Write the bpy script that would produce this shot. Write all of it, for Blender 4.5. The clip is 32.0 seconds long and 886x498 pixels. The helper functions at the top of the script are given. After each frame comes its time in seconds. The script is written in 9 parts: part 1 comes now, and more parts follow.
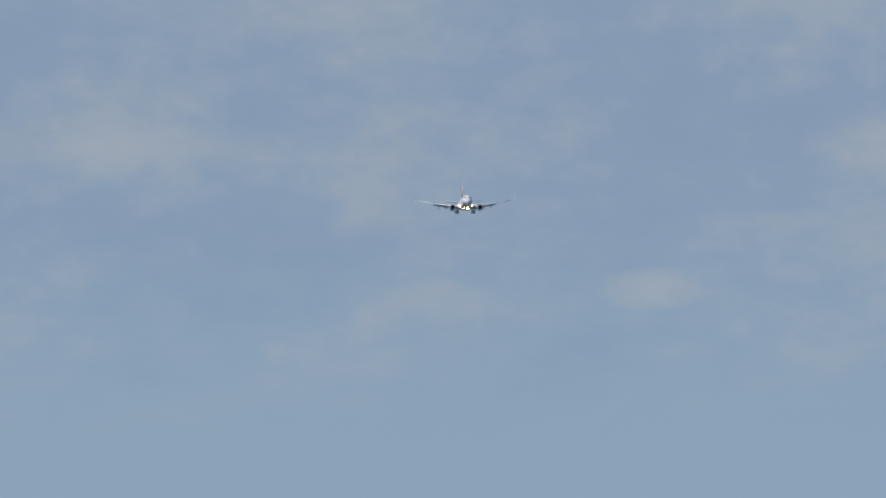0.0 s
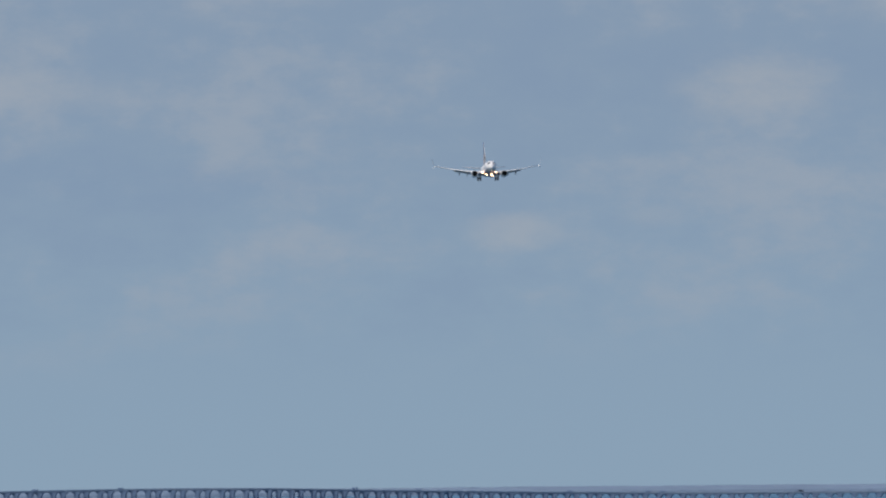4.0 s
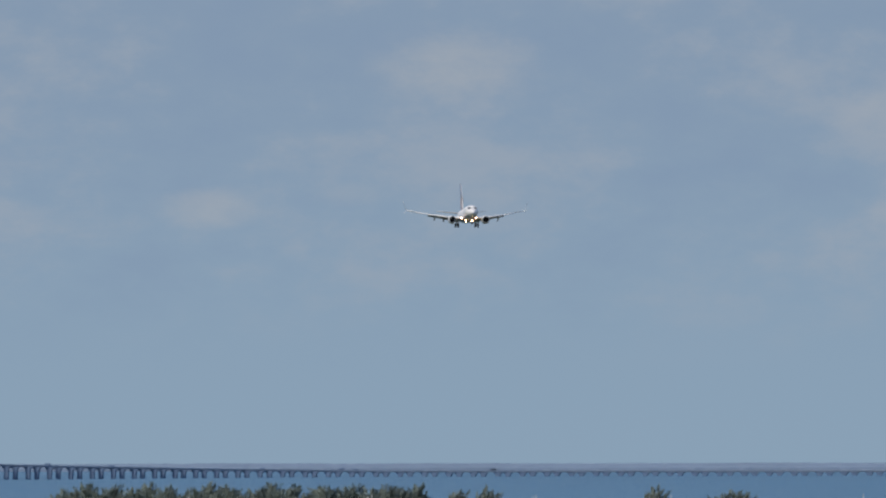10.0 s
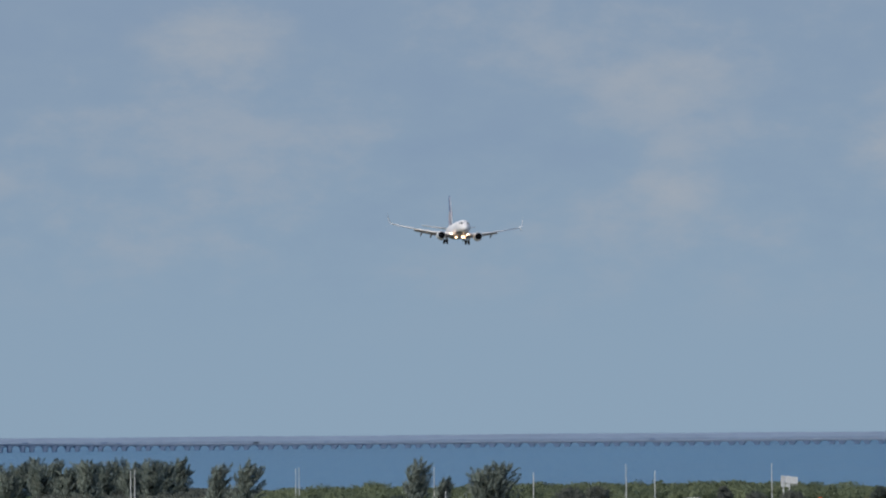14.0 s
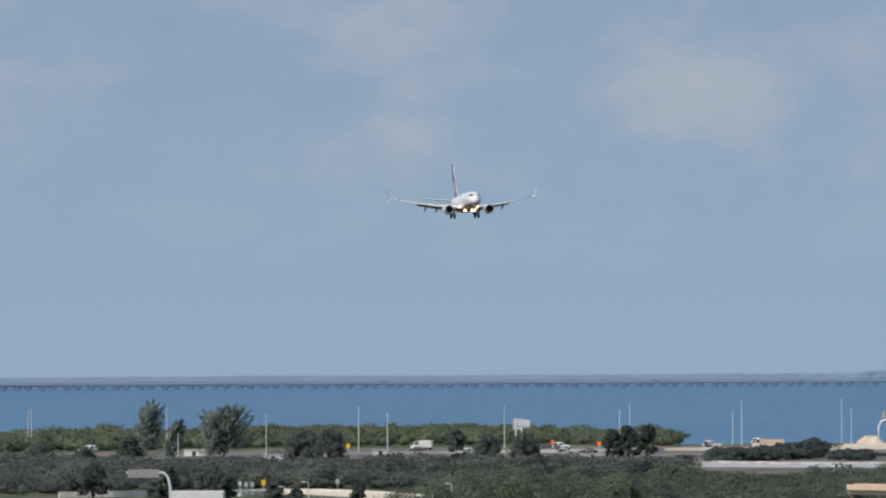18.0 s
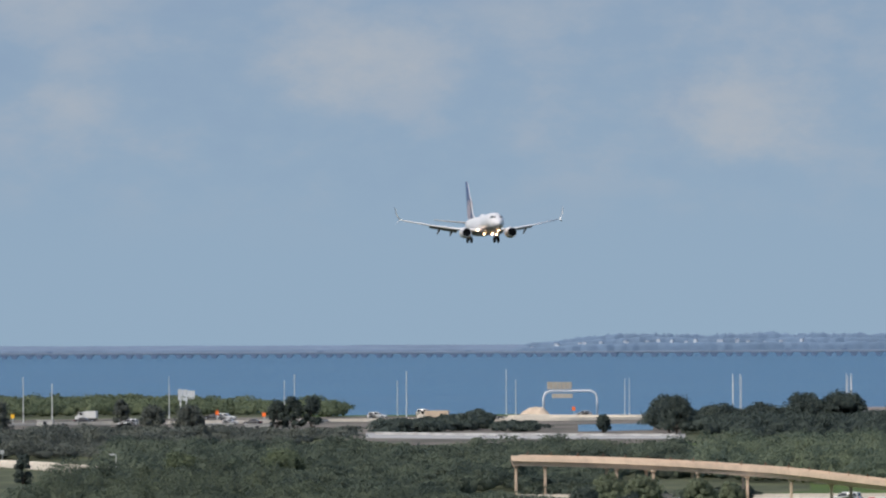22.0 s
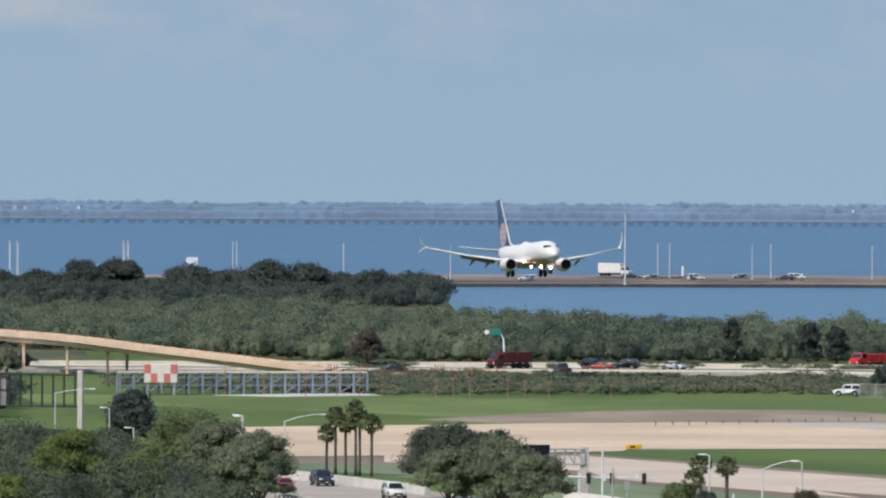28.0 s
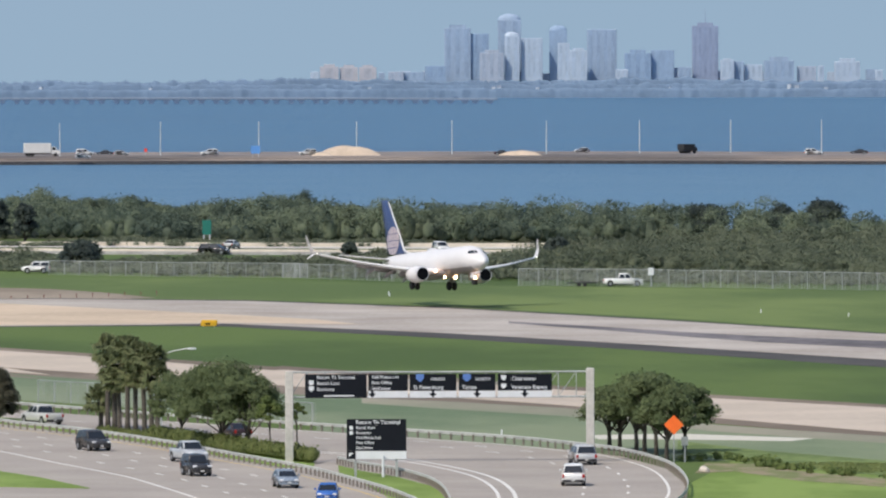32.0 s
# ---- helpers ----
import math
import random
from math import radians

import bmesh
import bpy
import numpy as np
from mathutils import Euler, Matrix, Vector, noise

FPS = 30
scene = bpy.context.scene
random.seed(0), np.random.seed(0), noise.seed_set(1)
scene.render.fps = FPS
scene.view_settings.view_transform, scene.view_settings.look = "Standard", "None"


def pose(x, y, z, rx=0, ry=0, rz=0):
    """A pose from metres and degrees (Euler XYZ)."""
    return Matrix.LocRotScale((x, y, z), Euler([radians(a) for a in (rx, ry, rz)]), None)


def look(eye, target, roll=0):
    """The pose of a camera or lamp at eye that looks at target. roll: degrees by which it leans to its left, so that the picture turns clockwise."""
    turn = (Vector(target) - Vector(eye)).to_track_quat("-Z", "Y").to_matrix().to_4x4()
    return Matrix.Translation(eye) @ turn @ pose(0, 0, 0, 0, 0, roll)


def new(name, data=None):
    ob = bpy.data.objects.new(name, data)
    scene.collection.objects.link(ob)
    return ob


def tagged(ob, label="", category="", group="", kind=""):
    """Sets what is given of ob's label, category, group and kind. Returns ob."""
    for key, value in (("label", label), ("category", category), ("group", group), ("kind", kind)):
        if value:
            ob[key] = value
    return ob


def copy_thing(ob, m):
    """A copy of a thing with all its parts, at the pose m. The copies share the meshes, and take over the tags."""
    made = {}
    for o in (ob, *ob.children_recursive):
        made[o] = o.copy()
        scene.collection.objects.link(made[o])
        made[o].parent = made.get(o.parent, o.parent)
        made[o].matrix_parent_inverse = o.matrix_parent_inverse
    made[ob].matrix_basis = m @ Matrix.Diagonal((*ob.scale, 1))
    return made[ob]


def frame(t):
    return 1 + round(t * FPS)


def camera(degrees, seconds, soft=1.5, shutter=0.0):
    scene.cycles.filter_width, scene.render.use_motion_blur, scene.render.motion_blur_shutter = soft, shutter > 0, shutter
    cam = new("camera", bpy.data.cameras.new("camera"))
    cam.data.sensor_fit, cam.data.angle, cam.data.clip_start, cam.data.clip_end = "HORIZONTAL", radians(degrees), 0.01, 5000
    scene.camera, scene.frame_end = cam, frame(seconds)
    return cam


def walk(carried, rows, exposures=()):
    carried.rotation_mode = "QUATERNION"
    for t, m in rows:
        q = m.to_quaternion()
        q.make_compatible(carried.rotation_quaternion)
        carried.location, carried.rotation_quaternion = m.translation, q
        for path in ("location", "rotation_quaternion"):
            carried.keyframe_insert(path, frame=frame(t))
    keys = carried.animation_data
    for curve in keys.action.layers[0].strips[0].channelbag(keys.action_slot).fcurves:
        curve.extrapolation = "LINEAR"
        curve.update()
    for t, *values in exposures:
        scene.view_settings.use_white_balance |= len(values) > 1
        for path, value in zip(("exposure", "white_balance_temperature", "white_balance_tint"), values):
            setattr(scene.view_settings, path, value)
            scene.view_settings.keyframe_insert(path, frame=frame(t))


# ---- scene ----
from math import sin, cos, tan, pi, atan2, hypot

# Eye on the roof of a tall building beside the airfield; it never leaves its spot, it only turns.
EYE = Vector((0.0, 0.0, 40.2))
cam = camera(4.853, 32.0, soft=2.2)

# seconds, bearing, elevation, lean (degrees; bearing 0 is +Y, clockwise)
TURNS = [
    (0, -15.4314, 1.1923, -0.302),
    (0.5, -15.2808, 1.1109, -0.310),
    (1, -15.1563, 1.0294, -0.396),
    (1.5, -15.0843, 0.9477, -0.366),
    (2, -15.0305, 0.8935, -0.428),
    (2.5, -14.9605, 0.8944, -0.415),
    (3, -14.8607, 0.8760, -0.466),
    (3.5, -14.7820, 0.8600, -0.524),
    (5.5, -14.2328, 1.0317, -0.359),
    (6, -14.0693, 1.0804, -0.475),
    (6.5, -13.9062, 1.0807, -0.247),
    (7, -13.7387, 1.0553, -0.081),
    (7.5, -13.5622, 1.0269, -0.123),
    (8, -13.4052, 0.9787, -0.196),
    (8.5, -13.2959, 0.8938, -0.015),
    (9, -13.2364, 0.8307, 0.097),
    (9.5, -13.1419, 0.8022, 0.092),
    (10, -13.0100, 0.7447, -0.080),
    (10.5, -12.8910, 0.7230, -0.140),
    (11, -12.7811, 0.6992, -0.128),
    (11.5, -12.6118, 0.7041, -0.168),
    (12, -12.4318, 0.7190, -0.247),
    (12.5, -12.2724, 0.6927, -0.260),
    (13, -12.1098, 0.6577, -0.281),
    (13.5, -11.9322, 0.6225, -0.354),
    (14, -11.7022, 0.5883, -0.482),
    (14.5, -11.4527, 0.5557, -0.546),
    (15, -11.2566, 0.4834, -0.530),
    (15.5, -11.0912, 0.4000, -0.339),
    (17.5, -10.4229, 0.2911, -0.298),
    (18, -10.2421, 0.2620, -0.310),
    (18.5, -10.0355, 0.2420, -0.160),
    (19, -9.8007, 0.2099, -0.046),
    (19.5, -9.5526, 0.1919, -0.019),
    (20, -9.2910, 0.1986, -0.077),
    (20.5, -9.0317, 0.2086, -0.107),
    (21, -8.8190, 0.1893, -0.122),
    (21.5, -8.6272, 0.1387, -0.194),
    (22, -8.4069, 0.0947, -0.219),
    (22.5, -8.1491, 0.0575, -0.212),
    (23, -7.8740, 0.0368, -0.202),
    (23.5, -7.5858, 0.0180, -0.098),
    (24, -7.2636, -0.0270, -0.126),
    (24.5, -6.9034, -0.1018, -0.098),
    (25, -6.5148, -0.2152, -0.055),
    (25.5, -6.1413, -0.3190, 0.055),
    (27.5, -4.7490, -0.5678, 0.139),
    (28, -4.4490, -0.6321, 0.282),
    (28.5, -4.0830, -0.7013, 0.303),
    (29, -3.6412, -0.7778, 0.351),
    (29.5, -3.1061, -0.8508, 0.236),
    (30, -2.5189, -0.9071, 0.004),
    (30.5, -1.8674, -0.9635, -0.155),
    (31, -1.2150, -1.0712, -0.202),
    (31.5, -0.5878, -1.1969, -0.188),
    (32, 0.0000, -1.3008, -0.137),
]


def toward(bearing, elevation):
    a, e = radians(bearing), radians(elevation)
    return Vector((sin(a) * cos(e), cos(a) * cos(e), sin(e)))


walk(cam, [(t, look(EYE, EYE + toward(b, e) * 1000, r)) for t, b, e, r in TURNS],
     exposures=((0.0, -0.08), (3.0, -0.12), (13.7, -0.13), (15.0, 0.02), (20.0, 0.06), (26.0, 0.10), (28.0, 0.19), (32.0, 0.17)))

# ---------------------------------------------------------------- sky and sun
SUN_BEARING, SUN_HEIGHT = -138.0, 50.0
sun = new("sun", bpy.data.lights.new("sun", "SUN"))
sun.data.energy, sun.data.angle, sun.data.color = 2.7, radians(0.8), (1.0, 0.93, 0.82)
sun.matrix_world = look(toward(SUN_BEARING, SUN_HEIGHT) * 100, (0, 0, 0))


class Nodes:
    """Short writing for node trees."""

    def __init__(self, tree):
        self.tree = tree

    def add(self, kind, props=(), **links):
        n = self.tree.nodes.new(kind)
        for k, v in dict(props).items():
            setattr(n, k, v)
        for k, v in links.items():
            sock = n.inputs[int(k[1:])] if k[0] == "i" and k[1:].isdigit() else n.inputs[k.replace("_", " ")]
            if isinstance(v, bpy.types.NodeSocket):
                self.tree.links.new(v, sock)
            else:
                sock.default_value = v
        return n

    def math(self, op, a, b=0.0, c=0.0, clamp=False):
        return self.add("ShaderNodeMath", {"operation": op, "use_clamp": clamp}, i0=a, i1=b, i2=c).outputs[0]

    def mix(self, f, a, b):
        n = self.add("ShaderNodeMix", {"data_type": "RGBA"})
        for k, v in ((0, f), (6, a), (7, b)):
            if isinstance(v, bpy.types.NodeSocket):
                self.tree.links.new(v, n.inputs[k])
            else:
                n.inputs[k].default_value = v
        return n.outputs[2]

    def step(self, v, lo, hi, a=0.0, b=1.0):
        return self.add("ShaderNodeMapRange", {"interpolation_type": "SMOOTHSTEP"}, i0=v, i1=lo, i2=hi, i3=a, i4=b).outputs[0]

    def noise(self, vec, scale, detail=3.0, rough=0.55):
        return self.add("ShaderNodeTexNoise", Vector=vec, Scale=scale, Detail=detail, Roughness=rough).outputs[0]


def rgb(r, g, b):
    """Linear colour from display values 0 to 255."""
    f = lambda c: c / 12.92 if c <= 0.04045 else ((c + 0.055) / 1.055) ** 2.4
    return (f(r / 255), f(g / 255), f(b / 255), 1.0)


def make_sky():
    world = bpy.data.worlds.new("sky")
    scene.world = world
    world.use_nodes = True
    world.node_tree.nodes.clear()
    n = Nodes(world.node_tree)
    way = n.add("ShaderNodeTexCoord").outputs["Generated"]
    xyz = n.add("ShaderNodeSeparateXYZ", Vector=way)
    # bearing and elevation in degrees
    bearing = n.math("MULTIPLY", n.math("ARCTAN2", xyz.outputs[0], xyz.outputs[1]), 57.29578)
    height = n.math("MULTIPLY", n.math("ARCSINE", xyz.outputs[2]), 57.29578)
    raised = n.add("ShaderNodeCombineXYZ", X=xyz.outputs[0], Y=xyz.outputs[1], Z=n.math("MAXIMUM", xyz.outputs[2], 0.01)).outputs[0]
    air = n.add("ShaderNodeTexSky", {"sky_type": "NISHITA", "sun_disc": False, "sun_elevation": radians(SUN_HEIGHT),
                                     "sun_rotation": radians(SUN_BEARING), "air_density": 1.0, "dust_density": 2.0, "ozone_density": 1.0}, Vector=raised).outputs[0]
    air = n.add("ShaderNodeVectorMath", {"operation": "SCALE"}, i0=air, Scale=0.15).outputs[0]
    # hazy low sky: paler towards the sea
    low = n.mix(n.step(height, -0.4, 2.2), rgb(143, 167, 189), rgb(138, 159, 183))
    flat = n.add("ShaderNodeCombineXYZ", X=bearing, Y=n.math("MULTIPLY", height, 1.7), Z=0.0).outputs[0]
    soft = n.noise(flat, 0.8, 3.0, 0.5)
    fine = n.noise(flat, 3.0, 6.0, 0.62)
    lumps = n.math("ADD", n.math("MULTIPLY", soft, 0.6), n.math("MULTIPLY", fine, 0.4))
    fade = n.step(height, 0.0, 0.8)
    warm = n.math("MULTIPLY", n.step(lumps, 0.46, 0.66), n.math("MULTIPLY", fade, 0.62))
    grey = n.math("MULTIPLY", n.step(lumps, 0.50, 0.34), n.math("MULTIPLY", fade, 0.35))
    low = n.mix(grey, low, rgb(132, 154, 182))
    low = n.mix(warm, low, rgb(161, 172, 186))
    # the cloud banks that stand out: bearing, elevation, half width, half height, strength
    ragged = n.math("MULTIPLY", n.math("SUBTRACT", n.noise(flat, 3.6, 7.0, 0.66), 0.5), 2.8)
    for b, e, w, h, s in CLOUDS:
        db = n.math("DIVIDE", n.math("SUBTRACT", bearing, b), w * 1.25)
        de = n.math("DIVIDE", n.math("SUBTRACT", height, e), h * 1.25)
        r = n.math("ADD", n.math("MULTIPLY", db, db), n.math("MULTIPLY", de, de))
        r = n.math("ADD", r, ragged)
        low = n.mix(n.math("MULTIPLY", n.math("MULTIPLY", n.step(r, 1.9, -1.2), abs(s)), 0.85), low, rgb(172, 178, 186) if s > 0 else rgb(130, 153, 182))
    colour = n.mix(n.step(height, 4.0, 24.0), low, air)
    back = n.add("ShaderNodeBackground", Color=colour, Strength=1.0)
    out = n.add("ShaderNodeOutputWorld")
    n.tree.links.new(back.outputs[0], out.inputs[0])


CLOUDS = [
    (-16.958, 1.755, 0.45, 0.10, 0.5), (-17.669, 1.796, 0.35, 0.12, 0.3), (-13.052, 1.745, 0.30, 0.16, 0.35),
    (-13.538, 1.050, 0.16, 0.05, 0.4), (-14.329, 0.967, 0.22, 0.08, 0.35), (-16.118, 2.500, 0.7, 0.10, 0.35),
    (-12.090, 2.290, 0.5, 0.16, 0.45), (-12.910, 1.732, 0.32, 0.16, 0.35), (-14.302, 0.971, 0.22, 0.08, 0.3),
    (-12.891, 1.748, 0.30, 0.14, 0.45), (-10.508, 1.520, 0.25, 0.14, 0.4), (-14.195, 0.981, 0.22, 0.08, 0.3),
    (-10.449, 0.931, 0.15, 0.18, 0.3), (-9.034, 1.116, 0.32, 0.18, 0.6), (-8.759, 1.141, 0.38, 0.2, 0.6),
    (-8.016, 1.388, 0.35, 0.10, 0.5), (-10.432, 0.833, 0.24, 0.12, 0.4), (-10.370, 1.483, 0.4, 0.12, 0.35),
    (-6.756, 0.869, 0.34, 0.2, 0.7), (-8.812, 1.127, 0.35, 0.14, 0.45), (-6.893, 0.811, 0.34, 0.2, 0.5),
    (-6.650, 0.829, 0.34, 0.2, 0.45), (-5.226, 0.986, 0.2, 0.05, 0.3), (-6.511, 0.661, 0.3, 0.08, 0.4),
    (-17.394, 1.330, 0.7, 0.12, -0.4), (-16.031, 1.224, 0.6, 0.10, -0.3), (-11.567, 1.148, 0.4, 0.06, -0.35), (-16.277, 1.248, 0.6, 0.1, -0.3),
]
make_sky()

# ---------------------------------------------------------------- materials
MATS = {}


def mat(name, colour, rough=0.6, metal=0.0, vary=0.12, scale=1.5, fine=12.0, bump=0.0, spec=0.5, glow=0.0, island=0.0, random_ob=0.0, second=None, streak=None):
    """A plain surface with two scales of variation in its colour and an optional relief."""
    if name in MATS:
        return MATS[name]
    m = MATS[name] = bpy.data.materials.new(name)
    m.use_nodes = True
    n = Nodes(m.node_tree)
    n.tree.nodes.clear()
    geo = n.add("ShaderNodeNewGeometry")
    pos = n.add("ShaderNodeTexCoord").outputs["Object"]
    if streak:
        pos = n.add("ShaderNodeMapping", Vector=pos, Scale=streak).outputs[0]
    c = (*colour, 1.0) if len(colour) == 3 else colour
    dark = tuple(v * (1 - vary * 1.6) for v in c[:3]) + (1.0,)
    light = tuple(min(1.0, v * (1 + vary)) for v in (second or c)[:3]) + (1.0,)
    wide = n.noise(pos, scale, 4.0)
    close = n.noise(pos, fine, 3.0)
    f = n.math("ADD", n.math("MULTIPLY", wide, 0.6), n.math("MULTIPLY", close, 0.4))
    col = n.mix(n.step(f, 0.32, 0.68), dark, light)
    if island:
        k = n.math("MULTIPLY_ADD", geo.outputs["Random Per Island"], 2 * island, 1 - island)
        col = n.add("ShaderNodeVectorMath", {"operation": "SCALE"}, i0=col, Scale=k).outputs[0]
    if random_ob:
        k = n.math("MULTIPLY_ADD", n.add("ShaderNodeObjectInfo").outputs["Random"], 2 * random_ob, 1 - random_ob)
        col = n.add("ShaderNodeVectorMath", {"operation": "SCALE"}, i0=col, Scale=k).outputs[0]
    b = n.add("ShaderNodeBsdfPrincipled", Base_Color=col, Roughness=n.math("MULTIPLY_ADD", close, 0.2, max(0.02, rough - 0.1)), Metallic=metal)
    b.inputs["Specular IOR Level"].default_value = spec
    if glow:
        n.tree.links.new(col, b.inputs["Emission Color"])
        b.inputs["Emission Strength"].default_value = glow
    if bump:
        bm = n.add("ShaderNodeBump", Strength=bump, Distance=0.05, Height=close)
        n.tree.links.new(bm.outputs[0], b.inputs["Normal"])
    out = n.add("ShaderNodeOutputMaterial")
    n.tree.links.new(b.outputs[0], out.inputs[0])
    return m


# ---------------------------------------------------------------- mesh helpers
def mesh_from(name, verts, faces, material=None, smooth=False):
    me = bpy.data.meshes.new(name)
    me.from_pydata([tuple(v) for v in verts], [], faces)
    me.update()
    if material:
        me.materials.append(material)
    if smooth:
        me.polygons.foreach_set("use_smooth", [True] * len(me.polygons))
    return me


def part(name, data, material=None, parent=None, label="", m=None, smooth=False):
    """Links a bmesh or a mesh as one object under a thing."""
    if isinstance(data, bmesh.types.BMesh):
        me = bpy.data.meshes.new(name)
        data.to_mesh(me)
        data.free()
        if material:
            me.materials.append(material)
        if smooth:
            me.polygons.foreach_set("use_smooth", [True] * len(me.polygons))
    else:
        me = data
    ob = new(name, me)
    if parent:
        ob.parent = parent
    if m is not None:
        ob.matrix_basis = m
    return tagged(ob, label)


def thing(name, label, category, m=None, group="", kind=""):
    """An Empty at the base of a thing that carries its parts."""
    ob = new(name)
    ob.empty_display_size = 0.5
    if m is not None:
        ob.matrix_basis = m
    return tagged(ob, label, category, group, kind)


def box(bm, x0, x1, y0, y1, z0, z1, m=None, bevel=0.0):
    r = bmesh.ops.create_cube(bm, size=1.0, matrix=Matrix.Translation(((x0 + x1) / 2, (y0 + y1) / 2, (z0 + z1) / 2)) @ Matrix.Diagonal((x1 - x0, y1 - y0, z1 - z0, 1)))
    if bevel:
        edges = {e for v in r["verts"] for e in v.link_edges}
        out = bmesh.ops.bevel(bm, geom=list(edges), offset=bevel, segments=1, affect="EDGES")
        if m is not None:
            bmesh.ops.transform(bm, matrix=m, verts=list({v for f in out["faces"] for v in f.verts} | {v for v in r["verts"] if v.is_valid}))
    elif m is not None:
        bmesh.ops.transform(bm, matrix=m, verts=r["verts"])
    return bm


def boxed(x0, x1, y0, y1, z0, z1, bevel=0.0):
    return box(bmesh.new(), x0, x1, y0, y1, z0, z1, None, bevel)


def tube(bm, a, b, r0, r1=None, seg=10):
    a, b = Vector(a), Vector(b)
    r1 = r0 if r1 is None else r1
    m = Matrix.Translation((a + b) / 2) @ (b - a).to_track_quat("Z", "Y").to_matrix().to_4x4()
    bmesh.ops.create_cone(bm, cap_ends=True, segments=seg, radius1=r0, radius2=r1, depth=(b - a).length, matrix=m)
    return bm


def tubed(a, b, r0, r1=None, seg=10):
    return tube(bmesh.new(), a, b, r0, r1, seg)


def bent(points, radii, seg=8):
    """A pipe along points."""
    verts, faces = [], []
    pts = [Vector(p) for p in points]
    for i, p in enumerate(pts):
        d = (pts[min(i + 1, len(pts) - 1)] - pts[max(i - 1, 0)]).normalized()
        side = d.cross(Vector((0.3, 0.9, 0.1))).normalized()
        up = side.cross(d)
        r = radii[i] if isinstance(radii, (list, tuple)) else radii
        for k in range(seg):
            a = 2 * pi * k / seg
            verts.append(p + (side * cos(a) + up * sin(a)) * r)
    for i in range(len(pts) - 1):
        for k in range(seg):
            j = (k + 1) % seg
            faces.append((i * seg + k, i * seg + j, (i + 1) * seg + j, (i + 1) * seg + k))
    faces += [tuple(range(seg))[::-1], tuple(range((len(pts) - 1) * seg, len(pts) * seg))]
    return verts, faces


def loft(rings):
    """Skin over rings of equal length, closed at both ends."""
    n = len(rings[0])
    verts = [v for r in rings for v in r]
    faces = []
    for i in range(len(rings) - 1):
        for k in range(n):
            j = (k + 1) % n
            faces.append((i * n + k, i * n + j, (i + 1) * n + j, (i + 1) * n + k))
    faces += [tuple(range(n))[::-1], tuple(range((len(rings) - 1) * n, len(rings) * n))]
    return verts, faces


def slab(name, outline, z0, z1, material, kind="structure", label="", category=""):
    """A flat paved or planted piece with a given outline and thickness."""
    bm = bmesh.new()
    top = [bm.verts.new((x, y, z1)) for x, y in outline]
    f = bm.faces.new(top)
    if f.normal.z < 0 or sum((outline[i - 1][0] * outline[i][1] - outline[i][0] * outline[i - 1][1]) for i in range(len(outline))) < 0:
        f.normal_flip()
    r = bmesh.ops.extrude_face_region(bm, geom=[f])
    bmesh.ops.translate(bm, vec=(0, 0, z0 - z1), verts=[v for v in r["geom"] if isinstance(v, bmesh.types.BMVert)])
    bmesh.ops.recalc_face_normals(bm, faces=bm.faces)
    bmesh.ops.triangulate(bm, faces=[f for f in bm.faces if len(f.verts) > 4])
    return tagged(part(name, bm, material), label, category, kind=kind)


def ribbon(line, width, z, side=0.0):
    """Left and right edges of a strip along a line of (x, y)."""
    out = []
    pts = [Vector((x, y)) for x, y in line]
    for i, p in enumerate(pts):
        d = (pts[min(i + 1, len(pts) - 1)] - pts[max(i - 1, 0)]).normalized()
        nrm = Vector((-d.y, d.x))
        out.append((p + nrm * (side + width / 2), p + nrm * (side - width / 2)))
    verts = [(q.x, q.y, z) for pair in out for q in pair]
    faces = [(2 * i, 2 * i + 1, 2 * i + 3, 2 * i + 2) for i in range(len(pts) - 1)]
    return verts, faces


def smooth_line(pts, n=8):
    """Points along a soft curve through pts."""
    out = []
    P = [Vector(p) for p in pts]
    for i in range(len(P) - 1):
        a, b, c, d = P[max(i - 1, 0)], P[i], P[i + 1], P[min(i + 2, len(P) - 1)]
        for k in range(n):
            t = k / n
            out.append(0.5 * ((2 * b) + (c - a) * t + (2 * a - 5 * b + 4 * c - d) * t * t + (3 * b - a - 3 * c + d) * t ** 3))
    return [tuple(q) for q in out] + [tuple(P[-1])]


def inside(p, poly):
    x, y = p
    hit = False
    for i in range(len(poly)):
        (x0, y0), (x1, y1) = poly[i - 1], poly[i]
        if (y0 > y) != (y1 > y) and x < (x1 - x0) * (y - y0) / (y1 - y0) + x0:
            hit = not hit
    return hit



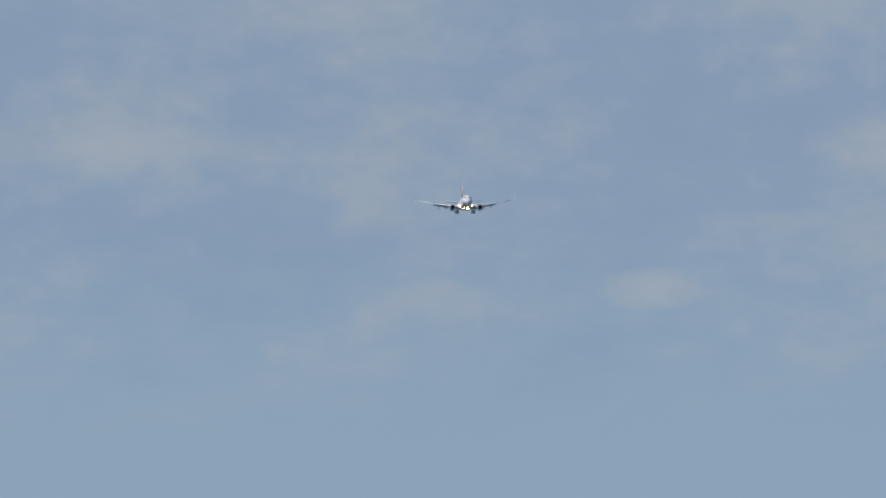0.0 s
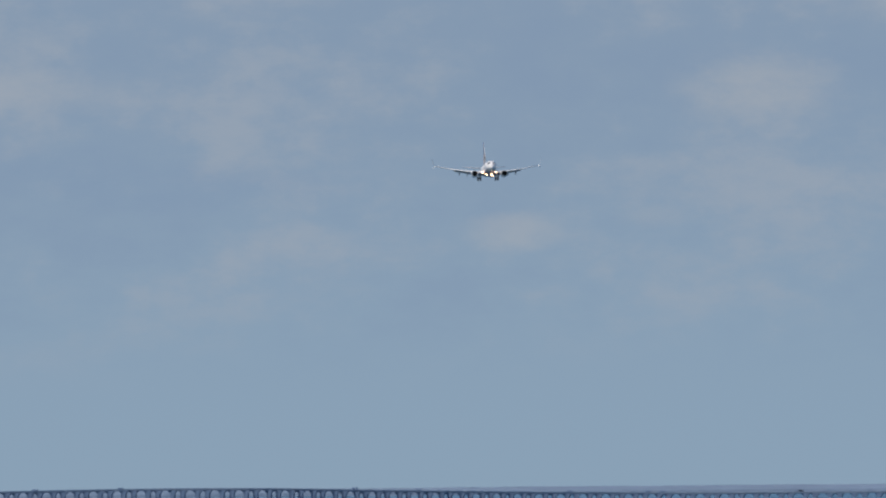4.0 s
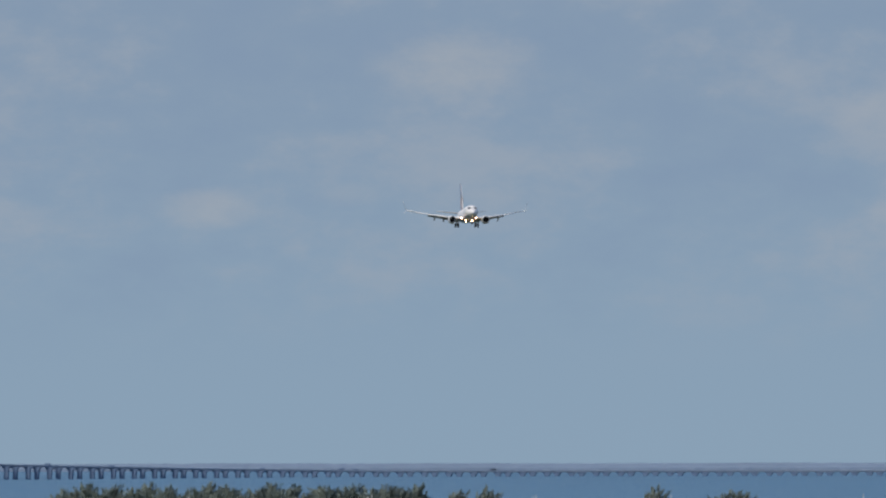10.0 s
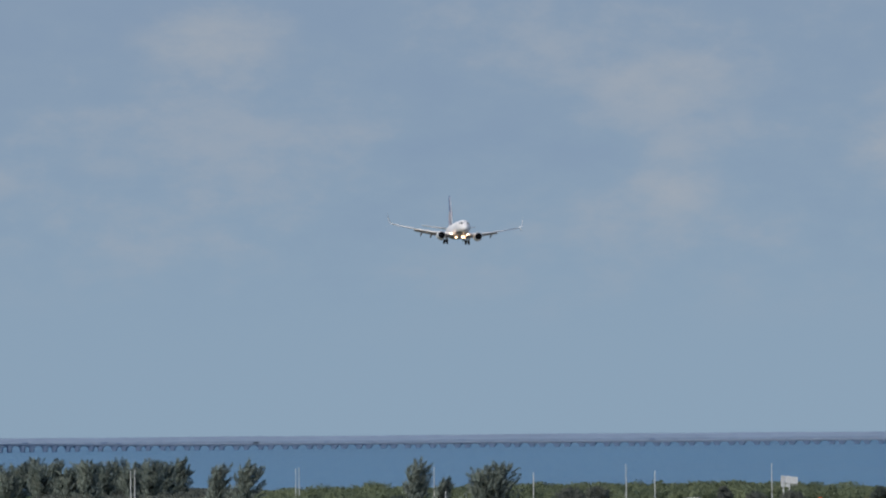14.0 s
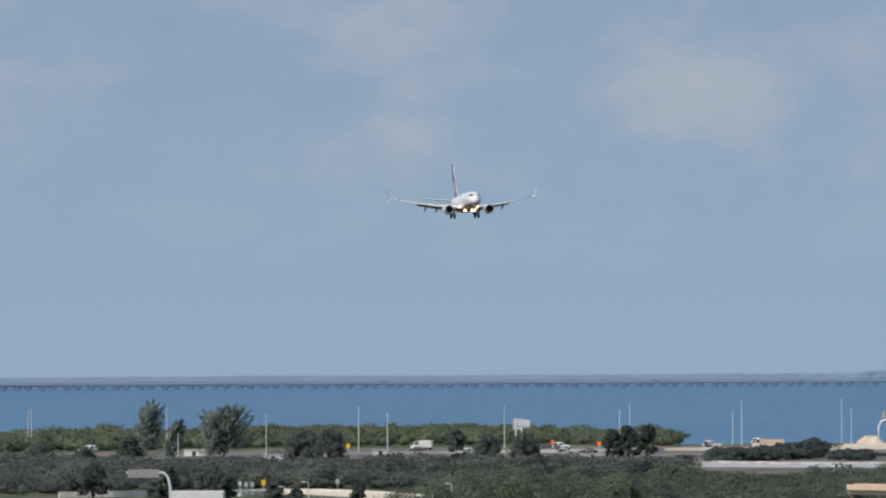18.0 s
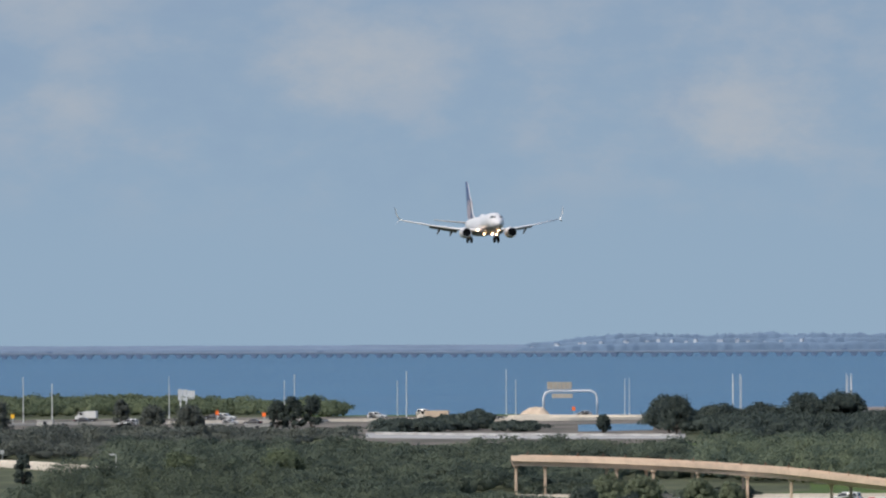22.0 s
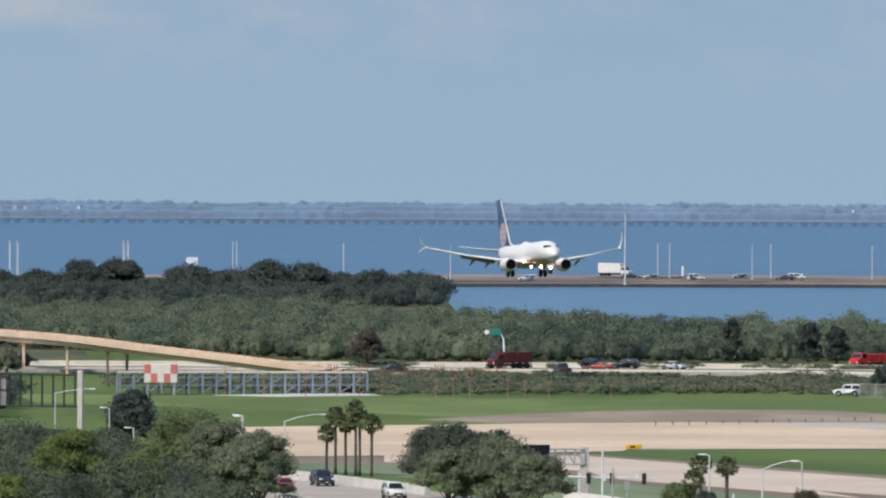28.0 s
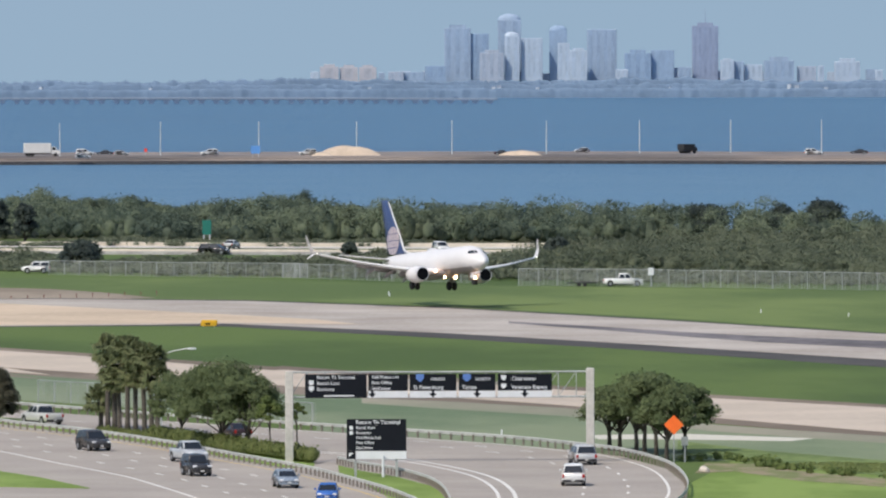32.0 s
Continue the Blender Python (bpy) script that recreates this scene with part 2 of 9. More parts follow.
# ---------------------------------------------------------------- surfaces of the place
def grass_mat(name, a, b, c, scale=0.02):
    m = MATS[name] = bpy.data.materials.new(name)
    m.use_nodes = True
    n = Nodes(m.node_tree)
    n.tree.nodes.clear()
    pos = n.add("ShaderNodeTexCoord").outputs["Object"]
    wide = n.noise(n.add("ShaderNodeMapping", Vector=pos, Scale=(1.0, 0.35, 1.0), Rotation=(0, 0, radians(25))).outputs[0], scale, 5.0, 0.6)
    fine = n.noise(pos, 1.7, 4.0, 0.7)
    col = n.mix(n.step(wide, 0.40, 0.60), (*a, 1), (*b, 1))
    col = n.mix(n.math("MULTIPLY", n.step(fine, 0.45, 0.8), 0.35), col, (*c, 1))
    bs = n.add("ShaderNodeBsdfPrincipled", Base_Color=col, Roughness=0.9)
    bs.inputs["Specular IOR Level"].default_value = 0.15
    bm = n.add("ShaderNodeBump", Strength=0.6, Distance=0.1, Height=fine)
    n.tree.links.new(bm.outputs[0], bs.inputs["Normal"])
    out = n.add("ShaderNodeOutputMaterial")
    n.tree.links.new(bs.outputs[0], out.inputs[0])
    return m


def water_mat():
    m = MATS["bay water"] = bpy.data.materials.new("bay water")
    m.use_nodes = True
    n = Nodes(m.node_tree)
    n.tree.nodes.clear()
    pos = n.add("ShaderNodeTexCoord").outputs["Object"]
    swell = n.noise(n.add("ShaderNodeMapping", Vector=pos, Scale=(0.35, 1.0, 1.0)).outputs[0], 0.02, 5.0, 0.65)
    chop = n.noise(n.add("ShaderNodeMapping", Vector=pos, Scale=(0.5, 1.0, 1.0)).outputs[0], 0.5, 4.0, 0.7)
    col = n.mix(n.step(swell, 0.35, 0.65), (0.042, 0.116, 0.205, 1), (0.058, 0.148, 0.25, 1))
    streak = n.noise(n.add("ShaderNodeMapping", Vector=pos, Scale=(0.0012, 0.010, 1.0)).outputs[0], 1.0, 4.0, 0.6)
    col = n.mix(n.step(streak, 0.38, 0.64, 0.0, 0.32), col, (0.074, 0.172, 0.272, 1))
    # paler on the landward side of the causeway
    depth = n.add("ShaderNodeSeparateXYZ", Vector=pos).outputs[1]
    col = n.mix(n.step(depth, 2900.0, 2500.0, 0.0, 0.6), col, (0.095, 0.195, 0.29, 1))
    bs = n.add("ShaderNodeBsdfPrincipled", Base_Color=col, Roughness=n.math("MULTIPLY_ADD", swell, 0.15, 0.28))
    bs.inputs["IOR"].default_value = 1.33
    bs.inputs["Specular IOR Level"].default_value = 0.5
    bm = n.add("ShaderNodeBump", Strength=1.0, Distance=0.6, Height=chop)
    n.tree.links.new(bm.outputs[0], bs.inputs["Normal"])
    out = n.add("ShaderNodeOutputMaterial")
    n.tree.links.new(bs.outputs[0], out.inputs[0])
    return m


GRASS = grass_mat("airfield grass", (0.064, 0.103, 0.031), (0.100, 0.146, 0.042), (0.140, 0.164, 0.066))
LUSH = grass_mat("mown verge grass", (0.145, 0.215, 0.048), (0.205, 0.285, 0.075), (0.24, 0.27, 0.11), 0.1)
DRY = grass_mat("dry brown grass", (0.225, 0.185, 0.145), (0.305, 0.255, 0.20), (0.15, 0.155, 0.09), 0.05)
EARTH = grass_mat("bare brown earth", (0.165, 0.132, 0.104), (0.235, 0.19, 0.152), (0.13, 0.13, 0.085), 0.05)
FIELD = grass_mat("sunlit mown grass", (0.088, 0.130, 0.044), (0.146, 0.195, 0.066), (0.18, 0.208, 0.088), 0.016)
PALE = grass_mat("pale grey-green grass", (0.115, 0.164, 0.094), (0.195, 0.234, 0.143), (0.26, 0.265, 0.185), 0.02)
WATER = water_mat()
TAN = mat("tan runway pavement", (0.50, 0.395, 0.29), 0.85, vary=0.10, scale=0.03, fine=0.9, spec=0.2, second=(0.56, 0.45, 0.33))
CONCRETE = mat("grey runway concrete", (0.372, 0.325, 0.28), 0.85, vary=0.12, scale=0.05, fine=1.2, spec=0.2, second=(0.42, 0.382, 0.342))
TAXI = mat("beige taxiway concrete", (0.505, 0.43, 0.352), 0.85, vary=0.10, scale=0.05, fine=1.0, spec=0.2)
SHOULDER = mat("dark asphalt shoulder", (0.075, 0.07, 0.068), 0.9, vary=0.2, scale=0.06, fine=1.5, spec=0.2)
RUBBER = mat("dark tyre rubber marks", (0.17, 0.155, 0.16), 0.8, vary=0.35, scale=0.05, fine=0.4, spec=0.2)
ASPHALT = mat("worn parkway asphalt", (0.352, 0.315, 0.278), 0.9, vary=0.10, scale=0.08, fine=2.2, spec=0.25, bump=0.15)
ROADLINE = mat("white road paint", (0.72, 0.70, 0.66), 0.7, vary=0.12, scale=1.0)
YELLOWLINE = mat("yellow road paint", (0.62, 0.42, 0.12), 0.7, vary=0.12, scale=1.0)
CREAM = mat("cream concrete", (0.58, 0.525, 0.44), 0.8, vary=0.10, scale=0.25, fine=2.0)
HIGHWAY = mat("pale highway concrete", (0.55, 0.52, 0.46), 0.85, vary=0.12, scale=0.08, fine=1.2)
PEACH = mat("new peach-coloured bridge concrete", (0.60, 0.46, 0.345), 0.8, vary=0.10, scale=0.2, fine=2.0)
WHITE_CONC = mat("white barrier concrete", (0.50, 0.485, 0.455), 0.8, vary=0.12, scale=0.5, fine=3.0)
SEAWALL = mat("weathered sea wall concrete", (0.38, 0.375, 0.365), 0.85, vary=0.2, scale=0.3, fine=2.0)
RAIL = mat("weathered guard rail steel", (0.46, 0.47, 0.44), 0.6, 0.1, vary=0.12, scale=0.6, fine=4)
STEEL = mat("galvanised steel", (0.45, 0.47, 0.46), 0.5, 0.5, vary=0.15, scale=0.8, fine=5)
WHITEPOLE = mat("pale painted pole", (0.62, 0.64, 0.63), 0.5, 0.2, vary=0.08, scale=0.8)
DARKSTEEL = mat("dark weathered steel", (0.035, 0.04, 0.045), 0.6, 0.4, vary=0.2)
WOODPOST = mat("weathered timber post", (0.22, 0.19, 0.16), 0.9, vary=0.25, scale=2)
ROCK = mat("dark wet rocks", (0.028, 0.029, 0.032), 0.9, vary=0.4, scale=0.5, fine=2.0)
SAND = mat("pale sandy fill", (0.55, 0.44, 0.33), 0.95, vary=0.12, scale=0.15, fine=1.0, bump=0.4)
BANK = grass_mat("patchy bank grass", (0.16, 0.185, 0.075), (0.27, 0.225, 0.15), (0.20, 0.22, 0.10), 0.35)
UNDERGROWTH = grass_mat("dull undergrowth", (0.060, 0.070, 0.042), (0.105, 0.115, 0.065), (0.14, 0.13, 0.08), 0.08)
FILL = grass_mat("pinkish causeway fill", (0.145, 0.130, 0.124), (0.275, 0.232, 0.205), (0.12, 0.115, 0.102), 0.012)
SCRUB = grass_mat("causeway scrub", (0.105, 0.098, 0.085), (0.18, 0.16, 0.138), (0.09, 0.10, 0.065), 0.06)

# ---------------------------------------------------------------- land and water
LAND = [(-1500, -300), (1500, -300), (1500, 1880), (77.27, 1822.86), (41.6, 1849.33), (0.02, 1898.32), (-40.43, 1948.6), (-30.62, 1904.43), (-99, 2039.43),
        (-98.82, 1985.49), (-152.09, 2049.99), (-204.27, 2618.79), (-233.13, 2655.25), (-215.75, 2772.05), (-311.56, 2507.71), (-338, 2650.27), (-369.19, 2644.04), (-390.31, 2814.85), (-445.13, 2788.16), (-560.03, 3060.01), (-677.24, 3124.93), (-731.71, 3002.8), (-1500, 2900)]
water = mesh_from("water", [(-9000, 1500, -0.6), (9000, 1500, -0.6), (9000, 30000, -0.6), (-9000, 30000, -0.6)], [(0, 1, 2, 3)], WATER)
tagged(new("water", water), "choppy steel-blue water of a wide bay", "water", kind="structure")
slab("ground", LAND, -2.0, 0.0, GRASS, label="flat grassy airfield ground reaching the shore", category="ground")

# ---------------------------------------------------------------- runway, taxiway
slab("runway_shoulder", [(-147.35, 1415.49), (-95.71, 1450.46), (-78.88, 1461.79), (-55.44, 1470.17), (-27.38, 1458.04), (-22.29, 1451.09), (-0.02, 1421.61), (28.83, 1361.55), (55.12, 1301.16), (150, 1085), (122, 1030), (49.86, 1177.34), (21.21, 1243.55), (-0.03, 1286.27), (-27.7, 1336.0), (-36.0, 1339.2), (-79.28, 1335.09), (-80.03, 1321.7), (-108.07, 1296.29), (-133.29, 1280.63)],
     -0.2, 0.03, SHOULDER, label="dark asphalt shoulder of the runway", category="shoulder")
slab("runway", [(-103.15, 1444.29), (-78.65, 1457.48), (-55.28, 1465.82), (-27.28, 1452.34), (-22.21, 1445.45), (-0.02, 1416.19), (28.72, 1356.57), (54.92, 1296.62), (146, 1090), (124, 1040), (50.91, 1202.13), (21.58, 1264.72), (-0.03, 1306.63), (-28.0, 1348.1), (-36.1, 1344.0), (-66.45, 1336.74), (-94.65, 1325.52)],
     -0.2, 0.06, CONCRETE, label="pale grey concrete runway with dark tyre marks", category="runway")
slab("blast_pad", [(-147.06, 1412.78), (-103.15, 1444.29), (-77.2, 1460.0), (-66.6, 1453.2), (-47.4, 1420.7), (-29.5, 1389.8), (-16.8, 1365.5), (-10.7, 1342.8), (-20.2, 1347.3), (-28.7, 1350.6), (-36.2, 1347.7), (-66.6, 1339.7), (-79.42, 1337.5), (-80.17, 1324.06), (-108.26, 1298.56), (-133.52, 1282.85)],
     -0.2, 0.065, TAN, label="tan blast pad before the runway", category="pavement")
slab("rubber_marks", [(8.5, 1353.6), (19.1, 1332.1), (29.4, 1308.9), (39.5, 1289.9), (53.8, 1269.0), (125, 1120), (123, 1090), (52.6, 1241.4), (38.7, 1265.8), (29.0, 1290.7), (18.9, 1319.1), (8.4, 1346.2)],
     0.0, 0.072, RUBBER, label="black tyre rubber marks along the touchdown zone", category="tyre marks")
slab("taxiway_shoulder", [(-138.58, 1331.37), (-109.6, 1314.69), (-83.67, 1311.4), (-43.51, 1235.91), (-19.04, 1183.97), (-18.25, 1186.83), (13.05, 1120.31), (45.13, 1065.76), (125, 930), (110, 900), (41.59, 982.51), (12.24, 1052.08), (-16.93, 1100.66), (-49.44, 1165.79), (-43.17, 1144.92), (-74.81, 1204.77), (-78.52, 1230.88), (-105.3, 1263.13), (-132.6, 1274.01)],
     -0.2, 0.02, EARTH, label="bare brown strip beside the taxiway", category="shoulder")
slab("taxiway", [(-108.45, 1300.84), (-83.08, 1302.19), (-43.08, 1223.69), (-18.83, 1170.91), (-18.05, 1173.71), (12.91, 1108.61), (44.74, 1056.66), (122, 930), (112, 905), (42.15, 995.69), (12.4, 1065.66), (-17.29, 1123.98), (-50.22, 1184.39), (-43.71, 1159.22), (-75.67, 1218.63), (-79.45, 1245.35), (-106.2, 1273.99)],
     -0.2, 0.05, TAXI, label="beige concrete taxiway beside the runway", category="taxiway")
slab("dry_strip", [(-117.1, 1463.0), (-105.1, 1496.2), (-94.2, 1516.6), (-82.4, 1526.5), (-67.3, 1528.8), (-57.3, 1519.9), (-48.4, 1498.8), (-40.3, 1470.9), (-47.2, 1461.9), (-64.1, 1456.8), (-85.9, 1447.3), (-101.5, 1445.1)], -0.2, 0.025, DRY, label="dry brown grass strip beside the runway", category="grass")
slab("pale_meadow", [(-121.9, 1309.21), (-84.08, 1234.97), (-85.25, 1242.59), (-43.65, 1157.41), (-1.73, 1077.67), (-4.87, 1063.77), (41.43, 978.62), (40, 944.97), (21.66, 965.1), (11.35, 976.03), (-15.88, 1031.85), (-46.18, 1088.83), (-40.61, 1076.84), (-62.47, 1113), (-79.27, 1155.44), (-78.19, 1167.25), (-100.32, 1220.27), (-116.14, 1247.42)],
     -0.2, 0.015, PALE, label="pale grass between taxiway and parkway", category="grass")
slab("worn_strip", [(-8.5, 1087.4), (-0.0, 1077.4), (12.3, 1058.2), (17.8, 1041.5), (25.6, 1016.7), (33.3, 1001.2), (43.4, 983.3), (42.7, 967.9), (32.8, 985.2), (25.2, 1000.3), (12.1, 1037.5), (-0.0, 1057.4), (-8.4, 1073.2)], -0.2, 0.0225, grass_mat("worn pale grass", (0.225, 0.225, 0.165), (0.31, 0.285, 0.22), (0.20, 0.23, 0.14), 0.03), label="worn brownish grass below the taxiway", category="grass")
slab("east_meadow", [(-13.2, 1082.9), (-0.0, 1060.5), (12.1, 1040.4), (25.2, 1001.7), (41.2, 973.1), (44.6, 964.0), (42.4, 916.5), (39.2, 925.8), (23.5, 934.8), (11.1, 953.6), (-0.0, 971.7), (-12.2, 1001.2)], -0.2, 0.0185, PALE, label="pale grass behind the sign gantry", category="grass")

slab("mown_strip", [(-190, 1592), (-130, 1588), (-66.7, 1584), (-31.4, 1574), (-0.3, 1538), (40, 1512), (75, 1486), (110, 1440), (110, 1180), (58, 1300), (30, 1366), (-0.3, 1426), (-20, 1455), (-60, 1474), (-100, 1462), (-130, 1500), (-180, 1540)], -0.2, 0.018, FIELD, label="bright mown grass strip along the fence", category="grass")

# ---------------------------------------------------------------- highway behind the field
highway_line = [(-260, 1750), (-205, 1757), (-160, 1762), (-116, 1766), (-80, 1766), (-56, 1758), (-26, 1750), (5, 1745), (38, 1738), (80, 1724)]
def low_wall(line, off, h, label, material):
    """A thin upright barrier beside a carriageway."""
    v, f = ribbon(line, 0.35, 0.0, off)
    n0 = len(v)
    v = v + [(x, y, z + h) for x, y, z in v]
    g = []
    for a, b, c, d in f:
        g += [(a + n0, b + n0, c + n0, d + n0), (a, a + n0, d + n0, d), (b, c, c + n0, b + n0)]
    tagged(part("highway_barrier", mesh_from("highway_barrier", v, g, material)), label, "barrier", kind="structure")


for nm, off, w, walls in (("highway_near", -14.0, 13.0, ((6.5, 0.62, CREAM), (-6.5, 0.55, SEAWALL))), ("highway_far", 30.0, 13.0, ((6.5, 0.75, CREAM),))):
    v, f = ribbon(smooth_line(highway_line), w, 0.08, off)
    tagged(part(nm, mesh_from(nm, v, f, HIGHWAY)), "pale concrete highway carriageway with traffic", "highway", kind="structure")
    for side, h, m in walls:
        low_wall(smooth_line(highway_line), off + side, h, "low %s concrete barrier beside the highway" % ("grey" if m is SEAWALL else "cream"), m)

# ---------------------------------------------------------------- foliage
def foliage_mat(name, a, b, c, scale=0.12):
    m = MATS[name] = bpy.data.materials.new(name)
    m.use_nodes = True
    n = Nodes(m.node_tree)
    n.tree.nodes.clear()
    geo = n.add("ShaderNodeNewGeometry")
    pos = n.add("ShaderNodeTexCoord").outputs["Object"]
    wide = n.noise(pos, scale, 3.0, 0.6)
    mid = n.noise(pos, scale * 7.0, 2.0, 0.5)
    tone = n.math("ADD", n.math("MULTIPLY", wide, 0.5), n.math("MULTIPLY", mid, 0.5))
    col = n.mix(n.step(tone, 0.41, 0.59), (*a, 1), (*b, 1))
    col = n.mix(n.math("MULTIPLY", n.step(geo.outputs["Random Per Island"], 0.45, 1.0), 0.35), col, (*c, 1))
    bs = n.add("ShaderNodeBsdfPrincipled", Base_Color=col, Roughness=0.75)
    bs.inputs["Specular IOR Level"].default_value = 0.2
    tr = n.add("ShaderNodeBsdfTranslucent", Color=col)
    sh = n.add("ShaderNodeMixShader", i0=0.46)
    n.tree.links.new(bs.outputs[0], sh.inputs[1])
    n.tree.links.new(tr.outputs[0], sh.inputs[2])
    out = n.add("ShaderNodeOutputMaterial")
    n.tree.links.new(sh.outputs[0], out.inputs[0])
    return m


# Haze is painted into the far leaf tones: lifted, greyer, bluer.
MANGROVE = foliage_mat("mangrove leaves", (0.092, 0.128, 0.104), (0.205, 0.248, 0.162), (0.248, 0.280, 0.182), 0.03)
SHOREGREEN = foliage_mat("shore mangrove leaves", (0.120, 0.155, 0.098), (0.175, 0.212, 0.125), (0.205, 0.235, 0.142), 0.06)
HAZED_LEAF = foliage_mat("hazed grey-green leaves", (0.095, 0.112, 0.104), (0.155, 0.172, 0.144), (0.195, 0.200, 0.170), 0.05)
OAK = foliage_mat("oak leaves", (0.150, 0.180, 0.118), (0.225, 0.262, 0.168), (0.290, 0.320, 0.205), 0.25)
# Next two: darker copies of MANGROVE and OAK, cloud shade put into the colour.
SHADED_SCRUB = foliage_mat("olive scrub leaves in painted shade", (0.066, 0.092, 0.077), (0.146, 0.177, 0.127), (0.176, 0.198, 0.145), 0.03)
SHADED_OAK = foliage_mat("roadside oak leaves in painted shade", (0.070, 0.092, 0.073), (0.138, 0.167, 0.112), (0.182, 0.204, 0.132), 0.05)
LEAFY = foliage_mat("leafy green oak leaves", (0.122, 0.160, 0.076), (0.184, 0.232, 0.108), (0.232, 0.270, 0.132), 0.25)
BRIGHT = foliage_mat("young leaves", (0.120, 0.170, 0.056), (0.190, 0.240, 0.078), (0.255, 0.285, 0.105), 0.3)
DARKLEAF = foliage_mat("dense dark leaves", (0.058, 0.08, 0.077), (0.102, 0.13, 0.11), (0.143, 0.162, 0.13), 0.2)
PALM = foliage_mat("palm fronds", (0.11, 0.135, 0.065), (0.19, 0.22, 0.105), (0.28, 0.27, 0.14), 0.4)
DEADPALM = foliage_mat("dry palm thatch", (0.19, 0.15, 0.09), (0.27, 0.22, 0.13), (0.33, 0.27, 0.17), 0.4)
NEEDLE = foliage_mat("feathery haze-paled needles", (0.215, 0.268, 0.245), (0.285, 0.335, 0.30), (0.31, 0.355, 0.315), 0.15)
GREYLEAF = foliage_mat("grey leafless scrub", (0.11, 0.10, 0.085), (0.15, 0.135, 0.11), (0.10, 0.11, 0.06), 0.2)
SHRUB = foliage_mat("hazy olive shrub leaves", (0.115, 0.140, 0.098), (0.185, 0.212, 0.140), (0.22, 0.24, 0.16), 0.06)
BROWNLEAF = foliage_mat("bronze-green leaves", (0.080, 0.080, 0.056), (0.130, 0.126, 0.086), (0.18, 0.168, 0.115), 0.3)
HEDGE = foliage_mat("clipped hedge leaves", (0.110, 0.140, 0.048), (0.185, 0.218, 0.078), (0.25, 0.265, 0.10), 0.8)
BARK = mat("grey-brown bark", (0.10, 0.085, 0.07), 0.95, vary=0.3, scale=2.0, fine=9.0, bump=0.6)
PALMBARK = mat("ringed palm trunk", (0.105, 0.092, 0.078), 0.95, vary=0.3, scale=2.0, fine=9.0, bump=0.6, streak=(1, 1, 5))

ICO = bmesh.new()
bmesh.ops.create_icosphere(ICO, subdivisions=1, radius=1.0)
ICO_V = np.array([v.co[:] for v in ICO.verts])
ICO_F = np.array([[v.index for v in f.verts] for f in ICO.faces])
ICO.free()


def leaf_cloud(rng, centres, radii, count, size, core=0.60):
    """Vertices and faces of crowns: a dark lumpy core in each and many small leaf sprays round it."""
    V, FQ, FT, N, base = [], [], [], [], 0
    for c, r in zip(centres, radii):
        c, r = np.asarray(c, float), np.asarray(r, float)
        if core:
            w = 1 + 0.22 * np.sin(ICO_V @ rng.normal(size=(3, 3)) * 3.1).sum(1) / 2
            V.append(c + ICO_V * (r * core) * w[:, None])
            FT.append(ICO_F + base)
            N.append((ICO_V + (0, 0, 0.45)) / np.linalg.norm(ICO_V + (0, 0, 0.45), axis=1)[:, None])
            base += len(ICO_V)
        k = int(count)
        d = rng.normal(size=(k, 3))
        d /= np.linalg.norm(d, axis=1)[:, None]
        d[:, 2] = np.where(d[:, 2] < -0.35, -d[:, 2], d[:, 2])
        lump = 1 + 0.22 * np.sin(d @ rng.normal(size=(3, 3)) * 3.5).sum(1) / 2
        p = c + d * r * (lump * rng.uniform(0.50, 1.06, k))[:, None]
        nrm = d + rng.normal(size=(k, 3)) * 0.5
        nrm /= np.linalg.norm(nrm, axis=1)[:, None]
        a = np.cross(nrm, rng.normal(size=(k, 3)))
        a /= np.linalg.norm(a, axis=1)[:, None] + 1e-9
        b = np.cross(nrm, a)
        s = size * rng.uniform(0.55, 1.25, k)[:, None]
        leaf = np.stack([p - a * s, p + a * s * 0.9, p + b * s * 1.15], 1)
        V.append(leaf.reshape(-1, 3))
        soft = d * 0.75 + rng.normal(size=(k, 3)) * 0.42 + (0, 0, 0.5)
        N.append(np.repeat(soft / np.linalg.norm(soft, axis=1)[:, None], 3, axis=0))
        FT.append(np.arange(3 * k).reshape(-1, 3) + base)
        base += 3 * k
    return np.concatenate(V), (np.concatenate(FQ) if FQ else np.zeros((0, 4), int)), (np.concatenate(FT) if FT else np.zeros((0, 3), int)), np.concatenate(N)


def array_mesh(name, V, FQ, FT, N, material):
    me = bpy.data.meshes.new(name)
    loops = np.concatenate([FQ.ravel(), FT.ravel()]).astype(np.int32)
    sizes = np.concatenate([np.full(len(FQ), 4), np.full(len(FT), 3)]).astype(np.int32)
    me.vertices.add(len(V))
    me.vertices.foreach_set("co", V.astype(np.float32).ravel())
    me.loops.add(len(loops))
    me.loops.foreach_set("vertex_index", loops)
    me.polygons.add(len(sizes))
    me.polygons.foreach_set("loop_start", np.concatenate([[0], np.cumsum(sizes)[:-1]]).astype(np.int32))
    me.update(calc_edges=True)
    me.materials.append(material)
    if N is not None:
        me.polygons.foreach_set("use_smooth", [True] * len(me.polygons))
        me.normals_split_custom_set_from_vertices(N.tolist())
    return me


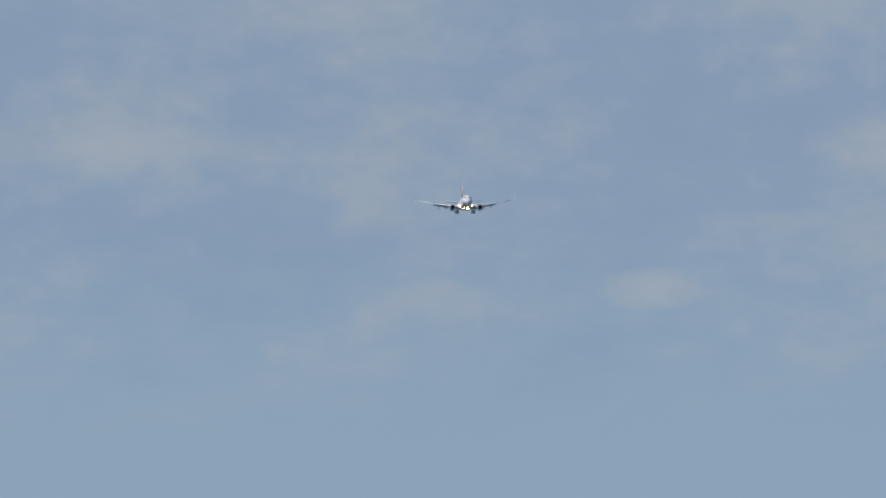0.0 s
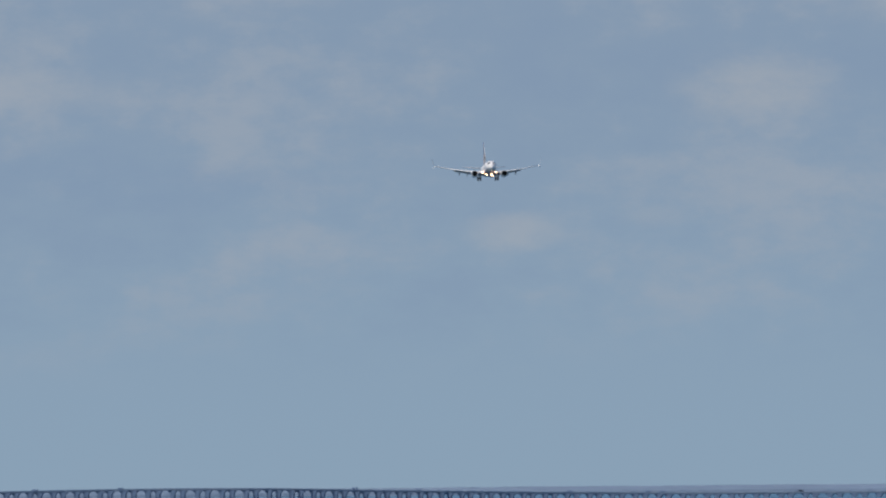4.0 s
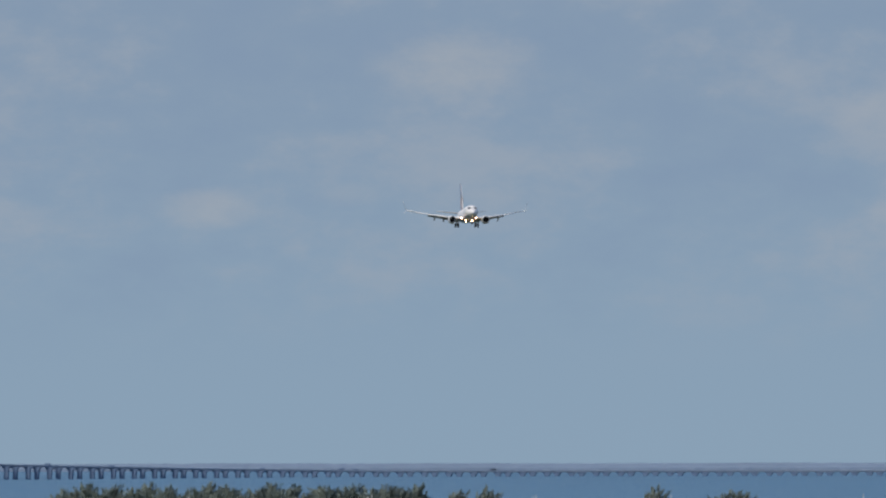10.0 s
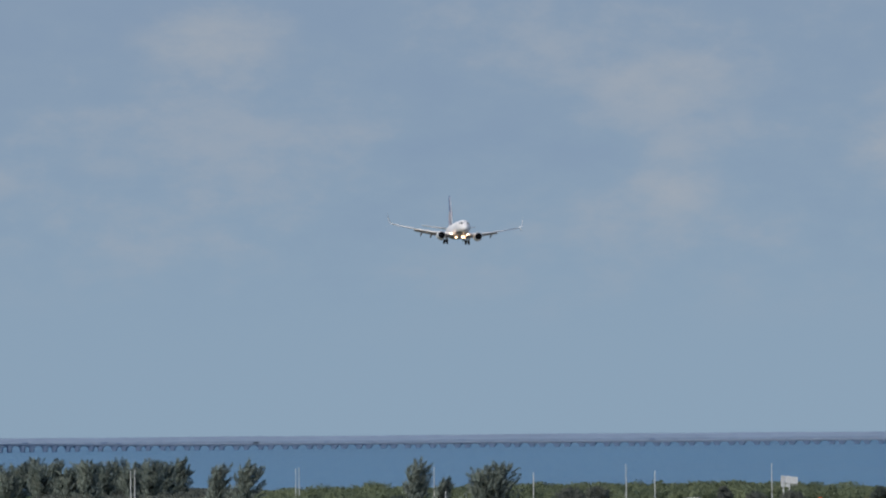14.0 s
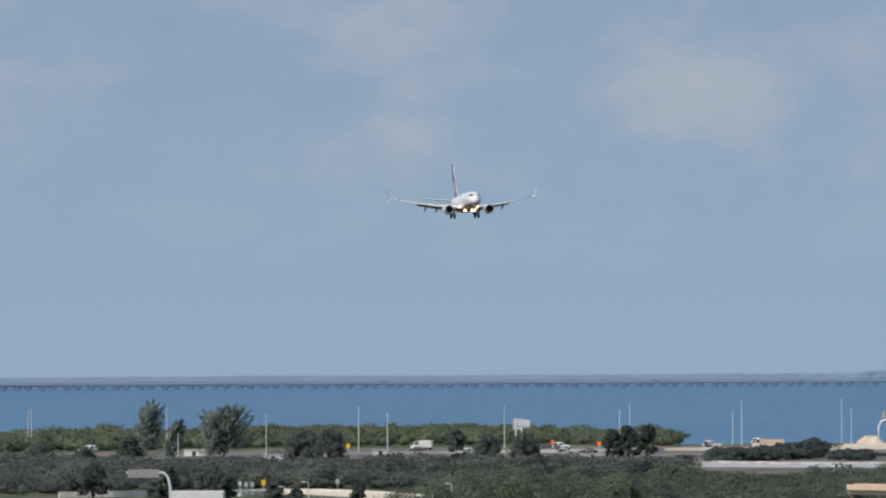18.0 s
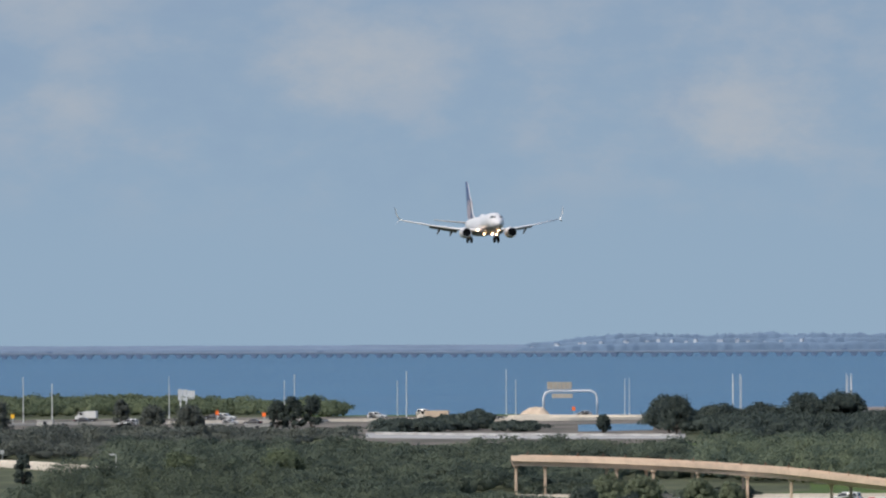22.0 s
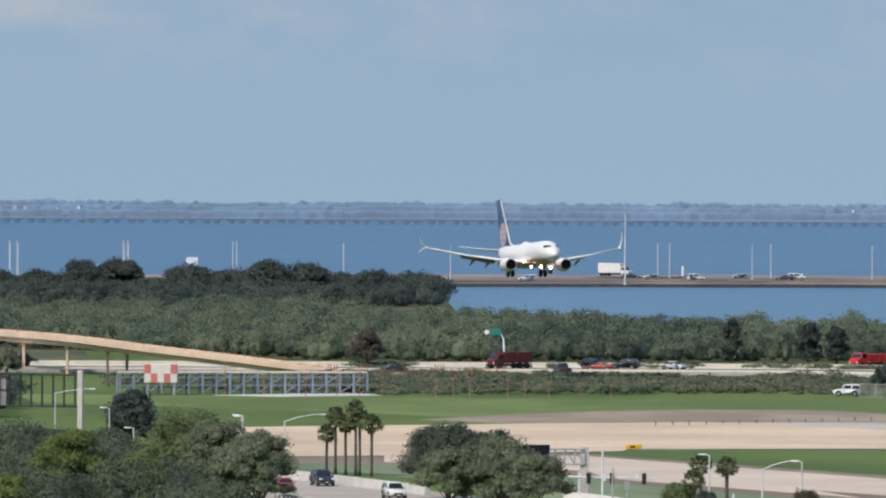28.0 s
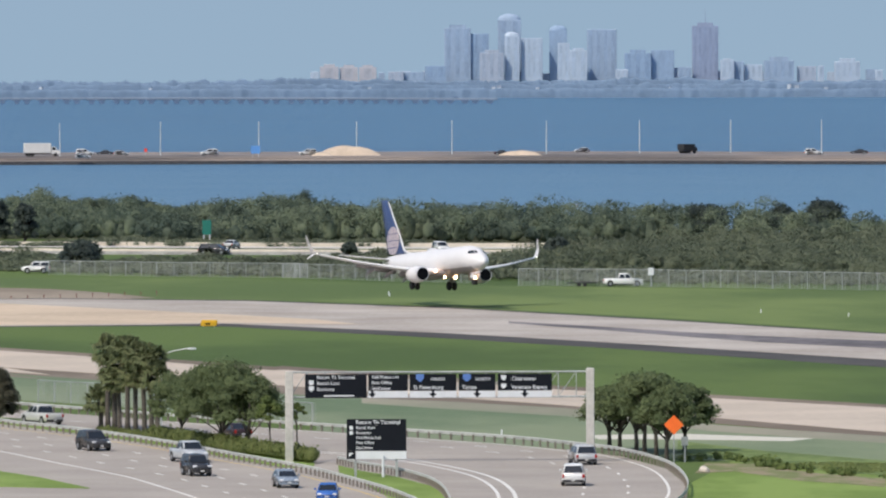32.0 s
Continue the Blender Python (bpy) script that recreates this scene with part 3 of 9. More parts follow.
def woods(name, outline, label, material, seed, spacing=5.0, tall=(4.5, 7.5), total=200000, size=0.4, category="woods", gaps=-2.0, wide=1.0):
    """A wood too dense to count: broad crowns of leafy lumps scattered inside an outline."""
    rng = np.random.default_rng(seed)
    xs, ys = [p[0] for p in outline], [p[1] for p in outline]
    cs, rs, edge = [], [], []
    y = min(ys)
    while y < max(ys):
        x = min(xs)
        while x < max(xs):
            px, py = x + rng.uniform(-0.5, 0.5) * spacing, y + rng.uniform(-0.8, 0.8) * spacing
            if inside((px, py), outline) and noise.noise(Vector((px * 0.06, py * 0.03, seed + 9))) > gaps:
                patch = 0.5 + 0.8 * noise.noise(Vector((px * 0.05, py * 0.025, seed)))
                h = (tall[0] + (tall[1] - tall[0]) * max(0.2, patch)) * rng.uniform(0.78, 1.18)
                w = spacing * wide * rng.choice((0.55, 0.68, 0.82, 1.05))
                if rng.random() < 0.09:
                    h, w = h * 1.14, w * 1.3
                cs.append((px, py, h * 0.46))
                rs.append((w, w, h * 0.52))
                edge.append(not inside((px, py - 14), outline))
            x += spacing
        y += spacing * 1.6
    cs, rs, edge = np.array(cs), np.array(rs), np.array(edge)
    n, m = len(cs), 12
    k = max(4, int(total / (n * m)))

    def ways(*shape):
        d = rng.normal(size=(*shape, 3))
        return d / np.linalg.norm(d, axis=-1)[..., None]

    d1 = ways(n, m)
    d1[..., 2] = np.where(edge[:, None], d1[..., 2] * 0.9 + 0.1, np.abs(d1[..., 2]))
    lump = cs[:, None] + d1 * rs[:, None] * 0.64
    lr = (rs * (0.44, 0.44, 0.38))[:, None] * rng.uniform(0.65, 1.2, (n, m, 1))
    d2 = ways(n, m, k)
    d2[..., 2] = np.where(d2[..., 2] < -0.4, -d2[..., 2], d2[..., 2])
    pts = (lump[:, :, None] + d2 * lr[:, :, None] * rng.uniform(0.45, 1.08, (n, m, k, 1))).reshape(-1, 3)
    soft = (d1[:, :, None] * 0.60 + d2 * 0.36 + rng.normal(size=d2.shape) * 0.20 + (0, 0, 0.60)).reshape(-1, 3)
    soft /= np.linalg.norm(soft, axis=1)[:, None]
    flat = soft + rng.normal(size=soft.shape) * 0.6
    a = np.cross(flat, rng.normal(size=soft.shape))
    a /= np.linalg.norm(a, axis=1)[:, None] + 1e-9
    b = np.cross(flat / np.linalg.norm(flat, axis=1)[:, None], a)
    sz = size * rng.uniform(0.55, 1.25, (len(pts), 1))
    V = np.stack([pts - a * sz, pts + a * sz * 0.9, pts + b * sz * 1.15], 1).reshape(-1, 3)
    N = np.repeat(soft, 3, axis=0)
    core = (cs[:, None] - (rs * (0, 0, 0.25))[:, None] + ICO_V * rs[:, None] * np.where(edge[:, None], (0.26, 0.26, 0.52), (0.44, 0.44, 0.74))[:, None] * rng.uniform(0.85, 1.1, (n, len(ICO_V), 1))).reshape(-1, 3)
    cn = np.tile((ICO_V + (0, 0, 0.6)) / np.linalg.norm(ICO_V + (0, 0, 0.6), axis=1)[:, None], (n, 1))
    FT = np.concatenate([np.arange(len(V)).reshape(-1, 3), (np.arange(n)[:, None, None] * len(ICO_V) + ICO_F + len(V)).reshape(-1, 3)])
    mesh = array_mesh(name, np.concatenate([V, core]), np.zeros((0, 4), int), FT, np.concatenate([N, cn]), material)
    return tagged(part(name, mesh), label, category, kind="stuff")


def tree(name, x, y, label, seed, height=8.0, crown=3.5, trunk=0.22, material=None, lumps=16, count=170, size=0.28, stem=0.38, lean=0.0, flat=0.75, z=0.0, group="", category="tree", bark=None, low=0.28, full=1.0):
    """Tapered trunk with limbs under a crown of many leaf sprays."""
    rng = np.random.default_rng(seed)
    t = thing(name, label, category, pose(x, y, z, 0, 0, float(rng.uniform(0, 360))), group)
    fork = height * stem
    verts, faces = [], []

    def limb(points, radii):
        v, f = bent(points, radii, 7)
        o = len(verts)
        verts.extend(v)
        faces.extend([tuple(i + o for i in q) for q in f])

    top = Vector((lean * height * 0.4, 0, height * 0.75))
    limb([(0, 0, -0.2), (0.05, 0, fork * 0.5), (lean * fork, 0.05, fork), tuple(top)], [trunk * 1.25, trunk, trunk * 0.85, trunk * 0.25])
    cs, rs = [], []
    lumps = int(lumps * 1.5)
    for i in range(lumps):
        a = i * 2.399 + rng.uniform(-0.4, 0.4)
        u = (i + 0.6) / lumps
        rad = crown * (0.80 * math.sqrt(u))
        zz = fork + (height - fork) * (low + (0.86 - low) * (1 - u ** 1.6) + rng.uniform(-0.10, 0.10))
        c = Vector((cos(a) * rad + lean * zz * 0.4, sin(a) * rad, zz))
        k = crown * full * rng.uniform(0.22, 0.38)
        cs.append(c)
        rs.append((k, k, k * flat))
        if i % 3 == 0:
            limb([(lean * fork, 0, fork * rng.uniform(0.85, 1.1)), tuple(c * 0.5 + Vector((0, 0, fork * 0.62))), tuple(c)], [trunk * 0.5, trunk * 0.3, trunk * 0.1])
    part("trunk", mesh_from("trunk", verts, faces, bark or BARK, True), parent=t)
    near = size < 0.3
    cloud = leaf_cloud(rng, cs, rs, count * (1.9 if near else 1.2), size * (0.64 if near else 0.8), core=0.5)
    part("crown", array_mesh("crown", *cloud, material or OAK), parent=t)
    return t


def palm(name, x, y, label, seed, height=9.0, spread=1.7, fronds=34, skirt=0, group="palms", z=0.0, lean=0.0, trunk=0.2):
    """Cabbage palm: slim ringed trunk, a round head of fan fronds, dry thatch below."""
    rng = np.random.default_rng(seed)
    t = thing(name, label, "palm", pose(x, y, z, 0, 0, float(rng.uniform(0, 360))), group)
    top = Vector((lean * height, 0, height - spread * 0.9))
    pts = [Vector((lean * height * s * s, 0, -0.2 + (height - spread * 0.9 + 0.2) * s)) for s in (0, 0.2, 0.45, 0.7, 1)]
    v, f = bent(pts, [trunk * 1.3, trunk, trunk * 0.95, trunk * 0.95, trunk * 1.05], 9)
    part("trunk", mesh_from("trunk", v, f, PALMBARK, True), parent=t)

    def head(nm, n, lo, hi, length, material):
        verts, faces = [], []
        for i in range(n):
            a, e = i * 2.399 + rng.uniform(-0.2, 0.2), radians(rng.uniform(lo, hi))
            d = Vector((cos(a) * cos(e), sin(a) * cos(e), sin(e)))
            side = d.cross(Vector((0, 0, 1))).normalized()
            up = side.cross(d)
            L = length * rng.uniform(0.85, 1.1)
            stem = top + d * (L * 0.45)
            # the fan: blades from the end of the stalk, drooping at their tips
            for j in range(-4, 5):
                b = radians(j * 17)
                w = (d * cos(b) + side * sin(b)).normalized()
                tip = stem + w * (L * 0.58 * (1 - 0.05 * abs(j))) - Vector((0, 0, L * (0.12 + 0.017 * j * j)))
                mid = stem + w * (L * 0.34) + up * 0.02
                across = w.cross(up).normalized() * 0.078 * spread
                o = len(verts)
                verts += [stem, mid - across, tip, mid + across]
                faces.append((o, o + 1, o + 2, o + 3))
            o = len(verts)
            verts += [top - side * 0.03, top + side * 0.03, stem + side * 0.03, stem - side * 0.03]
            faces.append((o, o + 1, o + 2, o + 3))
        part(nm, mesh_from(nm, verts, faces, material), parent=t)

    head("fronds", fronds, -25, 80, spread, PALM)
    if skirt:
        head("dry_fronds", skirt, -70, -25, spread * 0.66, DEADPALM)
    return t


woods("mangrove_wood", [(88.14, 1780.15), (89.16, 1800.48), (41.37, 1838.88), (0.02, 1887.32), (-40.18, 1937), (-30.44, 1893.35), (-98.07, 2020.42), (-97.93, 1967.47), (-153.28, 2036.33), (-202.53, 2172.08), (-255, 2115.18), (-264.57, 2148.45), (-237.75, 1930.75), (-177.36, 1851.62), (-159.74, 1820.05), (-120.94, 1831.96), (-65.14, 1847.58), (-48.77, 1813.53), (-27.81, 1811.98), (21.1, 1806.79)],
      "dense low mangrove wood in dull greens", MANGROVE, 11, 4.6, (4.3, 7.6), 760000, 0.25)
woods("shore_wood", [(-329.02, 2557.82), (-319.74, 2596.45), (-277.88, 2603.95), (-240.96, 2667.2), (-204.97, 2615.37), (-187.68, 2406.27), (-223.07, 2392.43), (-285.32, 2366.7), (-278.37, 2365.89)],
      "dark trees on a wooded point by the water", DARKLEAF, 12, 5.5, (2.6, 6.8), 240000, 0.33)
woods("scrub_wood", [(-385.64, 2133.1), (-341.78, 2126.03), (-305.3, 2117.56), (-268.09, 2155.97), (-240.9, 1956.35), (-262.17, 1861.5), (-262.04, 1739.4), (-328.75, 1717.02), (-336.28, 1871.62)],
      "mixed olive-green scrub and woodland", SHADED_SCRUB, 13, 6.2, (2.8, 6.2), 380000, 0.30)
woods("near_wood", [(-281.94, 1685.92), (-252.5, 1604.34), (-213.32, 1469.88), (-200.35, 1422.67), (-173.27, 1291.93), (-160.68, 1249.26), (-148.84, 1171.61), (-137.65, 1174.65), (-128.91, 1176.95), (-118.31, 1155.08), (-108.52, 1112.95), (-96.6, 979.98), (-117.44, 975.11), (-127.78, 972.52), (-172.32, 1143.96), (-238.07, 1393.65), (-312.13, 1670.93)],
      "leafy roadside woodland in olive greens", SHADED_OAK, 14, 6.8, (4.8, 9.0), 460000, 0.23)
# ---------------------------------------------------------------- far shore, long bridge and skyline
# These base colours have the distance haze mixed in.
HAZY_TREE = mat("far haze-tinted tree line", (0.165, 0.235, 0.33), 1.0, vary=0.10, scale=0.03, fine=0.3, spec=0.0)
HAZY_LOW = mat("far haze-tinted low shore", (0.178, 0.236, 0.325), 1.0, vary=0.05, scale=0.02, fine=0.1, spec=0.0)
HAZY_HOUSE = mat("far haze-tinted houses", (0.40, 0.44, 0.49), 0.9, vary=0.15, scale=0.05, spec=0.1, island=0.25)
HAZY_BRIDGE = mat("far haze-tinted bridge concrete", (0.235, 0.29, 0.37), 0.95, vary=0.06, scale=0.02, spec=0.1)
# Darker copy: shade under the deck is put into the colour, plus haze.
HAZY_BRIDGE_DARK = mat("far haze-tinted dark tone", (0.130, 0.186, 0.284), 0.95, vary=0.06, scale=0.02, spec=0.1)


def far_trees(name, b0, b1, dist, lo, hi, label, material, seed, step=0.8, rough=1.0):
    """A distant wooded shore as one soft ridge with an uneven top, in three ranks from the water back."""
    n = int(radians(b1 - b0) * dist / step)
    V, F = [], []
    for k, frac in enumerate((0.5, 0.78, 1.0)):
        o = len(V)
        for i in range(n + 1):
            a = radians(b0 + (b1 - b0) * i / n)
            u = i * step
            q = 0.45 + 0.55 * noise.noise(Vector((u * 0.012, seed + k, 0))) + rough * (0.36 * noise.noise(Vector((u * 0.07, seed + k, 3))) + 0.30 * noise.noise(Vector((u * 0.22, seed + k, 7))) + 0.30 * noise.noise(Vector((u * 0.8, seed + k, 13))))
            ends = min(1.0, 0.12 + (i * step / 70) ** 0.6, (n - i) / 30)
            top = frac * (lo + (hi - lo) * max(0.2 if k else 0.0, min(1.2, q))) * ends
            d = dist + 9 * k + 0.7 * noise.noise(Vector((u * 0.25, seed + k, 11)))
            for dd, z in ((-3.0, -1.5), (-2.6, top * 0.55), (-2.3, top * 0.9), (-1.9, top), (4.0, -1.5)):
                V.append((sin(a) * (d + dd), cos(a) * (d + dd), z))
        for i in range(n):
            for r in range(4):
                p = o + i * 5 + r
                F.append((p, p + 5, p + 6, p + 1))
    return tagged(part(name, mesh_from(name, V, F, material, True)), label, "far shore", kind="stuff")


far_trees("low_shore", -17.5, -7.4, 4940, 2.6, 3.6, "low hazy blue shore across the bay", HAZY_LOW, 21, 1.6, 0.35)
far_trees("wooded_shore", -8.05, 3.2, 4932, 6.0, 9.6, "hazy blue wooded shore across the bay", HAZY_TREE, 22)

def at(bearing, dist):
    return sin(radians(bearing)) * dist, cos(radians(bearing)) * dist


def long_bridge():
    """A long low trestle that climbs to a hump at one end."""
    b = tagged(new("bridge"), "long low concrete trestle bridge across the bay", "bridge")
    stations = [(-19.0, 4420, 5.2), (-17.2, 4480, 6.4), (-16.4, 4510, 6.9), (-15.7, 4530, 6.6), (-14.9, 4570, 4.9), (-14.0, 4620, 3.2), (-13.0, 4650, 2.3), (-11.0, 4680, 2.0), (-8.0, 4690, 2.0), (-4.4, 4690, 2.2), (-1.2, 4660, 2.2), (0.3, 4640, 1.8)]
    line = smooth_line([(*at(a, d), z) for a, d, z in stations], 12)
    verts, faces = [], []
    for i, (x, y, z) in enumerate(line):
        for dy, dz in ((-5, 0), (-5, -0.75), (-4, -0.95), (4, -0.95), (5, -0.75), (5, 0)):
            verts.append((x, y + dy, z + dz))
    for i in range(len(line) - 1):
        for k in range(6):
            j = (k + 1) % 6
            faces.append((i * 6 + k, i * 6 + j, i * 6 + 6 + j, i * 6 + 6 + k))
    part("deck", mesh_from("deck", verts, faces, HAZY_BRIDGE), parent=b)
    # two sets of hammerhead piers, both on the near side to suit the camera's view
    for row, (first, dy) in enumerate(((0.0, -4.3), (4.6, -4.2))):
        walked, last = -first, Vector(line[0])
        for p in line[1:]:
            q = Vector(p)
            d = (q - last).length
            while walked + 11.2 < d:
                walked += 11.2
                c = last.lerp(q, max(0.0, walked / d))
                v, f = loft([[(-w, -1.0, z), (w, -1.0, z), (w, 1.0, z), (-w, 1.0, z)] for z, w in ((c.z - 0.9, 1.9), (c.z - 1.35, 1.75), (c.z - 2.0, 0.95), (-1.5, 0.85))])
                part("pier", mesh_from("pier", v, f, HAZY_BRIDGE_DARK), parent=b, m=pose(c.x, c.y + dy, 0))
            walked -= d
            last = q
    rng = random.Random(4)
    for k in range(16):
        c = line[rng.randrange(len(line))]
        bm = boxed(-1.2, 1.2, -0.6, 0.6, c[2], c[2] + rng.uniform(0.5, 0.9), 0.1)
        tagged(part("far_vehicle", bm, HAZY_BRIDGE_DARK, m=pose(c[0], c[1], 0)), "tiny vehicle on the distant bridge", "vehicle", "traffic on the far bridge")


long_bridge()

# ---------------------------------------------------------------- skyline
# Tower and window tones are pulled towards the sky to paint haze.
HAZE_TONES = {"white": (0.42, 0.50, 0.595), "blue": (0.265, 0.365, 0.50), "grey": (0.30, 0.39, 0.51), "pink": (0.37, 0.425, 0.51), "brown": (0.27, 0.325, 0.445), "orange": (0.45, 0.445, 0.475)}
TOWER = {k: mat("far %s tower" % k, v, 0.75, vary=0.09, scale=0.25, fine=1.4, streak=(1.0, 1.0, 0.3)) for k, v in HAZE_TONES.items()}
FAR_GLASS = {k: mat("far hazed window band " + k, [c * f for c, f in zip(v, (0.88, 0.91, 0.94))], 0.5, vary=0.12, scale=0.3, fine=1.5, streak=(1.0, 1.0, 0.4)) for k, v in HAZE_TONES.items()}


def tower(x0, x1, z1, d, tone, crown=0, ribs=0, spire=0.0):
    """A distant tower: shaft, window bands on its face, a stepped or rounded top."""
    w = x1 - x0
    t = thing("tower", {"white": "hazy white apartment tower on the skyline", "blue": "hazy blue-glass office tower on the skyline", "grey": "hazy grey office tower on the skyline",
                        "pink": "hazy pinkish apartment tower on the skyline", "brown": "hazy unfinished tower topped by a crane mast", "orange": "hazy orange-tinted condominium block on the far shore"}[tone],
              "tower", pose((x0 + x1) / 2, d, 0), "skyline")
    bm = boxed(-w / 2, w / 2, 0, max(4, w * 0.6), 0, z1, 0.12)
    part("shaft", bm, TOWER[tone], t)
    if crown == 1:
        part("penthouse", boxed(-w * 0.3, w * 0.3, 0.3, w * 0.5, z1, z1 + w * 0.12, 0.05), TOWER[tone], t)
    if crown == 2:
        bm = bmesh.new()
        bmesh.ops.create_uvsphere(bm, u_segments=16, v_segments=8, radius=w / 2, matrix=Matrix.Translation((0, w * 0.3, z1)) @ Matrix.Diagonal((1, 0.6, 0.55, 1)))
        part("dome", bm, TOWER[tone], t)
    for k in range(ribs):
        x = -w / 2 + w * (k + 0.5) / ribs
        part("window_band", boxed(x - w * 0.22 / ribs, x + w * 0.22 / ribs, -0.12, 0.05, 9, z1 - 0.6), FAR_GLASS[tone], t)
    if spire:
        part("mast", tubed((0, 1, z1), (0, 1, z1 + spire), 0.22, 0.1, 6), TOWER["brown"], t)


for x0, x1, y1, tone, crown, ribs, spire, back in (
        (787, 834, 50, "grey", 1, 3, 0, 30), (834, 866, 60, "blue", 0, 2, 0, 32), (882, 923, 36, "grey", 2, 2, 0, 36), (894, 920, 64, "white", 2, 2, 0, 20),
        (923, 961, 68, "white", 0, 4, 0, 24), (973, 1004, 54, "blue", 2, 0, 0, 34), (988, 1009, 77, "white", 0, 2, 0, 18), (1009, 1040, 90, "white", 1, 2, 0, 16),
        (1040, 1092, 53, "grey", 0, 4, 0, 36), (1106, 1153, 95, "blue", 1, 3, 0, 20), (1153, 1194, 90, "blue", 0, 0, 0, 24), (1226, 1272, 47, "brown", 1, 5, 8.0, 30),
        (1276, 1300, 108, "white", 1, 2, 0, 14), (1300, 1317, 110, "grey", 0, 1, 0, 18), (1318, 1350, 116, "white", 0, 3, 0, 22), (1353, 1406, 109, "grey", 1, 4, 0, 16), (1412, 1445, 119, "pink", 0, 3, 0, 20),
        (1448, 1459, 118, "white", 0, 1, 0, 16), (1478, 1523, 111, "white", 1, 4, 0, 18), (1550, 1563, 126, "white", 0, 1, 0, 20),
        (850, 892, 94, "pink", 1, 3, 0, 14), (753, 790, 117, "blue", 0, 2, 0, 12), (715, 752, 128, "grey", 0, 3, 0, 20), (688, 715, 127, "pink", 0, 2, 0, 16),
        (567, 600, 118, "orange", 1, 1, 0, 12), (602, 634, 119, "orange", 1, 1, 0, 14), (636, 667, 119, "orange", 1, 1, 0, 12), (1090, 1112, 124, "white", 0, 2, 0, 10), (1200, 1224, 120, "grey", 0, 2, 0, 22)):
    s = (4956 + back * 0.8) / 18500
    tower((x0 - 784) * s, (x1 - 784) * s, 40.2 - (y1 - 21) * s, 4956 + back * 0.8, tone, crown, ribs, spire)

# low blocks along the water at the foot of the skyline
rng = random.Random(31)
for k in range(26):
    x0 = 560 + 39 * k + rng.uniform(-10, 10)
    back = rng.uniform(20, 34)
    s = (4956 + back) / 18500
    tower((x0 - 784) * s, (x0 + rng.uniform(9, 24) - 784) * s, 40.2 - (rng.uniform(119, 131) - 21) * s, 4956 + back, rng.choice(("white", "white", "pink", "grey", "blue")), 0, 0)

# houses and a boat on the far shore
rng = random.Random(8)
house = thing("shore_house", "tiny pale house among trees on the far shore", "house", group="houses on the far shore")
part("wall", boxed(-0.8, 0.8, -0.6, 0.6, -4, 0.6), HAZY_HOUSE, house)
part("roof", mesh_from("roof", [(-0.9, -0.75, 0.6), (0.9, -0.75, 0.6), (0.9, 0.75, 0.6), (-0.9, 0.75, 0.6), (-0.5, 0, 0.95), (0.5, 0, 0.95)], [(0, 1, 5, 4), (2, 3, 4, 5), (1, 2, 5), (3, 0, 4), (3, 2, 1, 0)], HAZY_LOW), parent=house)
spots = []
for a in [-7.9 + k * 0.075 + rng.uniform(-0.04, 0.04) for k in range(20)] + [-2.2, -1.6, -0.4, 0.28, 0.31, 0.52, 1.25, 1.9, 1.94, 2.1]:
    rise = min(1.0, 0.12 + (radians(a + 8.05) * 4932 / 70) ** 0.6)
    spots.append((a, 4934 + rng.uniform(0, 2), rng.uniform(3.5, 5.0) * rise))
for k, (a, d, z) in enumerate(spots):
    m = pose(*at(a, d), z, 0, 0, rng.uniform(-25, 25))
    if k == 0:
        house.matrix_basis = m
    else:
        copy_thing(house, m)

# ---------------------------------------------------------------- the airliner
PAINT = mat("white airliner paint", (0.68, 0.67, 0.67), 0.32, vary=0.03, scale=0.3, fine=2.0, spec=0.5)
WING = mat("pale grey wing paint", (0.68, 0.68, 0.70), 0.38, vary=0.04, scale=0.3, fine=2.0)
# Grey belly paint, darkened further to hold the underside's shade.
SHADED_BELLY = mat("grey airliner belly paint with painted shade", (0.24, 0.225, 0.225), 0.4, vary=0.05, scale=0.3, fine=2.0)
TAILBLUE = mat("blue tail paint", (0.035, 0.062, 0.165), 0.3, vary=0.05, scale=0.3)
EMBLEM = mat("pale tail emblem", (0.48, 0.41, 0.43), 0.4, vary=0.06, scale=2.0)
METAL = mat("bare metal leading edge", (0.62, 0.62, 0.63), 0.3, 0.6, vary=0.05, scale=2)
INTAKE_SHADE = mat("painted intake shade", (0.006, 0.007, 0.009), 0.9, vary=0.3, scale=4, spec=0.05)
TYRE = mat("black tyre rubber", (0.022, 0.022, 0.024), 0.85, vary=0.2, scale=4)
STRUT = mat("grey gear strut", (0.35, 0.35, 0.36), 0.45, 0.4, vary=0.1, scale=4)
GLASS = mat("dark window glass", (0.015, 0.018, 0.022), 0.12, vary=0.1, scale=2, spec=0.7)
LANDING = mat("glowing landing light", (1.0, 0.60, 0.34), 0.3, glow=15.0, vary=0.0)
NAVLIGHT = mat("bright wing tip light", (1.0, 0.95, 0.88), 0.3, glow=1.0, vary=0.0)


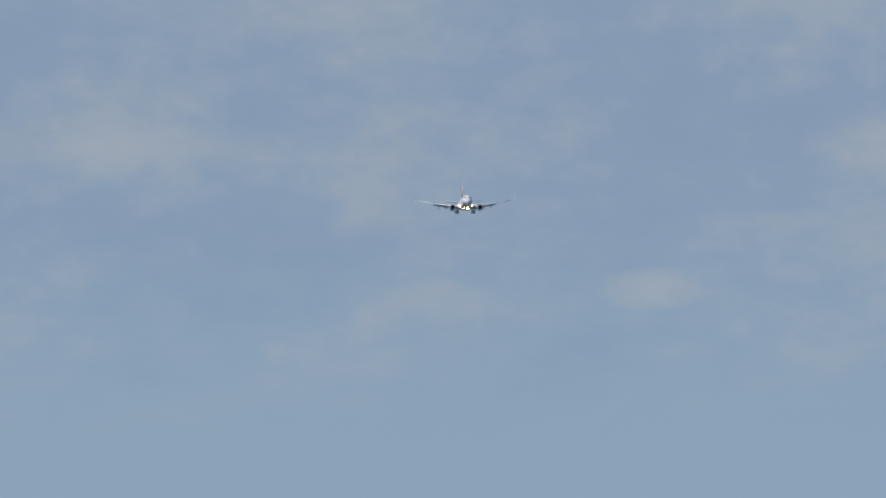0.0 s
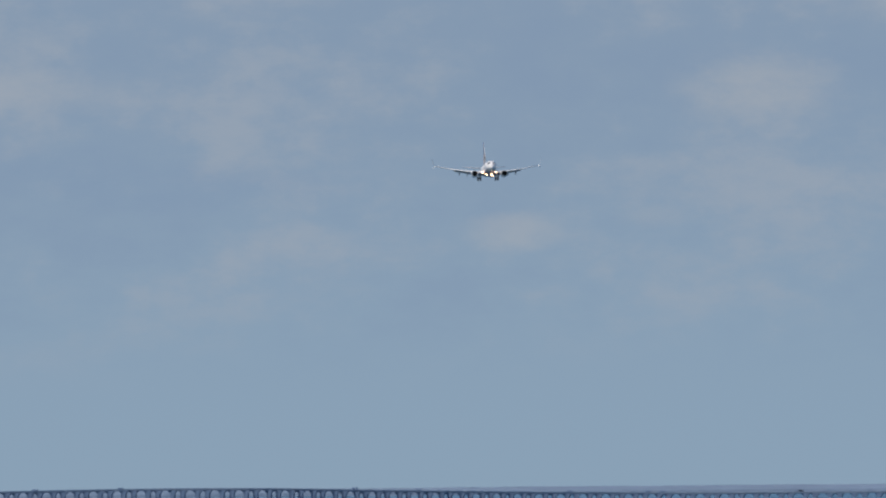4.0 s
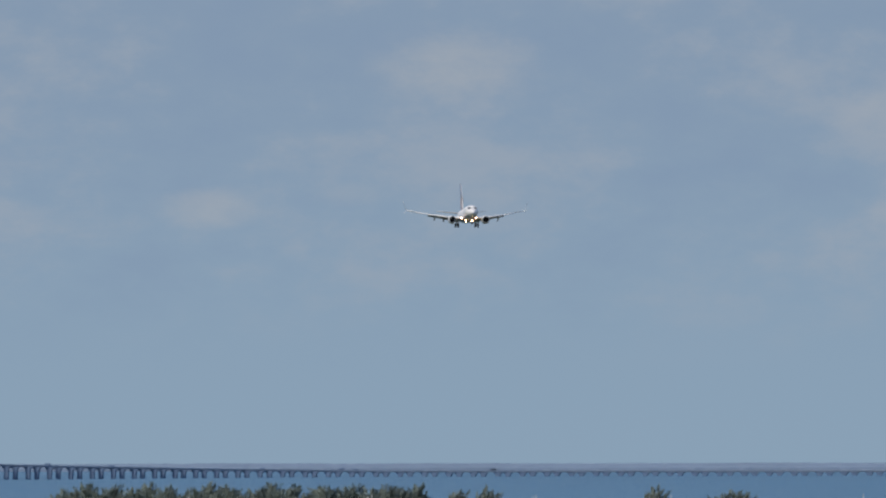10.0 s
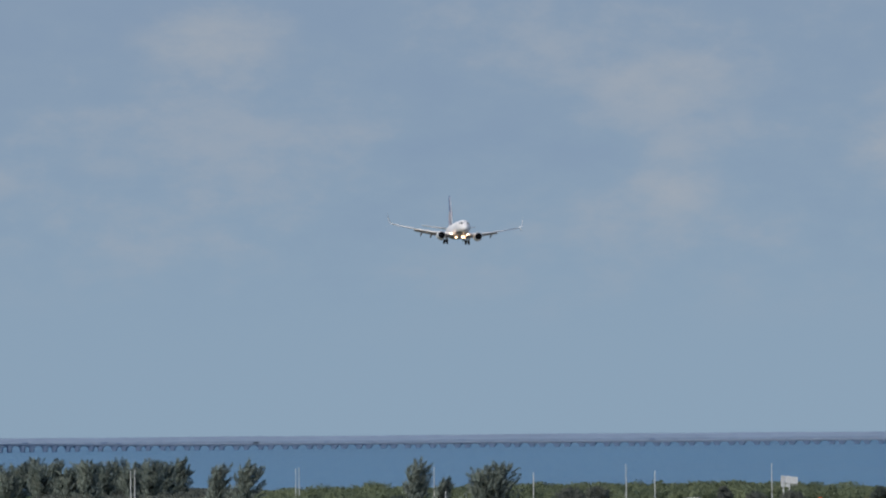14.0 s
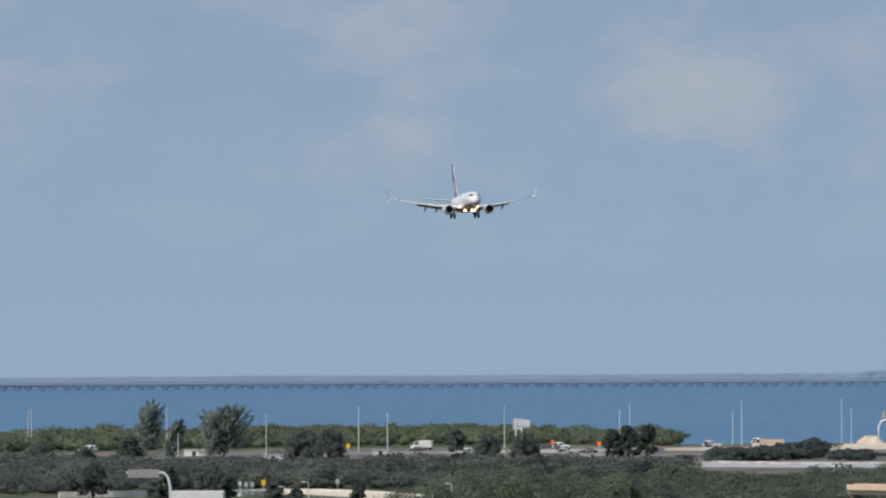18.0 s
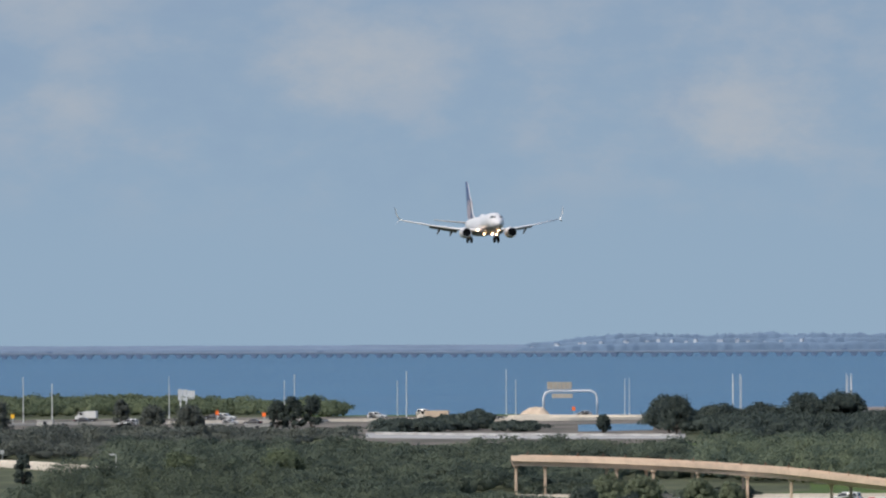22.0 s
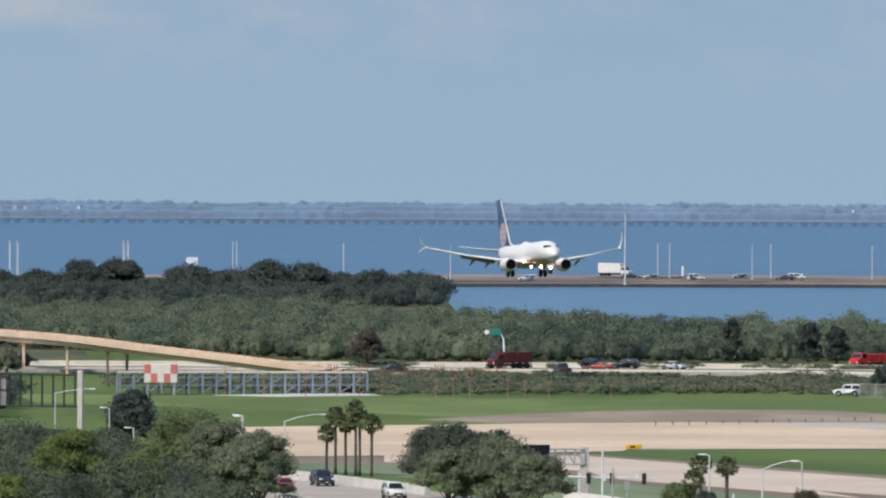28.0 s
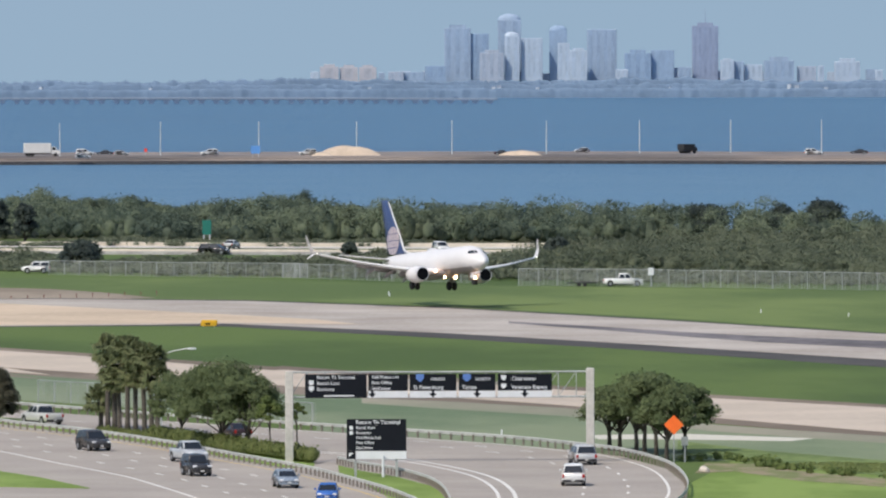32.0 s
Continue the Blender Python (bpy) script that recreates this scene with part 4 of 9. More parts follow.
def airliner():
    a = thing("airliner", "white twin-jet airliner with a blue tail, gear down", "airplane")
    # fuselage: distance along, half width, half height, centre height
    rings = []
    for y, w, h, z in ((19.6, 0.05, 0.05, 2.05), (19.35, 0.42, 0.42, 2.08), (18.9, 0.78, 0.76, 2.14), (18.2, 1.14, 1.12, 2.25), (17.2, 1.46, 1.47, 2.40), (16.0, 1.70, 1.77, 2.56),
                       (14.6, 1.84, 1.95, 2.67), (12.5, 1.88, 2.0, 2.7), (6, 1.88, 2.0, 2.7), (0, 1.88, 2.0, 2.7), (-5.5, 1.88, 2.0, 2.7), (-8, 1.84, 1.93, 2.78), (-11, 1.62, 1.66, 3.03),
                       (-14, 1.24, 1.25, 3.38), (-16.5, 0.82, 0.84, 3.66), (-18.4, 0.42, 0.46, 3.85), (-19.3, 0.16, 0.2, 3.92)):
        rings.append([(w * sin(2 * pi * k / 28), y, z + 0.10 + h * 0.95 * cos(2 * pi * k / 28)) for k in range(28)])
    v, f = loft(rings)
    me = mesh_from("fuselage", v, f, PAINT, True)
    me.materials.append(SHADED_BELLY)
    for p in me.polygons:
        c = p.center
        p.material_index = 1 if c.z < 1.6 and c.y < 17.5 else 0
    part("fuselage", me, parent=a)
    # wing-body fairing under the belly
    v, f = loft([[(w * sin(2 * pi * k / 16), y, 1.3 + h * 0.8 * cos(2 * pi * k / 16)) for k in range(16)] for y, w, h in ((8.2, 0.5, 0.2), (6.5, 1.8, 0.75), (3, 2.1, 0.95), (-2, 2.1, 0.95), (-5, 1.6, 0.7), (-7, 0.4, 0.2))])
    part("belly_fairing", mesh_from("belly_fairing", v, f, SHADED_BELLY, True), parent=a)
    # dome on the roof
    v, f = loft([[(w * sin(2 * pi * k / 12), y, 4.62 + h * cos(2 * pi * k / 12)) for k in range(12)] for y, w, h in ((1.5, 0.05, 0.03), (1.0, 0.4, 0.3), (0, 0.5, 0.42), (-1.4, 0.45, 0.32), (-2.4, 0.05, 0.03))])
    part("antenna_dome", mesh_from("antenna_dome", v, f, PAINT, True), parent=a)
    # flight deck windows follow the nose
    nose = ((18.9, 0.78, 0.72, 2.24), (18.2, 1.14, 1.06, 2.35), (17.2, 1.46, 1.40, 2.50), (16.0, 1.70, 1.68, 2.66), (14.6, 1.84, 1.85, 2.77))

    def skin(y, z):
        """Half width of the nose at a station and height."""
        i = next((i for i in range(len(nose) - 1) if nose[i + 1][0] <= y), len(nose) - 2)
        k = (nose[i][0] - y) / (nose[i][0] - nose[i + 1][0])
        w, h, c = (nose[i][n] + (nose[i + 1][n] - nose[i][n]) * k for n in (1, 2, 3))
        return w * math.sqrt(max(0.0, 1 - ((z - c) / h) ** 2))

    edges = ((18.0, 3.44, 17.30, 3.80), (17.65, 3.40, 17.05, 3.82), (17.1, 3.38, 16.6, 3.82), (16.4, 3.40, 16.1, 3.78))
    for s in (-1, 1):
        for (y0, z0, y1, z1), (y2, z2, y3, z3) in zip(edges, edges[1:]):
            q = []
            for y, z in ((y0 - 0.03, z0), (y2 + 0.05, z2), (y3 + 0.05, z3), (y1 - 0.03, z1)):
                q.append((s * max(0.07, skin(y, z) * 1.025), y + 0.05, z + 0.05))
            part("cockpit_window", mesh_from("cockpit_window", q, [(0, 1, 2, 3)], GLASS), parent=a, label="dark cockpit window")
    # wings: airfoil sections from root to tip
    def foil(x, lead, chord, z, thick):
        prof = ((0, 0), (0.03, 0.5), (0.12, 0.85), (0.35, 1.0), (0.65, 0.6), (1, 0.05), (1, -0.03), (0.65, -0.3), (0.3, -0.55), (0.1, -0.5), (0.03, -0.3))
        return [(x, lead - u * chord, z + t * thick * chord) for u, t in prof]

    span = ((0.6, 6.6, 8.2, 1.25, 0.075), (1.9, 5.9, 7.6, 1.42, 0.07), (4.83, 4.35, 5.35, 1.78, 0.065), (6.2, 3.6, 4.5, 1.95, 0.06), (11.0, 1.05, 3.05, 2.75, 0.055), (16.4, -1.8, 1.75, 3.9, 0.05), (17.0, -2.2, 1.55, 4.1, 0.045))
    for s in (-1, 1):
        v, f = loft([foil(s * x, l, c, z, t) for x, l, c, z, t in span])
        part("wing", mesh_from("wing", v, f, WING, True), parent=a)
        # slat along the leading edge, drooped
        v, f = loft([[(s * x, l + 0.22, z - 0.10 * c * 0.4), (s * x, l + 0.02, z + 0.10), (s * x, l - 0.5, z + 0.16), (s * x, l - 0.3, z - 0.06)] for x, l, c, z, t in span[2:-1]])
        part("slat", mesh_from("slat", v, f, PAINT, True), parent=a)
        # flaps hang behind the trailing edge
        for x0, x1 in ((2.1, 4.6), (5.3, 11.0)):
            q = []
            for x in (x0, x1):
                i = next(i for i in range(len(span) - 1) if span[i][0] <= x <= span[i + 1][0])
                k = (x - span[i][0]) / (span[i + 1][0] - span[i][0])
                l, c, z = (span[i][n] + (span[i + 1][n] - span[i][n]) * k for n in (1, 2, 3))
                e = l - c
                d = 1.3 if x < 5 else 1.1 - 0.05 * (x - 5)
                q.append([(s * x, e + 0.45, z + 0.05), (s * x, e + 0.1, z + 0.1), (s * x, e - d * 0.8, z - d * 0.42), (s * x, e - d * 0.8, z - d * 0.48), (s * x, e + 0.2, z - 0.16)])
            v, f = loft(q)
            part("flap", mesh_from("flap", v, f, SHADED_BELLY, True), parent=a, label="lowered grey flap")
        for x, z, y in ((3.6, 1.25, -1.3), (6.6, 1.75, -1.0), (9.2, 2.1, -1.5)):
            v, f = loft([[(s * x + w * sin(2 * pi * k / 8), yy + y, zz + z + w * 1.3 * cos(2 * pi * k / 8)) for k in range(8)] for yy, zz, w in ((2.4, -0.05, 0.06), (1.0, -0.28, 0.2), (-0.5, -0.55, 0.2), (-1.7, -1.05, 0.05))])
            part("flap_fairing", mesh_from("flap_fairing", v, f, SHADED_BELLY, True), parent=a)
        # split winglet
        part("winglet", mesh_from("winglet", *loft([foil(s * 17.0, -2.2, 1.55, 4.1, 0.04), [(s * (17.35 + 0 * u), y, z + 0.25) for u, y, z in foil(17.4, -2.5, 1.4, 4.2, 0.02)], [(s * 17.75, -3.05 - u * 1.05, 5.4) for u in (0, .1, .2, .3, .5, 1, .98, .5, .3, .2, .1)], [(s * 17.95, -3.9 - u * 0.55, 6.75) for u in (0, .1, .2, .3, .5, 1, .98, .5, .3, .2, .1)]]), PAINT, True), parent=a, label="white upswept winglet")
        part("lower_winglet", mesh_from("lower_winglet", [(s * 17.05, -2.4, 4.12), (s * 17.05, -3.6, 4.12), (s * 17.85, -4.1, 3.45), (s * 17.8, -3.75, 3.42), (s * 17.15, -2.4, 4.06), (s * 17.15, -3.6, 4.06)], [(0, 1, 2, 3), (4, 5, 2, 3), (0, 1, 5, 4), (0, 4, 3), (1, 2, 5)], PAINT), parent=a)
        part("wing_tip_light", boxed(s * 17.0 - 0.12, s * 17.0 + 0.12, -2.3, -2.1, 4.02, 4.14), NAVLIGHT, a)
        # engine
        x = s * 4.83
        n = part("engine", mesh_from("engine", *loft([[(x + r * sin(2 * pi * k / 24), y, 0.95 + z + r * sg * cos(2 * pi * k / 24)) for k in range(24)] for y, r, z, sg in ((7.85, 0.86, 0, 0.96), (7.95, 0.94, 0, 0.96), (7.7, 1.04, 0, 0.96), (6.8, 1.13, 0, 0.98), (5.6, 1.14, 0, 1), (4.4, 1.03, 0.05, 1), (3.5, 0.86, 0.08, 1), (3.3, 0.70, 0.08, 1))]), PAINT, True), parent=a, label="white engine nacelle")
        # flat near-black disc painted as the shade inside the intake
        part("intake", mesh_from("intake", *loft([[(x + r * sin(2 * pi * k / 24), y, 0.95 + r * 0.96 * cos(2 * pi * k / 24)) for k in range(24)] for y, r in ((7.965, 0.88), (7.955, 0.05))]), INTAKE_SHADE), parent=n, label="flat dark disc painted as the shaded intake")
        part("intake_lip", mesh_from("intake_lip", *loft([[(x + r * sin(2 * pi * k / 24), y, 0.95 + r * 0.96 * cos(2 * pi * k / 24)) for k in range(24)] for y, r in ((7.93, 0.88), (8.03, 0.92), (7.95, 0.99), (7.72, 1.05))]), METAL, True), parent=n)
        part("exhaust", tubed((x, 3.5, 1.02), (x, 2.2, 1.05), 0.62, 0.36, 16), STRUT, n)
        part("pylon", mesh_from("pylon", [(x - 0.15, 6.4, 1.95), (x + 0.15, 6.4, 1.95), (x + 0.15, 2.6, 1.5), (x - 0.15, 2.6, 1.5), (x - 0.12, 5.2, 2.2), (x + 0.12, 5.2, 2.2), (x + 0.12, 2.0, 1.9), (x - 0.12, 2.0, 1.9)], [(0, 1, 2, 3), (4, 5, 6, 7), (0, 1, 5, 4), (1, 2, 6, 5), (2, 3, 7, 6), (3, 0, 4, 7)], PAINT), parent=n)
        # tailplane
        v, f = loft([foil(s * x2, l, c, z, 0.05) for x2, l, c, z in ((0.4, -13.6, 4.3, 3.95), (3.5, -15.4, 3.0, 4.3), (7.15, -17.4, 1.5, 4.75))])
        part("tailplane", mesh_from("tailplane", v, f, PAINT, True), parent=a)
        # main gear
        g = part("main_gear", tubed((s * 2.86, 0, 0), (s * 2.6, 0.1, 1.7), 0.13, 0.16), STRUT, a, "lowered main landing gear")
        part("gear_door", boxed(s * 3.05 - 0.03, s * 3.05 + 0.03, -0.45, 0.5, 0.5, 1.5, 0.02), PAINT, g)
        part("axle", tubed((s * 2.35, 0, 0), (s * 3.37, 0, 0), 0.09), STRUT, g)
        part("side_brace", tubed((s * 2.75, 0.05, 0.7), (s * 1.3, 0.05, 1.25), 0.07), STRUT, g)
        for wx in (2.45, 3.27):
            bm = tubed((s * wx - 0.21, 0, 0), (s * wx + 0.21, 0, 0), 0.64, 0.64, 24)
            bmesh.ops.bevel(bm, geom=[e for e in bm.edges if len(e.link_faces) == 2 and abs(e.link_faces[0].normal.dot(e.link_faces[1].normal)) < 0.5], offset=0.09, segments=2, affect="EDGES")
            part("tyre", bm, TYRE, g)
    # fin with dorsal fillet, blue above and a pale round emblem low down
    fin = ((-6.8, 0.5, 4.55, 0.05), (-9.6, 7.6, 4.85, 0.10), (-11.0, 6.6, 5.3, 0.2), (-13.6, 5.0, 8.0, 0.17), (-17.1, 2.75, 11.55, 0.11), (-17.6, 2.3, 11.85, 0.03))
    v, f = loft([[(-w * t, l - u * c, z) for u, t in ((0, 0), (0.1, 0.7), (0.4, 1), (0.75, 0.7), (1, 0.1))] + [(w * t, l - u * c, z) for u, t in ((1, 0.1), (0.75, 0.7), (0.4, 1), (0.1, 0.7))] for l, c, z, w in [(l, c, 4.55 + (z - 4.55) * 1.12, w) for l, c, z, w in fin]])
    me = mesh_from("fin", v, f, TAILBLUE, True)
    part("fin", me, parent=a, label="blue tail fin")
    part("fin_leading_edge", mesh_from("fin_leading_edge", *loft([[(-w, l + 0.06, z), (w, l + 0.06, z), (w * 1.2, l - e, z), (-w * 1.2, l - e, z)] for l, e, z, w in ((-6.5, 3.0, 4.5, 0.10), (-9.5, 1.2, 4.9, 0.11), (-10.95, 0.4, 5.3, 0.10), (-13.55, 0.22, 8.41, 0.06), (-17.05, 0.15, 12.39, 0.04))]), PAINT, True), parent=a, label="pale leading edge of the fin")
    for s in (-1, 1):
        e = part("tail_emblem", mesh_from("tail_emblem", [(s * 0.215, -14.9 + 2.3 * cos(2 * pi * k / 24), 6.75 + 2.0 * sin(2 * pi * k / 24)) for k in range(24)], [tuple(range(24))], EMBLEM), parent=a, label="pale round emblem on the tail")
        for q in (-0.7, -0.3, 0.1, 0.5):
            part("emblem_line", boxed(s * 0.222 - 0.004, s * 0.222 + 0.004, -14.9 + 2.3 * q - 0.07, -14.9 + 2.3 * q + 0.07, 6.75 - 1.9 * math.sqrt(1 - q * q), 6.75 + 1.9 * math.sqrt(1 - q * q)), TAILBLUE, e)
        for q in (-0.5, 0.0, 0.5):
            part("emblem_line", boxed(s * 0.222 - 0.003, s * 0.222 + 0.003, -14.9 - 2.2 * math.sqrt(1 - q * q), -14.9 + 2.2 * math.sqrt(1 - q * q), 6.75 + 2.0 * q - 0.05, 6.75 + 2.0 * q + 0.05), TAILBLUE, e)
    # nose gear
    g = part("nose_gear", tubed((0, 15.6, -0.2), (0, 15.5, 1.1), 0.08, 0.1), STRUT, a, "lowered nose gear")
    part("axle", tubed((-0.3, 15.6, -0.2), (0.3, 15.6, -0.2), 0.05), STRUT, g)
    for s in (-1, 1):
        part("tyre", tubed((s * 0.2 - 0.1, 15.6, -0.2), (s * 0.2 + 0.1, 15.6, -0.2), 0.42, 0.42, 20), TYRE, g)
        part("gear_door", boxed(s * 0.45 - 0.02, s * 0.45 + 0.02, 15.2, 16.6, 0.35, 0.95), PAINT, g)
    # landing lights: two in the wing roots, two under the belly, one on the nose leg
    for nm, x, y, z, r in (("landing_light", -2.2, 6.35, 1.45, 0.18), ("landing_light", 2.2, 6.35, 1.45, 0.18), ("landing_light", -0.8, 6.6, 0.60, 0.22), ("landing_light", 0.9, 6.6, 0.60, 0.18), ("taxi_light", 0, 15.8, 0.15, 0.20)):
        bm = bmesh.new()
        bmesh.ops.create_uvsphere(bm, u_segments=12, v_segments=8, radius=r, matrix=Matrix.Translation((x, y, z)))
        part(nm, bm, LANDING, a, "glowing landing light")
    return a


AIRLINER = airliner()
for p in AIRLINER.children_recursive:
    p.data.transform(Matrix.Diagonal((0.95, 0.95, 0.97, 1)))
    if "gear" not in p.name and "gear" not in p.parent.name:
        p.data.transform(Matrix.Translation((0, 0, 0.25)))

# ---------------------------------------------------------------- parkway beside the field
R1 = smooth_line([(-93.47, 1132.03), (-79.17, 1127.2), (-72.81, 1112.35), (-64.06, 1078.79), (-57.13, 1065.21), (-43.16, 1014.8), (-37.26, 999.28), (-31.61, 983.27), (-25.2, 961.46), (-19.52, 938.2), (-14.13, 917.16), (-10.99, 903.64), (-7.9, 886.26), (-4.45, 865.45), (-2.06, 845.63)], 4)
R2 = smooth_line([(-71.27, 1109.11), (-62, 1083.66), (-52.67, 1073.17), (-43.46, 1058.27), (-37.01, 1045.69), (-26.9, 1026.6), (-16.63, 1009.46), (-3.46, 987.35), (6.05, 971.28), (11.65, 957.13), (16.07, 943.42), (19.59, 917.48), (20.56, 888.8), (20.13, 863.96), (18.38, 839.62), (15.66, 816.68)], 4)
slab("parkway", [(-122.88, 1263.12), (-114.43, 1235.03), (-94.65, 1175.68), (-73.6, 1120.74), (-61.91, 1082.08), (-43.4, 1056.76), (-26.86, 1025.18), (-3.45, 986.04), (11.63, 955.9), (16.05, 942.23), (19.57, 916.34), (20.54, 887.73), (20.13, 863.96), (18.38, 839.62), (15.66, 816.68), (4.7, 758.85), (-15.82, 759.63), (-32.26, 759.85), (-47.01, 871.28), (-67.32, 997.01), (-77.31, 1044.3), (-87.6, 1080.26), (-95.1, 1098.99), (-106.6, 1136.09), (-116.18, 1155.57)],
     -0.3, 0.07, ASPHALT, label="worn grey asphalt of a wide curving parkway", category="road")
slab("verge", [(-115.82, 1151.97), (-106.28, 1132.61), (-94.81, 1095.74), (-87.35, 1077.12), (-77.1, 1041.36), (-69.5, 1004.0), (-63.5, 996.6), (-55.8, 966.3), (-47.6, 927.3), (-46.47, 861.16), (-102.06, 856.27), (-114.41, 950), (-109.71, 1112.66), (-118.97, 1122.49)], -0.3, 0.05, LUSH, label="bright mown grass verge", category="grass")
slab("corner_verge", [(-42.13, 922.39), (-38.75, 913.28), (-34.82, 901.03), (-29.85, 880.64), (-37.51, 883.9), (-43.29, 885)], 0.0, 0.14, LUSH, label="mown grass wedge beside the road", category="grass")
slab("gore_verge", [(-9.33, 923.8), (-7.15, 912.35), (-4.14, 901.14), (-1.19, 883.83), (0.7, 861.18), (1.58, 835.93), (-2.04, 836.11), (-4.43, 861.43), (-6.98, 890.47), (-9.1, 910.2)], 0.0, 0.13, LUSH, label="mown grass gore between two carriageways", category="grass")
slab("median", [(-59.35, 1057.47), (-50.77, 1045.97), (-41.7, 1031.82), (-39.9, 1018.52), (-32.21, 1001.85), (-25.97, 990.97), (-19.03, 964.99), (-11.58, 935.53), (-11.38, 919.31), (-14.18, 920.57), (-19.59, 941.77), (-25.3, 965.21), (-31.74, 987.2), (-43.39, 1020.38), (-50.63, 1043.03), (-57.05, 1063.68), (-59.87, 1066.59)], 0.0, 0.12, LUSH, label="narrow planted median between the carriageways", category="grass")
slab("outer_verge", [(20.75, 886.65), (20.31, 859.93), (18.46, 833), (15.93, 807.76), (39, 788.64), (44.17, 893.12), (26.01, 934.32)], -0.3, 0.03, LUSH, label="bright grass slope outside the bend", category="grass")
slab("bare_bank", [(21.85, 908.31), (25.37, 911.37), (30.63, 892.25), (37.29, 881.01), (37.92, 895.91), (32.13, 907.44), (27.28, 926.03), (23.35, 928.68)], -0.3, 0.06, BANK, label="patchy grass bank with bare earth", category="ground")
slab("sand_patch", [(13.66, 990.2), (22.3, 993.51), (34.77, 981.87), (32.44, 975.62), (22, 980.39), (14.59, 980.96)], -0.1, 0.03, mat("pale bare sand", (0.56, 0.53, 0.45), 0.85, vary=0.1), label="pale sandy bare patch in the grass", category="sand")


def offset(line, d):
    """A line moved sideways."""
    out = []
    P = [Vector(p) for p in line]
    for i, p in enumerate(P):
        t = (P[min(i + 1, len(P) - 1)] - P[max(i - 1, 0)]).normalized()
        out.append((p.x + t.y * d, p.y - t.x * d))
    return out


def along(line, step, start=0.0):
    """Points and directions at even steps along a line."""
    out, left = [], start
    for a, b in zip(line, line[1:]):
        a, b = Vector(a), Vector(b)
        d = (b - a).length
        while left < d:
            out.append((a.lerp(b, left / d), (b - a).normalized()))
            left += step
        left -= d
    return out


def paint(name, line, width, z, material, dash=0.0, gap=0.0, label="painted lane line"):
    verts, faces = [], []
    pts = along(line, 1.0)
    for i in range(len(pts) - 1):
        if dash and (i % int(dash + gap)) >= dash:
            continue
        for p, d in pts[i:i + 2]:
            n = Vector((-d.y, d.x)) * width / 2
            verts += [(p.x + n.x, p.y + n.y, z), (p.x - n.x, p.y - n.y, z)]
        o = len(verts) - 4
        faces.append((o, o + 1, o + 3, o + 2))
    return tagged(part(name, mesh_from(name, verts, faces, material)), label, "road marking", kind="structure")


for k, off in enumerate((5.0, 8.7, 12.4)):
    paint("lane_line", offset(R1, off), 0.24, 0.078, ROADLINE, 3, 9, "dashed white lane line")
paint("edge_line", offset(R1, 1.2), 0.22, 0.078, YELLOWLINE, label="worn yellow edge line")
paint("edge_line", offset(R1, 16.2), 0.30, 0.078, ROADLINE, label="white edge line")
for off in (5.0, 8.7):
    paint("lane_line", offset(R2[8:], off), 0.24, 0.078, ROADLINE, 3, 9, "dashed white lane line")
paint("edge_line", offset(R2[20:], 1.6), 0.24, 0.078, ROADLINE, label="white edge line")
GORE = smooth_line([(-11.6, 954.76), (-4.31, 939.92), (0.75, 921), (4.14, 900.69), (5.69, 877.19), (6, 854.94)], 5)
paint("gore_line", GORE, 0.35, 0.078, ROADLINE, label="white gore line")
paint("gore_line", offset(GORE, 1.4), 0.3, 0.078, ROADLINE, label="white gore line")


def guardrail(line, label, post=2.0, z=0.07, posts=WOODPOST, beam=RAIL, name="guard_rail"):
    """Steel W-beam on a row of posts."""
    g = tagged(new(name), label, "guard rail")
    prof = ((0.0, 0.42), (0.06, 0.5), (0.0, 0.58), (0.06, 0.66), (0.0, 0.76), (-0.03, 0.76), (-0.03, 0.42))
    rings = []
    for p, d in along(line, 1.5):
        n = Vector((d.y, -d.x))
        rings.append([(p.x + n.x * u, p.y + n.y * u, z + h) for u, h in prof])
    v, f = loft(rings)
    part("beam", mesh_from("beam", v, f, beam), parent=g)
    bm = boxed(-0.08, 0.08, -0.2, -0.05, -0.1, 0.56)
    me = bpy.data.meshes.new("post")
    bm.to_mesh(me)
    bm.free()
    me.materials.append(posts)
    for p, d in along(line, post, 0.4):
        ob = new("post", me)
        ob.parent = g
        ob.matrix_basis = Matrix.Translation((p.x, p.y, z)) @ Matrix.Rotation(atan2(d.y, d.x), 4, "Z")
    return g


guardrail(R1[9:], "galvanised guard rail on timber posts along the median")
guardrail([(x, y) for x, y in R2], "galvanised guard rail on posts round the outer bend")
guardrail(smooth_line([(-106.93, 1139.59), (-92.45, 1098.06), (-82.94, 1067.9), (-77.42, 1047.57), (-77.31, 1044.3), (-71.75, 1021.56)][:4] + [(-77.31, 1044.3), (-69.14, 1007.78)], 4), "guard rail on dark timber posts beside the mown verge", 1.9)
guardrail(smooth_line([(-9.36, 926.1), (-7.17, 915.73), (-4.15, 904.43), (-1.44, 888.07), (-0, 869.28), (0.59, 845.5)], 4), "guard rail on pale posts round the gore", 1.3)


def barrier(line, h, label, material=WHITE_CONC, w=0.35, z=0.0, name="barrier_wall"):
    rings = []
    for p, d in along(line, 2.0):
        n = Vector((d.y, -d.x))
        rings.append([(p.x + n.x * u, p.y + n.y * u, z + q) for u, q in ((-w, 0), (-w, 0.25), (-w * 0.5, h), (w * 0.5, h), (w, 0.25), (w, 0))])
    v, f = loft(rings)
    return tagged(part(name, mesh_from(name, v, f, material)), label, "barrier", kind="structure")


